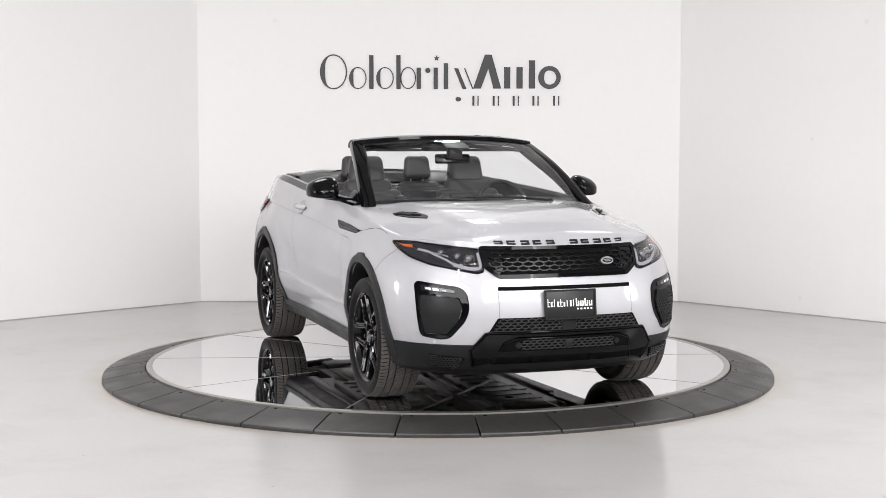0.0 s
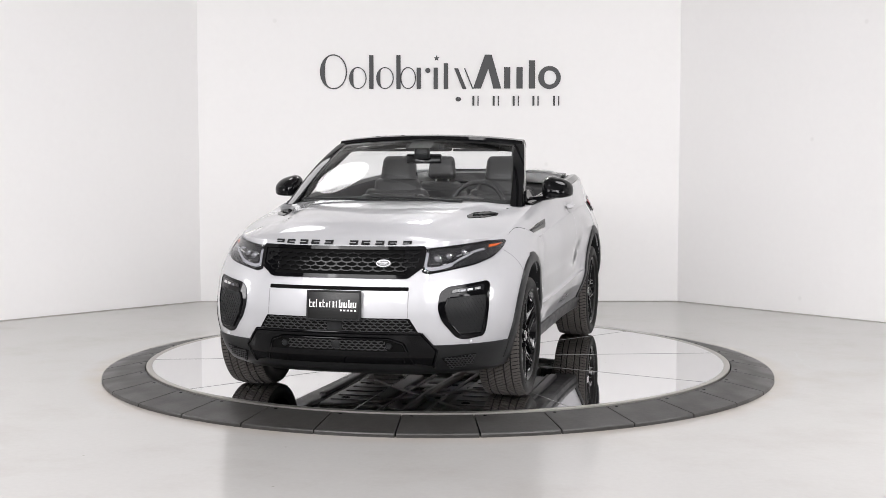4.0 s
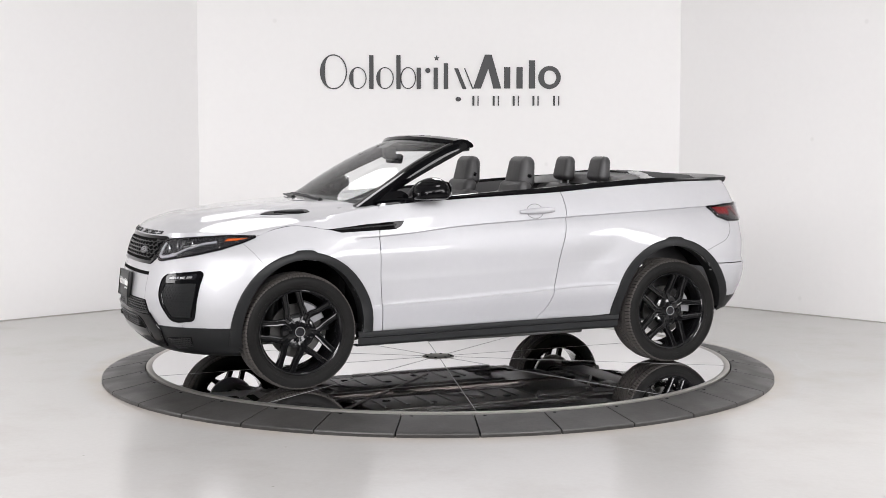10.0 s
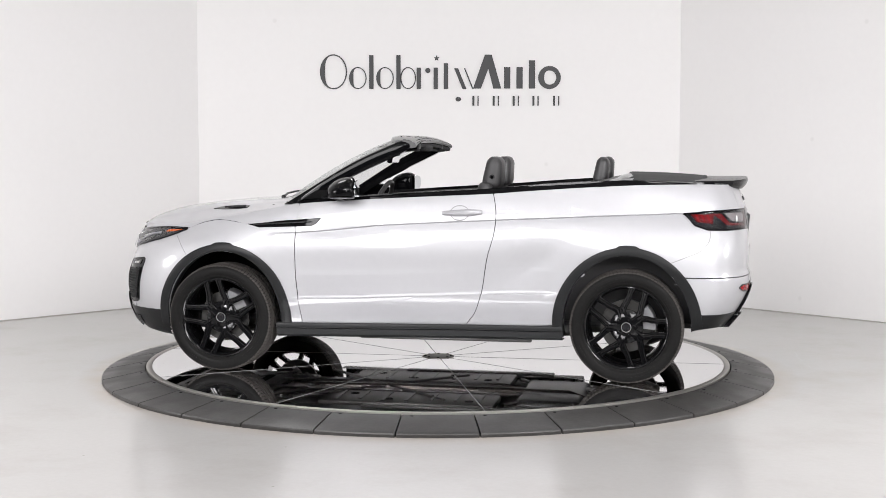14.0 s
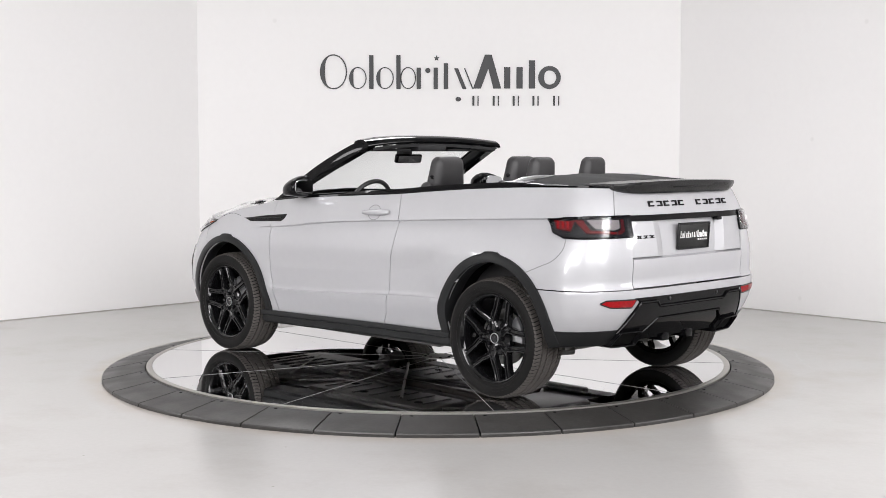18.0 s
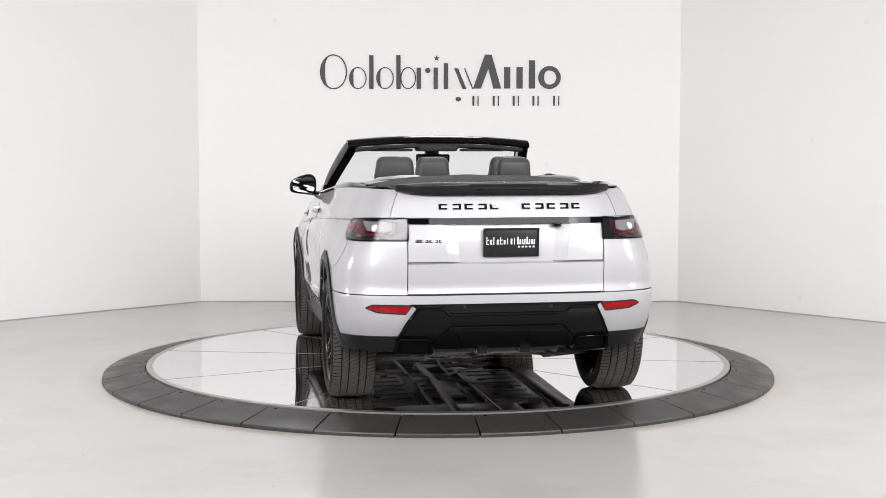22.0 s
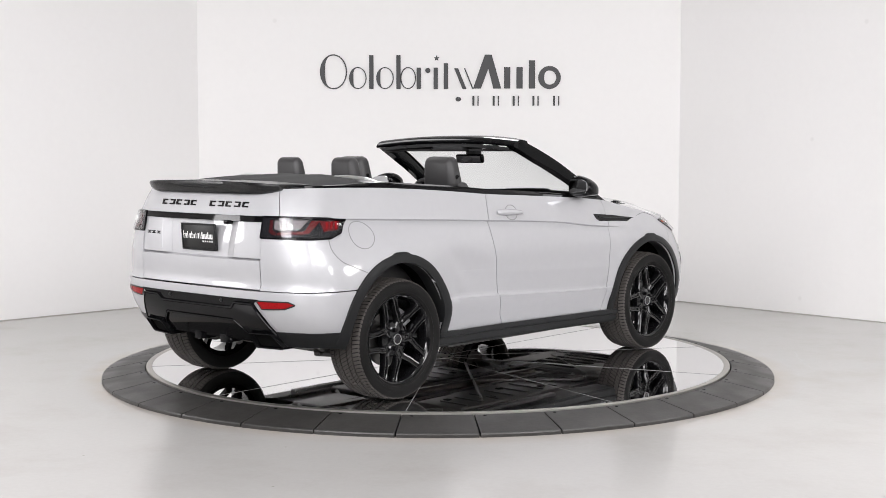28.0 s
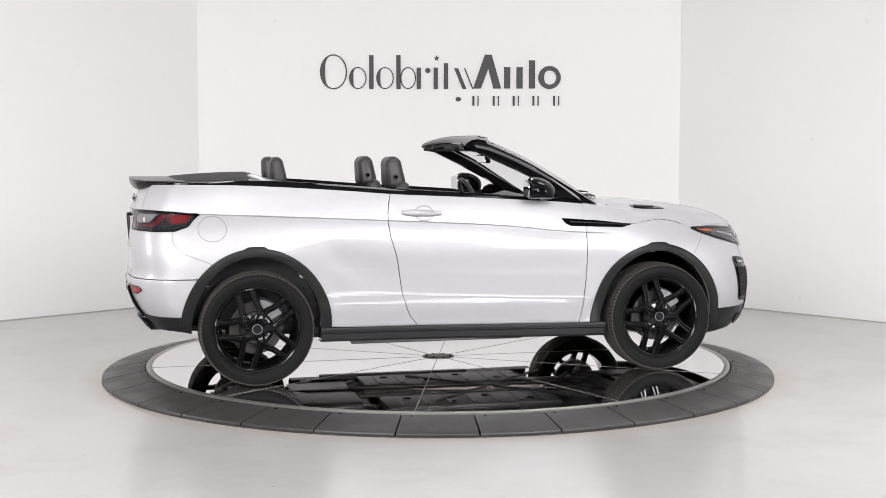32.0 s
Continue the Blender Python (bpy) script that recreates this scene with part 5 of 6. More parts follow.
    box(bm, 2.185, 2.206, -0.025, 0.025, 0.378, 0.42, 0.005)
    part("camera_pod", bm, SATIN_BLACK, lowi)
    bm = bmesh.new()
    rows = []
    for i in range(33):
        y = -0.43 + 0.86 * i / 32
        rows.append([on_nose(y, z) + Vector((o, 0, 0)) for z, o in ((0.366, 0.002), (0.362, 0.012), (0.335, 0.016), (0.30, 0.012), (0.268, 0.002), (0.250, -0.01), (0.242, -0.12))])
    grid_faces(bm, rows)
    part("skid_plate", bm, GLOSS_BLACK, CAR, "gloss black lower skid plate")
    for y in (-0.30, 0.30):
        p = on_nose(y, 0.395) + Vector((0.014, 0, 0))
        bm = bmesh.new()
        revolve(bm, [(0.0, 0.008), (0.014, 0.007), (0.018, 0.0), (0.018, -0.01)], 16, m=Matrix.Translation(p) @ pose(0, 0, 0, 0, 0, -90))
        bmesh.ops.remove_doubles(bm, verts=bm.verts, dist=1e-5)
        part("parking_sensor", bm, SATIN_BLACK, CAR)
    for sg in (1, -1):
        p = lifted(on_wrap, sg * wrap_y(0.715, 0.41), 0.412, 0.002)
        bm = bmesh.new()
        bmesh.ops.create_uvsphere(bm, u_segments=12, v_segments=8, radius=0.011)
        for v in bm.verts:
            v.co = Vector((v.co.x * 0.4, v.co.y, v.co.z)) + p
        part("parking_sensor", bm, PAINT, CAR)
        M = [(wrap_y(a, b), b) for a, b in ((0.735, 0.345), (0.565, 0.325), (0.60, 0.262), (0.71, 0.285))]
        M = rounded([(sg * a, b) for a, b in M], 0.008)
        f = lambda s, z: on_wrap(s, z) + Vector((0.004, 0, 0))
        v = part("side_intake", plate_on(M, f, 0.008, 0.014), DARK, CAR, "small black mesh side intake")
        qa = [a for a, b in M]
        part("mesh", hex_mesh(f, min(qa), max(qa), 0.26, 0.35, 0.028, 0.016, 0.004, 0.013, inside_poly(M)), MESH_GREY, v)


nose()


# ---- car: flank details ----
def flanks():
    for sg in (1, -1):
        f = (lambda x, z: on_side(x, z)) if sg > 0 else (lambda x, z: Vector((x, -half_width(x, z), z)))
        # side vent blade
        bm = plate_on(rounded([(1.145, 0.977), (0.85, 1.006), (0.640, 1.021), (0.668, 0.985), (0.705, 0.968), (1.06, 0.955)], 0.006), f, 0.003, 0.01)
        vent = part("side_vent", bm, GLOSS_BLACK, CAR, "gloss black side vent blade")
        bm = bmesh.new()
        bar_on(bm, dense([(1.10, 0.972), (0.70, 0.996)], 0.04), f, 0.007, 0.008, 0.008)
        part("vent_fin", bm, SATIN_BLACK, vent)
        # clamshell joint from lamp to vent
        bm = bmesh.new()
        bar_on(bm, spline([(1.575, 0.945), (1.46, 0.985), (1.349, 1.003), (1.239, 0.994), (1.144, 0.977)], 6), f, 0.006, 0.0012, 0.004)
        part("clamshell_joint", bm, DARK, CAR)
        # handle
        bm = bmesh.new()
        rows = []
        for i in range(17):
            t = i / 16
            x = -0.163 - 0.256 * t
            z = 1.060 + 0.008 * t
            h = 0.020 * (0.55 + 0.45 * math.sin(math.pi * t)) + (0.003 if 0.6 < t < 0.95 else 0)
            o = 0.012 + 0.030 * math.sin(math.pi * min(1, max(0, t))) ** 0.5
            row = []
            for k in range(9):
                a = math.pi * k / 8
                p = f(x, z + h * math.cos(a))
                row.append(p + Vector((0, sg * (o * math.sin(a) - (0.0 if 0 < k < 8 else 0.0)), 0)))
            rows.append(row)
        grid_faces(bm, rows)
        part("door_handle", bm, PAINT, CAR, "silver pull handle")
        bm = plate_on([(-0.275 + 0.058 * math.cos(2 * math.pi * i / 20), 1.062 + 0.045 * math.sin(2 * math.pi * i / 20)) for i in range(20)], f, 0.002, 0.006, 0.03, 0.0025)
        cup = part("handle_cup", bm, PAINT, CAR)
        # grey ring drawn in place of the shading at the hollow cup's edge
        bm = bmesh.new()
        bar_on(bm, [(-0.275 + 0.060 * math.cos(2 * math.pi * i / 32), 1.062 + 0.047 * math.sin(2 * math.pi * i / 32)) for i in range(32)], f, 0.005, 0.0015, 0.004, closed=True)
        part("cup_edge_shade", bm, SEAM, cup)
        # joint between fender and bumper, and of the rear bumper
        bm = bmesh.new()
        bar_on(bm, spline([(1.66, 0.898), (1.625, 0.862), (1.585, 0.812), (1.555, 0.772)], 5), f, 0.0035, 0.001, 0.003)
        part("panel_joint", bm, SEAM, CAR)
        bm = bmesh.new()
        bar_on(bm, dense([(-1.70, 0.64), (-1.62, 0.633)], 0.03), f, 0.003, 0.001, 0.003)
        part("panel_joint", bm, SEAM, CAR)
        bm = bmesh.new()
        bar_on(bm, spline([(-1.835, 0.965), (-1.83, 0.90), (-1.78, 0.84), (-1.70, 0.805), (-1.60, 0.765)], 5), f, 0.005, 0.0012, 0.003)
        part("panel_joint", bm, SEAM, CAR)
    # fuel flap on the right flank
    f = lambda x, z: Vector((x, -half_width(x, z), z))
    bm = bmesh.new()
    bar_on(bm, [(-1.595 + 0.086 * math.cos(2 * math.pi * i / 40), 0.978 + 0.076 * math.sin(2 * math.pi * i / 40)) for i in range(40)], f, 0.0045, 0.0012, 0.004, closed=True)
    part("fuel_flap_joint", bm, SEAM, CAR)


flanks()


# ---- car: tail details ----
def tail():
    for sg in (1, -1):
        A = lambda x, z: (sg * tail_a(x, z), z)
        B = lambda y, z: (sg * tail_y(y, z), z)
        T = rounded([B(0.545, 1.088), A(-1.95, 1.085), A(-1.80, 1.078), A(-1.672, 1.068), A(-1.74, 0.995), A(-1.82, 0.968), A(-1.93, 0.966), B(0.545, 0.972)], 0.008)
        lamp = part("tail_light", plate_on(T, tail_wrap, 0.004, 0.02, 0.05), LAMP_DARK, CAR, "wraparound tail lamp, red and clear in a black housing")
        part("surround", ring_on(tail_wrap, T, 0.010, 0.008, 0.01), GLOSS_BLACK, lamp)
        red = part("red_lens", plate_on([A(-1.855, 1.066), A(-1.715, 1.058), A(-1.755, 1.012), A(-1.85, 1.002)], tail_wrap, 0.009, 0.008, 0.05), LAMP_RED, lamp, "deep red lamp lens")
        for k in range(3):
            x = -1.748 - 0.032 * k
            part("light_guide", plate_on([A(x - 0.006, 1.056), A(x + 0.006, 1.056), A(x - 0.014, 1.016), A(x - 0.026, 1.016)], tail_wrap, 0.0125, 0.004, 0.03, 0.001), RED, red, "bright red light guide")
        part("red_lens", plate_on([B(0.790, 1.066), B(0.790, 0.994), B(0.65, 0.988), B(0.65, 1.001), B(0.772, 1.010), B(0.776, 1.066)], tail_wrap, 0.009, 0.008, 0.05), LAMP_RED, lamp)
        part("clear_lens", plate_on(rounded([B(0.622, 1.068), B(0.768, 1.07), B(0.752, 1.018), B(0.66, 1.010), B(0.626, 1.022)], 0.008), tail_wrap, 0.009, 0.008, 0.05), CLEAR_LENS, lamp, "clear reversing lens")
        part("red_lens", plate_on([B(0.596, 1.072), B(0.614, 1.072), B(0.617, 1.018), B(0.645, 1.0), B(0.645, 0.984), B(0.62, 0.988), B(0.596, 1.006)], tail_wrap, 0.0085, 0.008, 0.05), DARK_RED, lamp)
        part("red_lens", plate_on([B(0.655, 0.984), A(-1.95, 0.99), A(-1.80, 1.0), A(-1.80, 0.99), A(-1.95, 0.978), B(0.655, 0.975)], tail_wrap, 0.0085, 0.006, 0.05), LAMP_DARK, lamp)
        bm = bmesh.new()
        p = lifted(tail_wrap, *B(0.712, 1.032), 0.008)
        bmesh.ops.create_uvsphere(bm, u_segments=16, v_segments=10, radius=0.020)
        for v in bm.verts:
            v.co = Vector((v.co.x * 0.3, v.co.y, v.co.z)) + p
        part("reversing_lamp", bm, WHITE_INK, lamp, "small white reversing lamp")
        cv = part("lens_cover", plate_on(T, tail_wrap, 0.016, 0.003, 0.05), HEAD_GLASS, lamp, "clear lamp cover")
        cv.visible_shadow = False
        # bumper reflector
        G = rounded([B(0.772, 0.606), B(0.735, 0.622), B(0.528, 0.619), B(0.56, 0.574), B(0.71, 0.582)], 0.006)
        ref = part("reflector", plate_on(G, tail_wrap, 0.004, 0.01), RED, CAR, "red bumper reflector")
        part("surround", ring_on(tail_wrap, G, 0.007, 0.005, 0.008), SATIN_BLACK, ref)
        # exhaust finisher
        ring = rounded([(0.408, 0.424), (0.592, 0.430), (0.612, 0.337), (0.398, 0.333)], 0.016, 4)
        bm = bmesh.new()
        rows = []
        for off, k in ((-0.12, 1.02), (0.026, 1.02), (0.036, 0.97), (0.036, 0.86), (0.028, 0.81), (-0.03, 0.79)):
            row = []
            for y, z in ring:
                yy, zz = 0.503 + (y - 0.503) * k, 0.381 + (z - 0.381) * k
                p = on_tail(yy, zz)
                row.append(Vector((p.x - off, sg * yy, zz)))
            rows.append(row + [row[0]])
        grid_faces(bm, rows)
        loop = [r for r in rows[2]]
        ex = part("exhaust_finisher", bm, GLOSS_BLACK, CAR, "gloss black exhaust finisher")
        bm = plate_on([(sg * (0.503 + (y - 0.503) * 0.8), 0.381 + (z - 0.381) * 0.8) for y, z in ring], lambda y, z: on_tail(y, z) + Vector((-0.012, 0, 0)), 0.0, 0.01)
        part("exhaust_core", bm, DARK, ex)
        bm = bmesh.new()
        tube(bm, loop, 0.0045, 8)
        part("finisher_trim", bm, GLOSS_BLACK, ex)
    # black diffuser
    bm = plate_on(rounded([(-0.545, 0.626), (0.545, 0.626), (0.505, 0.604), (0.56, 0.52), (0.60, 0.43), (0.60, 0.365), (-0.60, 0.365), (-0.60, 0.43), (-0.56, 0.52), (-0.505, 0.604)], 0.008), on_tail, 0.006, 0.016)
    d = part("diffuser", bm, GLOSS_BLACK, CAR, "black rear diffuser panel with gloss frame")
    fr = rounded([(0.502, 0.604), (0.358, 0.604), (0.325, 0.572), (-0.325, 0.572), (-0.358, 0.604), (-0.502, 0.604), (-0.605, 0.430), (-0.385, 0.424), (-0.312, 0.50), (0.312, 0.50), (0.385, 0.424), (0.605, 0.430)], 0.012)
    part("diffuser_frame", plate_on(fr, on_tail, 0.014, 0.024, 0.03, 0.010), GLOSS_BLACK, d)
    bm = plate_on(rounded([(0.335, 0.49), (-0.335, 0.49), (-0.39, 0.42), (-0.38, 0.375), (0.38, 0.375), (0.39, 0.42)], 0.01), lambda y, z: on_tail(y, z) + Vector(((0.50 - z) * 0.55, 0, 0)), 0.009, 0.012)
    part("diffuser_core", bm, GLOSS_BLACK, d)
    for path in ([(-0.385, 0.426), (-0.312, 0.498), (0.312, 0.498), (0.385, 0.426)], [(-0.60, 0.43), (-0.502, 0.602), (-0.358, 0.602), (-0.325, 0.571), (0.325, 0.571), (0.358, 0.602), (0.502, 0.602), (0.60, 0.43)]):
        bm = bmesh.new()
        tube(bm, [lifted(on_tail, p.x, p.y, 0.013) for p in dense(path, 0.03)], 0.0055, 8)
        part("edge_bead", bm, GLOSS_BLACK, d)
    for y in (-0.12, 0.12):
        bm = bmesh.new()
        box(bm, -2.0, -1.88, y - 0.03, y + 0.03, 0.335, 0.42, 0.006)
        part("fin", bm, GLOSS_BLACK, d)
    for y in (-0.24, 0.24):
        p = on_tail(y, 0.605)
        bm = bmesh.new()
        bmesh.ops.create_uvsphere(bm, u_segments=12, v_segments=8, radius=0.011)
        for v in bm.verts:
            v.co = Vector((v.co.x * 0.5, v.co.y, v.co.z)) + p + Vector((-0.006, 0, 0))
        part("parking_sensor", bm, SATIN_BLACK, CAR)
    # gloss strip above the plate recess
    bm = bmesh.new()
    bar_on(bm, dense([(-0.546, 1.074), (0.546, 1.074)], 0.04), on_tail, 0.032, 0.002, 0.03)
    part("tailgate_strip", bm, GLOSS_BLACK, TAILGATE, "gloss black strip over the plate")
    bm = bmesh.new()
    box(bm, -2.10, -2.06, -0.30, -0.255, 1.04, 1.062, 0.006)
    part("tailgate_camera", bm, GLOSS_BLACK, TAILGATE)
    for sg in (1, -1):
        deep = lambda y, z: on_tail(y, z) + Vector((0.028, 0, 0))
        bm = plate_on([(sg * 0.543, 1.055), (sg * 0.354, 1.055), (sg * 0.330, 0.853), (sg * 0.543, 0.853)], deep, 0.021, 0.02, 0.04, 0.002)
        wing = part("recess_wing", bm, PAINT, TAILGATE)
        bm = bmesh.new()
        rows = []
        for k in range(9):
            z = 1.055 - 0.202 * k / 8
            u = k / 8
            rows.append([deep(sg * (0.355 - 0.024 * u), z) + Vector((-0.0205, 0, 0)), deep(sg * (0.318 - 0.024 * u), z) + Vector((-0.011, 0, 0)), deep(sg * (0.282 - 0.02 * u), z) + Vector((-0.0015, 0, 0))])
        grid_faces(bm, rows)
        thicken(bm, 0.001)
        part("recess_slope", bm, PAINT, wing)
    # spoiler
    bm = bmesh.new()
    rows = []
    for i in range(41):
        s = -1 + i / 20
        y = 0.60 * s
        tip = tail_x(abs(y), 1.235) - 0.062 * (1 - 0.6 * abs(s) ** 8)
        c = 1 - 0.6 * abs(s) ** 3
        lo = 1.212 + 0.020 * abs(s) ** 10
        rows.append([Vector((-1.74, y * 0.985, 1.250 + 0.030 * c)), Vector((-1.85, y, 1.254 + 0.030 * c)), Vector((-1.93, y, 1.257 + 0.026 * c)), Vector((tip, y, 1.258 + 0.026 * c)), Vector((tip - 0.004, y, 1.252 + 0.016 * c)), Vector((tip + 0.008, y, 1.236)), Vector((tip + 0.030, y, lo)), Vector((-1.90, y, lo)), Vector((-1.74, y * 0.985, 1.235))])
    vs = grid_faces(bm, rows)
    bm.faces.new(vs[0])
    bm.faces.new(vs[-1])
    sp = part("spoiler", bm, SPOILER_BLACK, CAR, "black tailgate spoiler")
    bm = bmesh.new()
    box(bm, -2.078, -2.06, -0.17, 0.17, 1.243, 1.249, 0.002)
    part("brake_lamp", bm, GLOSS_BLACK, sp)


tail()


# ---- car: windscreen frame, mirrors ----
def screen():
    U = spline([(0.93, 1.108), (0.649, 1.282), (0.464, 1.392), (0.279, 1.480), (0.16, 1.530)], 6)
    L = spline([(0.79, 1.108), (0.60, 1.226), (0.42, 1.318), (0.24, 1.402), (0.07, 1.482)], 6)
    bm = bmesh.new()
    rows = []
    for i, (u, l) in enumerate(zip(U, L)):
        t = i / (len(U) - 1)
        y = 0.792 - 0.145 * t ** 0.9
        w = 0.075
        m = (u + l) / 2
        rows.append([Vector((u.x, y - 0.035, u.y)), Vector((u.x * 0.75 + m.x * 0.25, y - 0.004, u.y * 0.75 + m.y * 0.25)), Vector((m.x, y + 0.004, m.y)), Vector((l.x, y - 0.008, l.y)), Vector((l.x, y - w, l.y)), Vector((m.x, y - w - 0.01, m.y)), Vector((u.x, y - w, u.y))])
    vs = [[bm.verts.new(p) for p in r] for r in rows]
    for a, b in zip(vs, vs[1:]):
        for k in range(7):
            bm.faces.new((a[k], a[(k + 1) % 7], b[(k + 1) % 7], b[k]))
    bm.faces.new(vs[0])
    bm.faces.new(vs[-1])
    pair("windscreen_pillar", bm, GLOSS_BLACK, CAR, "gloss black windscreen pillar")
    # header rail
    bm = bmesh.new()
    rows = []
    for i in range(41):
        s = -1 + i / 20
        y = 0.648 * s
        fw = 0.13 * (1 - s * s)
        up = 0.034 * (1 - abs(s) ** 2.4)
        prof = [(0.205, 1.505), (0.195, 1.522), (0.14, 1.532), (0.10, 1.525), (0.065, 1.504), (0.055, 1.488), (0.06, 1.478), (0.09, 1.474), (0.16, 1.468), (0.20, 1.484)]
        rows.append([Vector((x + fw * (1 if x > 0.101 else 0.35), y, z + up)) for x, z in prof])
        rows[-1].append(rows[-1][0])
    vs = grid_faces(bm, rows)
    bm.faces.new(vs[0][:-1])
    bm.faces.new(vs[-1][:-1])
    hd = part("windscreen_header", bm, GLOSS_BLACK, CAR, "gloss black windscreen header rail")
    bm = bmesh.new()
    rows = []
    for i in range(31):
        s = -1 + i / 15
        y = 0.60 * s
        up = 0.03 * (1 - s * s)
        rows.append([Vector((0.06 + 0.045 * (1 - s * s), y, 1.477 + up)), Vector((0.065 + 0.045 * (1 - s * s), y, 1.456 + up)), Vector((0.15 + 0.1 * (1 - s * s), y, 1.446 + up)), Vector((0.21 + 0.12 * (1 - s * s), y, 1.462 + up))])
    grid_faces(bm, rows)
    part("header_lining", bm, FABRIC, hd, "black fabric header lining")
    for y in (-0.42, 0.42):
        bm = bmesh.new()
        box(bm, 0.085, 0.115, y - 0.05, y + 0.05, 1.468, 1.495, 0.006)
        part("roof_latch", bm, SATIN_BLACK, hd)
    # glass
    bm = bmesh.new()
    rows = []
    for i in range(17):
        t = i / 16
        row = []
        for j in range(33):
            s = -1 + j / 16
            bx, bz = 0.86 + 0.19 * (1 - s * s), 1.112 + 0.03 * (1 - s * s)
            tx, tz = 0.20 + 0.125 * (1 - s * s), 1.508 + 0.030 * (1 - s * s)
            y = s * (0.755 - 0.135 * t)
            b = 4 * t * (1 - t)
            row.append(Vector((bx + (tx - bx) * t + 0.014 * b, y, bz + (tz - bz) * t + 0.026 * b)))
        rows.append(row)
    grid_faces(bm, rows)
    g = part("windscreen", bm, SCREEN_GLASS, CAR, "clear curved windscreen glass")
    g.visible_shadow = False
    # dark band along the top and sides of the glass
    bm = bmesh.new()
    band = [[p + Vector((-0.004, 0, -0.004)) for p in r] for r in rows]
    grid_faces(bm, band, keep=lambda i, j: i >= 15 or j < 1 or j > 30 or i < 1 or (i >= 13 and 14 <= j <= 17))
    part("glass_band", bm, PLATE, g, "black ceramic band round the glass")
    # cowl and wipers
    bm = bmesh.new()
    rows = []
    for j in range(33):
        s = -1 + j / 16
        x = 0.80 + 0.235 * (1 - abs(s) ** 2.2)
        z = 1.112 + 0.030 * (1 - s * s)
        y = 0.80 * s
        rows.append([Vector((x + 0.03, y * 0.97, z - 0.012)), Vector((x + 0.004, y * 0.96, z + 0.006)), Vector((x - 0.05, y * 0.95, z + 0.003)), Vector((x - 0.16, y * 0.95, z - 0.02))])
    grid_faces(bm, rows)
    part("cowl", bm, SATIN_BLACK, CAR, "black plastic scuttle panel")
    for pts in (((1.06, -0.10, 1.140), (1.045, -0.30, 1.152), (1.00, -0.52, 1.150), (0.95, -0.66, 1.146)), ((1.04, 0.42, 1.140), (1.075, 0.22, 1.158), (1.09, 0.0, 1.166), (1.075, -0.18, 1.166))):
        bm = bmesh.new()
        tube(bm, pts, [0.010, 0.008, 0.006, 0.004], 8)
        w = part("wiper", bm, SATIN_BLACK, CAR, "black windscreen wiper")
        bm = bmesh.new()
        tube(bm, [(p[0] - 0.025, p[1], p[2] + 0.004) for p in pts[1:]], 0.005, 6)
        part("wiper_blade", bm, FABRIC, w)
        bm = bmesh.new()
        p = pts[0]
        bmesh.ops.create_uvsphere(bm, u_segments=12, v_segments=8, radius=0.016, matrix=Matrix.Translation(p))
        part("wiper_pivot", bm, SATIN_BLACK, w)
    # door mirrors
    for sg in (1, -1):
        bm = bmesh.new()
        bmesh.ops.create_uvsphere(bm, u_segments=28, v_segments=18, radius=1.0)
        for v in bm.verts:
            x, y, z = v.co
            ex = 0.136 if x > 0 else 0.055
            px = math.copysign(abs(x) ** (0.9 if x > 0 else 0.5), x) * ex
            yy = math.copysign(abs(y) ** 0.75, y)
            zz = abs(z) ** 0.8 if z > 0 else -0.85 * abs(z) ** 0.4
            v.co = Vector((0.447 + px * (1 - 0.12 * yy) - 0.02 * yy, sg * (0.937 + 0.098 * yy), 1.208 + (0.074 - 0.016 * yy - 0.012 * max(0, px / ex)) * zz - 0.008 * yy - 0.022 * max(0, px / ex) ** 2))
        mir = part("door_mirror", bm, GLOSS_BLACK, CAR, "gloss black door mirror")
        bm = bmesh.new()
        pts = [(math.copysign(abs(math.cos(a)) ** 0.55, math.cos(a)), math.copysign(abs(math.sin(a)) ** 0.6, math.sin(a))) for a in [2 * math.pi * i / 32 for i in range(32)]]
        lo = [bm.verts.new((0.391 - 0.007 * u, sg * (0.937 + 0.080 * u), 1.212 + (0.053 - 0.008 * u) * w)) for u, w in pts]
        hi = [bm.verts.new((0.3825 - 0.007 * u, sg * (0.937 + 0.079 * u), 1.212 + (0.052 - 0.008 * u) * w)) for u, w in pts]
        bm.faces.new(hi)
        for i in range(32):
            bm.faces.new((lo[i], lo[(i + 1) % 32], hi[(i + 1) % 32], hi[i]))
        part("mirror_glass", bm, MIRROR_GLASS, mir, "door mirror glass, dimmed to subdue its reflection")
        bm = bmesh.new()
        tube(bm, [(0.47, sg * 0.91, 1.160), (0.52, sg * 0.85, 1.148), (0.60, sg * 0.80, 1.145), (0.66, sg * 0.765, 1.150)], [0.034, 0.03, 0.028, 0.026], 12, flat=0.6)
        part("mirror_arm", bm, GLOSS_BLACK, mir)
        bm = plate_on([(0.80, 1.135), (0.56, 1.150), (0.58, 1.185), (0.62, 1.205), (0.70, 1.20)], (lambda x, z: Vector((x, sg * (0.80 - (z - 1.12) * 0.35), z))), 0.002, 0.02)
        part("mirror_sail", bm, GLOSS_BLACK, mir)


screen()


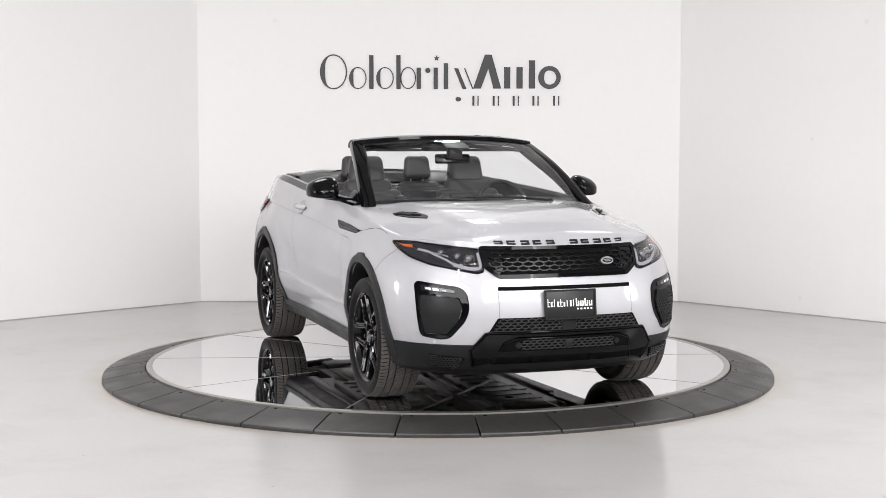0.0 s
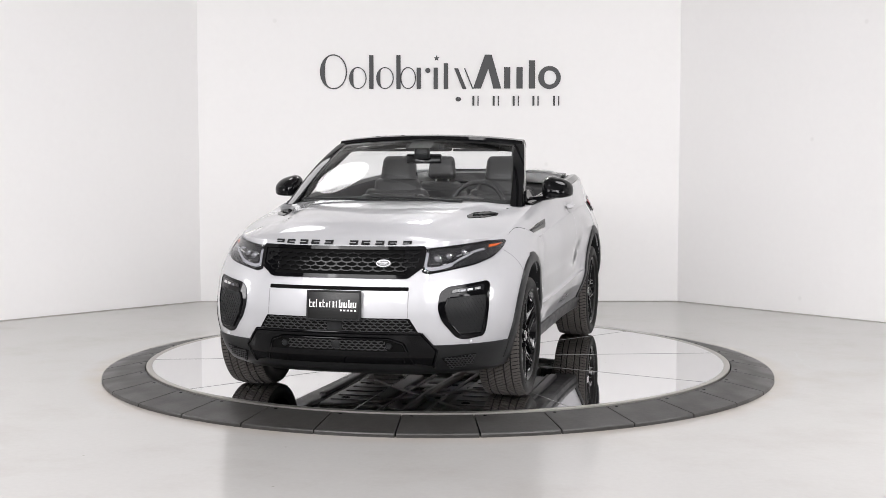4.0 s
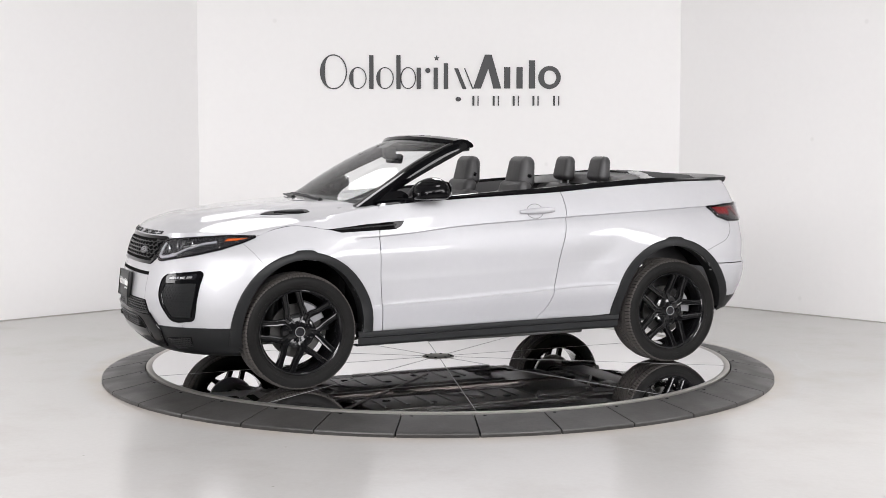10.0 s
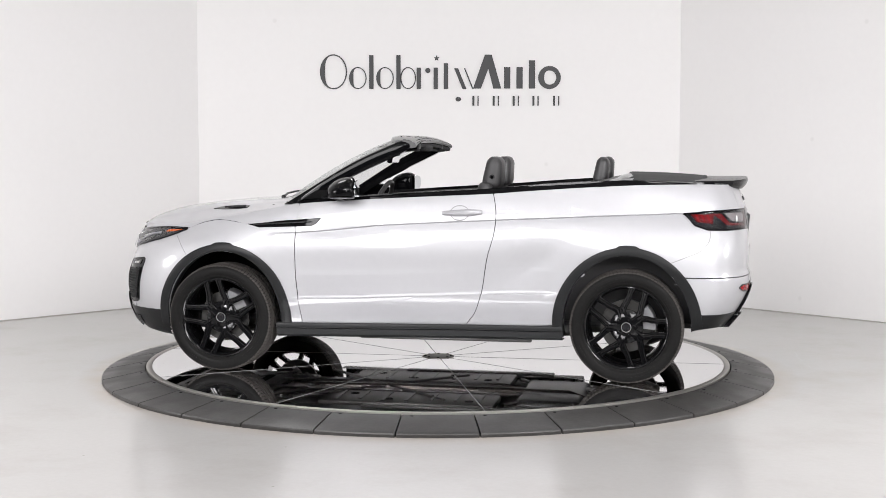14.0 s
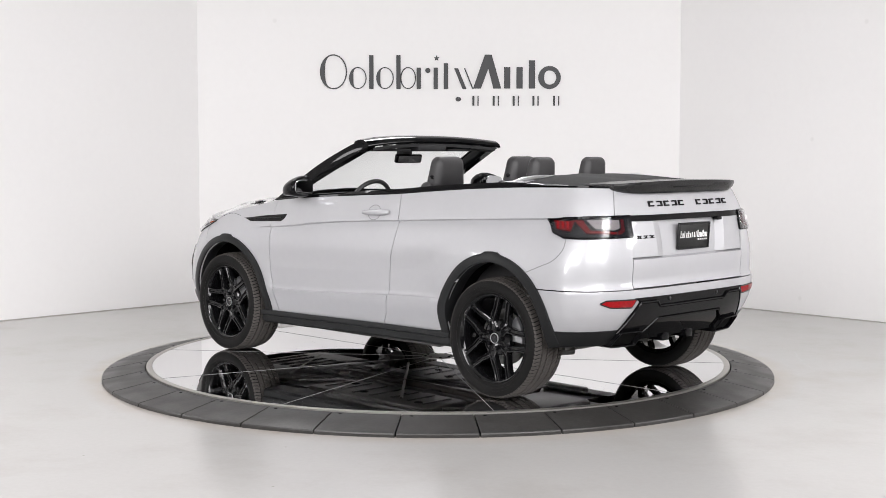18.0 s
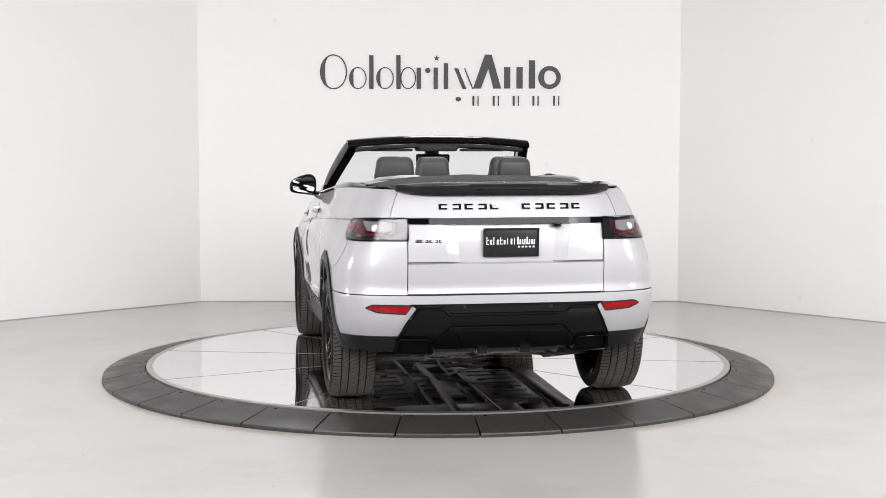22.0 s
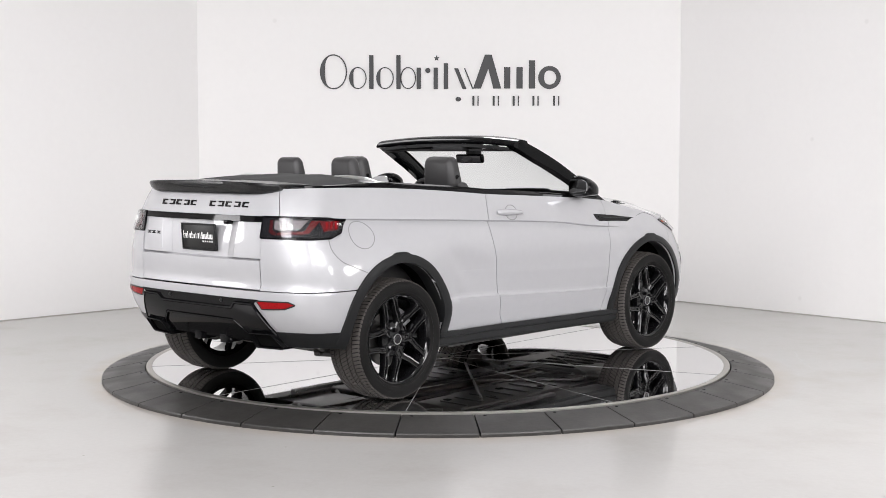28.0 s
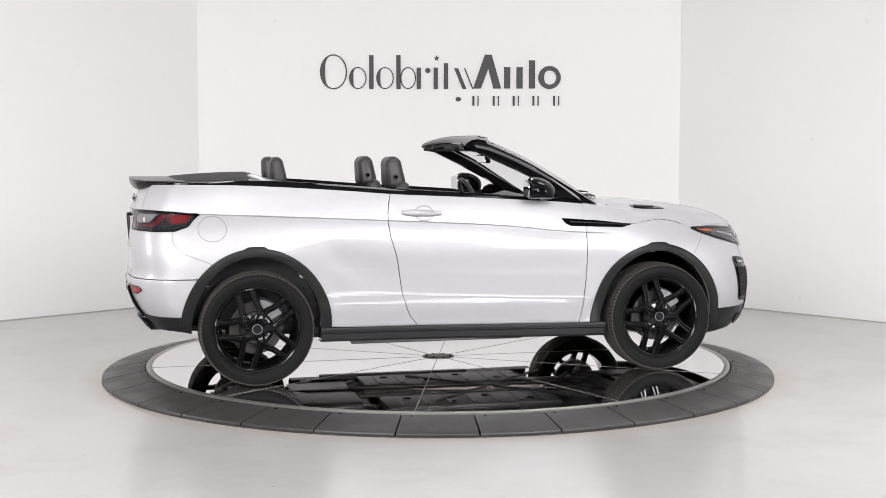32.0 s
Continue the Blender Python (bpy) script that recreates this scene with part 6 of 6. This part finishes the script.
def hood_vents():
    for sg in (1, -1):
        poly = rounded([(1.49, sg * 0.578), (1.44, sg * 0.556), (1.32, sg * 0.575), (1.205, sg * 0.64), (1.20, sg * 0.70), (1.26, sg * 0.702), (1.38, sg * 0.655)], 0.012)
        hv = part("hood_vent", plate_on(poly, on_hood, 0.004, 0.012, 0.03), GLOSS_BLACK, CAR, "gloss black hood louvre")
        for k in range(3):
            bm = bmesh.new()
            bar_on(bm, dense([(1.40 - 0.03 * k, sg * (0.588 + 0.022 * k)), (1.235, sg * (0.648 + 0.018 * k))], 0.03), on_hood, 0.009, 0.010, 0.01)
            part("louvre", bm, SATIN_BLACK, hv)


hood_vents()


# ---- car: cabin ----
def cushion(bm, x0, x1, y0, y1, z0, z1, r, m=None):
    vs = box(bm, x0, x1, y0, y1, z0, z1, r, 4, m)
    return vs


def cabin():
    # belt trim and inner door cards
    bm = bmesh.new()
    rows, inner = [], []
    for i in range(61):
        x = 0.80 - 2.66 * i / 60
        z = SHOULDER(x)
        y = half_width(x, z)
        lift = (0.020 + 0.016 * min(1, max(0, (0.6 - x) / 1.2))) * (1 - 0.75 * min(1, max(0, (-1.3 - x) / 0.5)))
        rows.append([Vector((x, y - 0.010, z - 0.004)), Vector((x, y - 0.014, z + 0.012)), Vector((x, y - 0.035, z + lift)), Vector((x, y - 0.065, z + lift)), Vector((x, y - 0.085, z + lift - 0.02))])
        inner.append([Vector((x, y - 0.083, z + lift - 0.018)), Vector((x, y - 0.105, z - 0.10)), Vector((x, y - 0.10, z - 0.30)), Vector((x, y - 0.12, 0.36))])
    grid_faces(bm, rows)
    pair("belt_moulding", bm, GLOSS_BLACK, CAR, "gloss black belt line moulding")
    bm = bmesh.new()
    grid_faces(bm, inner)
    pair("door_lining", bm, LEATHER, CAR, "black leather door lining")
    # floor and bulkheads
    bm = bmesh.new()
    box(bm, -1.75, 1.3, -0.74, 0.74, 0.34, 0.37)
    part("cabin_floor", bm, FABRIC, CAR)
    bm = bmesh.new()
    box(bm, 0.98, 1.02, -0.72, 0.72, 0.36, 1.10)
    part("bulkhead", bm, DARK, CAR)
    # dashboard
    bm = bmesh.new()
    rows = []
    for j in range(25):
        s = -1 + j / 12
        y = 0.735 * s
        c = 0.012 + 0.02 * (1 - s * s)
        hump = 0.052 * math.exp(-((y - 0.37) / 0.18) ** 2)
        rows.append([Vector((1.0, y, 1.085 + c)), Vector((0.80, y, 1.095 + c)), Vector((0.62, y, 1.085 + c + hump)), Vector((0.52, y, 1.06 + c + hump)), Vector((0.49, y, 1.0 + c)), Vector((0.51, y, 0.88)), Vector((0.56, y, 0.70)), Vector((0.75, y, 0.55))])
    grid_faces(bm, rows)
    dash = part("dashboard", bm, LEATHER, CAR, "black leather dashboard")
    bm = bmesh.new()
    box(bm, 0.485, 0.50, -0.13, 0.13, 0.93, 1.04, 0.006)
    part("dash_screen", bm, GLOSS_BLACK, dash, "dark switched-off screen")
    bm = bmesh.new()
    box(bm, -0.15, 0.52, -0.12, 0.12, 0.37, 0.80, 0.03, 3)
    part("centre_console", bm, LEATHER, CAR)
    # steering wheel
    m = pose(0.37, 0.37, 1.078, 0, 0, 0) @ pose(0, 0, 0, 0, 66, 0)
    bm = bmesh.new()
    n, k = 40, 10
    ring = []
    for i in range(n):
        a = 2 * math.pi * i / n
        ring.append([bm.verts.new(m @ Vector(((0.182 + 0.016 * math.cos(b)) * math.cos(a), (0.182 + 0.016 * math.cos(b)) * math.sin(a), 0.016 * math.sin(b)))) for b in [2 * math.pi * j / k for j in range(k)]])
    for i in range(n):
        for j in range(k):
            bm.faces.new((ring[i][j], ring[i][(j + 1) % k], ring[(i + 1) % n][(j + 1) % k], ring[(i + 1) % n][j]))
    sw = part("steering_wheel", bm, LEATHER, CAR, "black leather steering wheel")
    bm = bmesh.new()
    box(bm, -0.07, 0.07, -0.085, 0.085, -0.035, 0.012, 0.02, 3, m)
    part("wheel_boss", bm, SATIN_BLACK, sw)
    for sy in (-1, 1):
        bm = bmesh.new()
        box(bm, -0.03, 0.03, sy * 0.07 - 0.01, sy * 0.07 + sy * 0.11, -0.01, 0.01, 0.004, 1, m) if sy > 0 else box(bm, -0.03, 0.03, -0.18, -0.06, -0.01, 0.01, 0.004, 1, m)
        part("wheel_spoke", bm, SATIN_BLACK, sw)
    # rear-view mirror
    bm = bmesh.new()
    m = pose(0.355, 0.0, 1.40, 0, -12, 0)
    box(bm, -0.012, 0.022, -0.124, 0.124, -0.032, 0.032, 0.012, 3, m)
    rv = part("rear_view_mirror", bm, GLOSS_BLACK, CAR, "frameless rear-view mirror")
    bm = bmesh.new()
    box(bm, -0.0145, -0.0125, -0.112, 0.112, -0.024, 0.024, 0.0008, 1, m)
    part("mirror_glass", bm, CHROME, rv)
    bm = bmesh.new()
    box(bm, 0.36, 0.44, -0.05, 0.05, 1.40, 1.485, 0.02, 2)
    part("mirror_mount", bm, SATIN_BLACK, rv)
    bm = bmesh.new()
    box(bm, 0.10, 0.34, -0.14, 0.14, 1.452, 1.500, 0.02, 3)
    part("overhead_console", bm, FABRIC, CAR, "black overhead console")
    for sy in (-1, 1):
        bm = bmesh.new()
        box(bm, 0.13, 0.27, sy * 0.33 - 0.15, sy * 0.33 + 0.15, 1.452, 1.470, 0.008, 2)
        part("sun_visor", bm, FABRIC, CAR, "folded black sun visor")
    # seats
    def seat(x, y, w, head_x, head_z0, head_z1, hw, rear):
        lean = 16
        m = pose(x, y, 0.58, 0, -lean, 0)
        bm = bmesh.new()
        cushion(bm, -0.07, 0.06, -w, w, 0.0, 0.62, 0.05, m)
        s = part("rear_seat" if rear else "front_seat", bm, LEATHER, CAR, "black leather rear seat" if rear else "black leather front seat with headrest")
        for sy in (-1, 1):
            bm = bmesh.new()
            cushion(bm, -0.05, 0.115, sy * (w - 0.03) - 0.045, sy * (w - 0.03) + 0.045, 0.05, 0.56, 0.04, m)
            part("side_bolster", bm, LEATHER, s)
        for k in range(3):
            bm = bmesh.new()
            cushion(bm, 0.03, 0.085, -w + 0.07, w - 0.07, 0.10 + 0.16 * k, 0.25 + 0.16 * k, 0.022, m)
            part("back_panel", bm, LEATHER, s)
        bm = bmesh.new()
        cushion(bm, -0.055, 0.05, -w * 0.74, w * 0.74, 0.50, 0.70 if not rear else 0.66, 0.05, m)
        part("seat_shoulder", bm, LEATHER, s)
        bm = bmesh.new()
        cushion(bm, 0.02, 0.50 if not rear else 0.40, -w, w, -0.16, -0.01, 0.05, pose(x - 0.02, y, 0.60))
        part("seat_cushion", bm, LEATHER, s)
        hc = (head_z0 + head_z1) / 2
        bm = bmesh.new()
        hh = (head_z1 - head_z0) / 2
        mm = pose(head_x, y, hc, 0, -8, 0)
        dx = 0.047 if rear else 0.060
        box(bm, -dx, dx, -hw, hw, -hh, hh, 0.044 if not rear else 0.038, 6, mm)
        for v in bm.verts:
            p = mm.inverted() @ v.co
            p.y *= 1 - 0.09 * p.z / hh - 0.04 * (p.x / 0.06) ** 2
            p.x *= 1 - 0.15 * abs(p.z / hh) ** 3 - 0.14 * p.z / hh
            v.co = mm @ p
        part("headrest", bm, LEATHER, s, "black leather headrest")
        for sy in (-0.05, 0.05):
            bm = bmesh.new()
            tube(bm, [(head_x - 0.0, y + sy, head_z0 - 0.08), (head_x, y + sy, head_z0 + 0.03)], 0.007, 8)
            part("headrest_post", bm, SATIN_METAL, s)
        if not rear:
            for sy in (-1, 1):
                bm = bmesh.new()
                revolve(bm, [(0.0, 0.005), (0.011, 0.005), (0.013, 0.002), (0.016, 0.006), (0.019, 0.0)], 18, m=pose(head_x, y + sy * (hw - 0.001), hc - 0.03, 0, 0, 0 if sy > 0 else 180))
                bmesh.ops.remove_doubles(bm, verts=bm.verts, dist=1e-5)
                part("headrest_button", bm, GLOSS_BLACK, s)
    for sy in (-1, 1):
        fwd = 0.045 if sy < 0 else 0.0
        seat(-0.20 + fwd, sy * 0.39, 0.24, -0.425 + fwd, 1.205, 1.418, 0.130, False)
        seat(-0.92, sy * 0.255, 0.24, -1.13, 1.235, 1.416, 0.105, True)
    bm = bmesh.new()
    cushion(bm, -1.22, -1.10, -0.68, 0.68, 0.6, 1.20, 0.04)
    part("rear_bulkhead", bm, LEATHER, CAR)
    # roll-hoop cover and rear deck
    bm = bmesh.new()
    rows = []
    for j in range(33):
        s = -1 + j / 16
        y = s * 0.70
        c = 1 - abs(s) ** 3
        rows.append([Vector((-1.02 - 0.12 * c, y, 1.205 + 0.01 * c)), Vector((-1.10 - 0.10 * c, y, 1.255 + 0.025 * c)), Vector((-1.20 - 0.10 * c, y, 1.268 + 0.030 * c)), Vector((-1.33 - 0.05 * c, y, 1.265 + 0.030 * c)), Vector((-1.36, y, 1.22))])
    grid_faces(bm, [r[2:] for r in rows])
    part("rear_deck", bm, DECK_SILVER, CAR, "satin silver panel behind the rear seats")
    bm = bmesh.new()
    grid_faces(bm, [r[:3] for r in rows])
    part("deck_facing", bm, LEATHER, CAR, "black facing below the deck panel")
    for sy in (-1, 1):
        bm = bmesh.new()
        tube(bm, [(-1.24, sy * 0.66, 1.262), (-1.29, sy * 0.60, 1.282), (-1.31, sy * 0.48, 1.294), (-1.315, sy * 0.36, 1.300)], [0.016, 0.034, 0.034, 0.016], 10, flat=0.5)
        part("deck_trim", bm, SATIN_METAL, CAR, "satin silver deck trim")
    # folded soft top cover
    bm = bmesh.new()
    rows = []
    for i in range(21):
        t = i / 20
        x = -1.26 - 0.56 * t
        row = []
        for j in range(37):
            s = -1 + j / 18
            w = 0.70 - 0.09 * t
            z = 1.250 + (0.062 - 0.026 * t * t) * (1 - abs(s) ** 2.6) ** 0.8 + 0.0025 * math.sin(s * 14) * (1 - s * s)
            row.append(Vector((x - 0.05 * (1 - s * s) * (1 - t), w * s, z)))
        rows.append(row)
    grid_faces(bm, rows)
    thicken(bm, 0.012)
    part("soft_top_cover", bm, FABRIC, CAR, "black fabric cover of the folded roof")
    # shelf that closes the rear flanks
    bm = bmesh.new()
    rows = []
    for i in range(31):
        x = -0.9 - 1.08 * i / 30
        y = half_width(x, SHOULDER(x))
        rows.append([Vector((x, -(y - 0.02), SHOULDER(x) + 0.004)), Vector((x, 0, SHOULDER(x) + 0.01)), Vector((x, y - 0.02, SHOULDER(x) + 0.004))][::1])
    grid_faces(bm, rows, keep=lambda i, j: i > 12)
    part("rear_shelf", bm, SATIN_BLACK, CAR)


cabin()


def underbody():
    bm = bmesh.new()
    box(bm, -1.45, 1.95, -0.52, 0.52, 0.27, 0.34)
    box(bm, -0.85, 0.85, -0.80, 0.80, 0.27, 0.34)
    part("underbody", bm, UNDER, CAR, "black underbody")
    for x0, x1, y0, y1, z in ((1.2, 1.95, -0.50, 0.50, 0.235), (-0.45, 0.75, 0.22, 0.62, 0.225), (-0.45, 0.75, -0.62, -0.22, 0.225), (-1.5, -1.42, -0.45, 0.45, 0.25), (-0.4, 0.7, -0.19, 0.19, 0.255), (-1.4, -0.5, -0.45, 0.45, 0.26)):
        bm = bmesh.new()
        box(bm, x0, x1, y0, y1, z, z + 0.045, 0.012, 2)
        t = part("undertray", bm, PAN, CAR, "grey ribbed undertray")
        for k in range(4):
            bm = bmesh.new()
            revolve(bm, [(0.0, -0.003), (0.03, -0.003), (0.03, 0.002)], 14, "z", m=pose(x0 + (x1 - x0) * (0.15 + 0.23 * k), (y0 + y1) / 2 + 0.08 * (-1) ** k, z))
            bmesh.ops.remove_doubles(bm, verts=bm.verts, dist=1e-5)
            part("drain_hole", bm, DARK, t)
    bm = bmesh.new()
    box(bm, -0.72, 0.42, 0.69, 0.745, 0.222, 0.268, 0.010, 2)
    pair("sill_rail", bm, UNDER, CAR, "black jacking rail under the sill")
    for a, b in (((1.15, -0.45, 0.24), (0.7, 0.25, 0.24)), ((1.15, 0.45, 0.24), (0.7, -0.25, 0.24)), ((-0.5, -0.5, 0.24), (-1.1, 0.3, 0.25)), ((-0.5, 0.5, 0.24), (-1.1, -0.3, 0.25))):
        bm = bmesh.new()
        tube(bm, [a, b], 0.014, 8)
        part("brace", bm, PAN, CAR)
    bm = bmesh.new()
    tube(bm, [(1.1, 0.0, 0.25), (0.2, 0.0, 0.24), (-0.9, 0.05, 0.24), (-1.1, 0.2, 0.27)], 0.035, 10)
    ex = part("exhaust_pipe", bm, PIPE, CAR, "brownish steel exhaust pipe")
    bm = bmesh.new()
    tube(bm, [(-1.72, -0.38, 0.40), (-1.74, -0.3, 0.40), (-1.74, 0.3, 0.40), (-1.72, 0.38, 0.40)], [0.04, 0.075, 0.075, 0.04], 14)
    part("silencer", bm, DARK, ex, "dark exhaust silencer")
    for sx in (1, -1):
        bm = bmesh.new()
        tube(bm, [(sx * AXLE, -0.72, WHEEL_Z - 0.06), (sx * AXLE, -0.3, 0.27), (sx * AXLE, 0.3, 0.27), (sx * AXLE, 0.72, WHEEL_Z - 0.06)], 0.028, 10)
        part("suspension_arm", bm, UNDER, CAR)
    # ribs, clips, covers and pipes that fill the floor
    rng = random.Random(12)
    for x0, x1, y0, y1 in ((-0.42, 0.72, 0.24, 0.60), (-0.42, 0.72, -0.60, -0.24)):
        for k in range(7):
            x = x0 + (x1 - x0) * (k + 0.5) / 7
            bm = bmesh.new()
            box(bm, x - 0.012, x + 0.012, y0 + 0.02, y1 - 0.02 - 0.1 * rng.random(), 0.217, 0.228, 0.004, 1)
            part("rib", bm, UNDER, CAR)
    for k in range(26):
        x, y = rng.uniform(-1.3, 1.8), rng.uniform(-0.45, 0.45)
        a, b = rng.uniform(0.03, 0.13), rng.uniform(0.02, 0.09)
        bm = bmesh.new()
        box(bm, -a, a, -b, b, 0.235, 0.30, 0.010, 2, pose(x, y, rng.uniform(-0.012, 0.012), 0, 0, rng.choice((0, 0, 90, 25, -25))))
        part("floor_bracket", bm, rng.choice((UNDER, PAN, PAN, SATIN_BLACK)), CAR)
    for y in (-0.70, 0.70):
        for k in range(14):
            x = -0.70 + 0.085 * k
            bm = bmesh.new()
            revolve(bm, [(0.0, -0.004), (0.012, -0.004), (0.014, 0.004)], 10, "z", m=pose(x, y, 0.268))
            bmesh.ops.remove_doubles(bm, verts=bm.verts, dist=1e-5)
            part("drain_hole", bm, DARK, CAR)
    for pts, r in ((((1.9, 0.2, 0.24), (1.2, 0.16, 0.225), (0.3, 0.14, 0.232), (-0.7, 0.16, 0.232), (-1.2, 0.3, 0.26)), 0.012), (((1.7, -0.22, 0.24), (0.9, -0.16, 0.228), (-0.5, -0.15, 0.232), (-1.3, -0.32, 0.25)), 0.009), (((0.8, 0.66, 0.25), (-0.8, 0.66, 0.25)), 0.01), (((0.8, -0.66, 0.25), (-0.8, -0.66, 0.25)), 0.01)):
        bm = bmesh.new()
        tube(bm, pts, r, 8)
        part("fluid_line", bm, PAN, CAR)
    for a, b in (((0.95, -0.55, 0.222), (-0.1, 0.5, 0.222)), ((0.95, 0.55, 0.222), (-0.1, -0.5, 0.222)), ((1.75, -0.3, 0.225), (1.2, 0.45, 0.225)), ((1.75, 0.3, 0.225), (1.2, -0.45, 0.225)), ((-1.5, -0.42, 0.24), (-0.95, 0.42, 0.24))):
        bm = bmesh.new()
        tube(bm, [a, b], 0.011, 8)
        part("brace", bm, PAN, CAR, "grey metal cross brace")
    for sx in (1, -1):
        bm = bmesh.new()
        box(bm, sx * AXLE - 0.10, sx * AXLE + 0.10, -0.46, 0.46, 0.228, 0.275, 0.018, 2)
        part("subframe", bm, UNDER, CAR, "black axle subframe")
        for sy in (-1, 1):
            bm = bmesh.new()
            tube(bm, [(sx * AXLE - 0.16, sy * 0.36, 0.25), (sx * AXLE - 0.02, sy * 0.66, 0.235)], [0.03, 0.018], 8)
            part("control_arm", bm, PAN, CAR)
            bm = bmesh.new()
            tube(bm, [(sx * AXLE + 0.10, sy * 0.58, 0.26), (sx * AXLE + 0.08, sy * 0.55, 0.52)], 0.045, 12)
            part("coil_spring", bm, SATIN_BLACK, CAR)
    bm = bmesh.new()
    box(bm, -1.02, -0.56, -0.42, 0.42, 0.222, 0.30, 0.04, 3)
    part("fuel_tank", bm, UNDER, CAR, "black plastic fuel tank")
    bm = bmesh.new()
    box(bm, 1.25, 1.92, -0.44, 0.44, 0.222, 0.25, 0.02, 2)
    sp = part("splash_shield", bm, PAN, CAR, "grey engine splash shield")
    for k in range(5):
        bm = bmesh.new()
        box(bm, 1.32 + 0.12 * k, 1.38 + 0.12 * k, -0.22, 0.22, 0.2185, 0.224, 0.002, 1)
        part("slot", bm, DARK, sp)


underbody()


# ---- motion ----
CAR_SHIFT = (-0.0343, -0.016)


def motions():
    rows, disc_rows = [], []
    for i in range(65):
        t = i * 0.5
        a = radians(heading(t))
        x, y = CAR_SHIFT
        rows.append((t, pose(x * math.cos(a) - y * math.sin(a), x * math.sin(a) + y * math.cos(a), DISC_Z, 0, 0, heading(t))))
        disc_rows.append((t, pose(0, 0, 0, 0, 0, heading(t))))
    walk(CAR, rows)
    walk(PLATFORM, disc_rows)


motions()
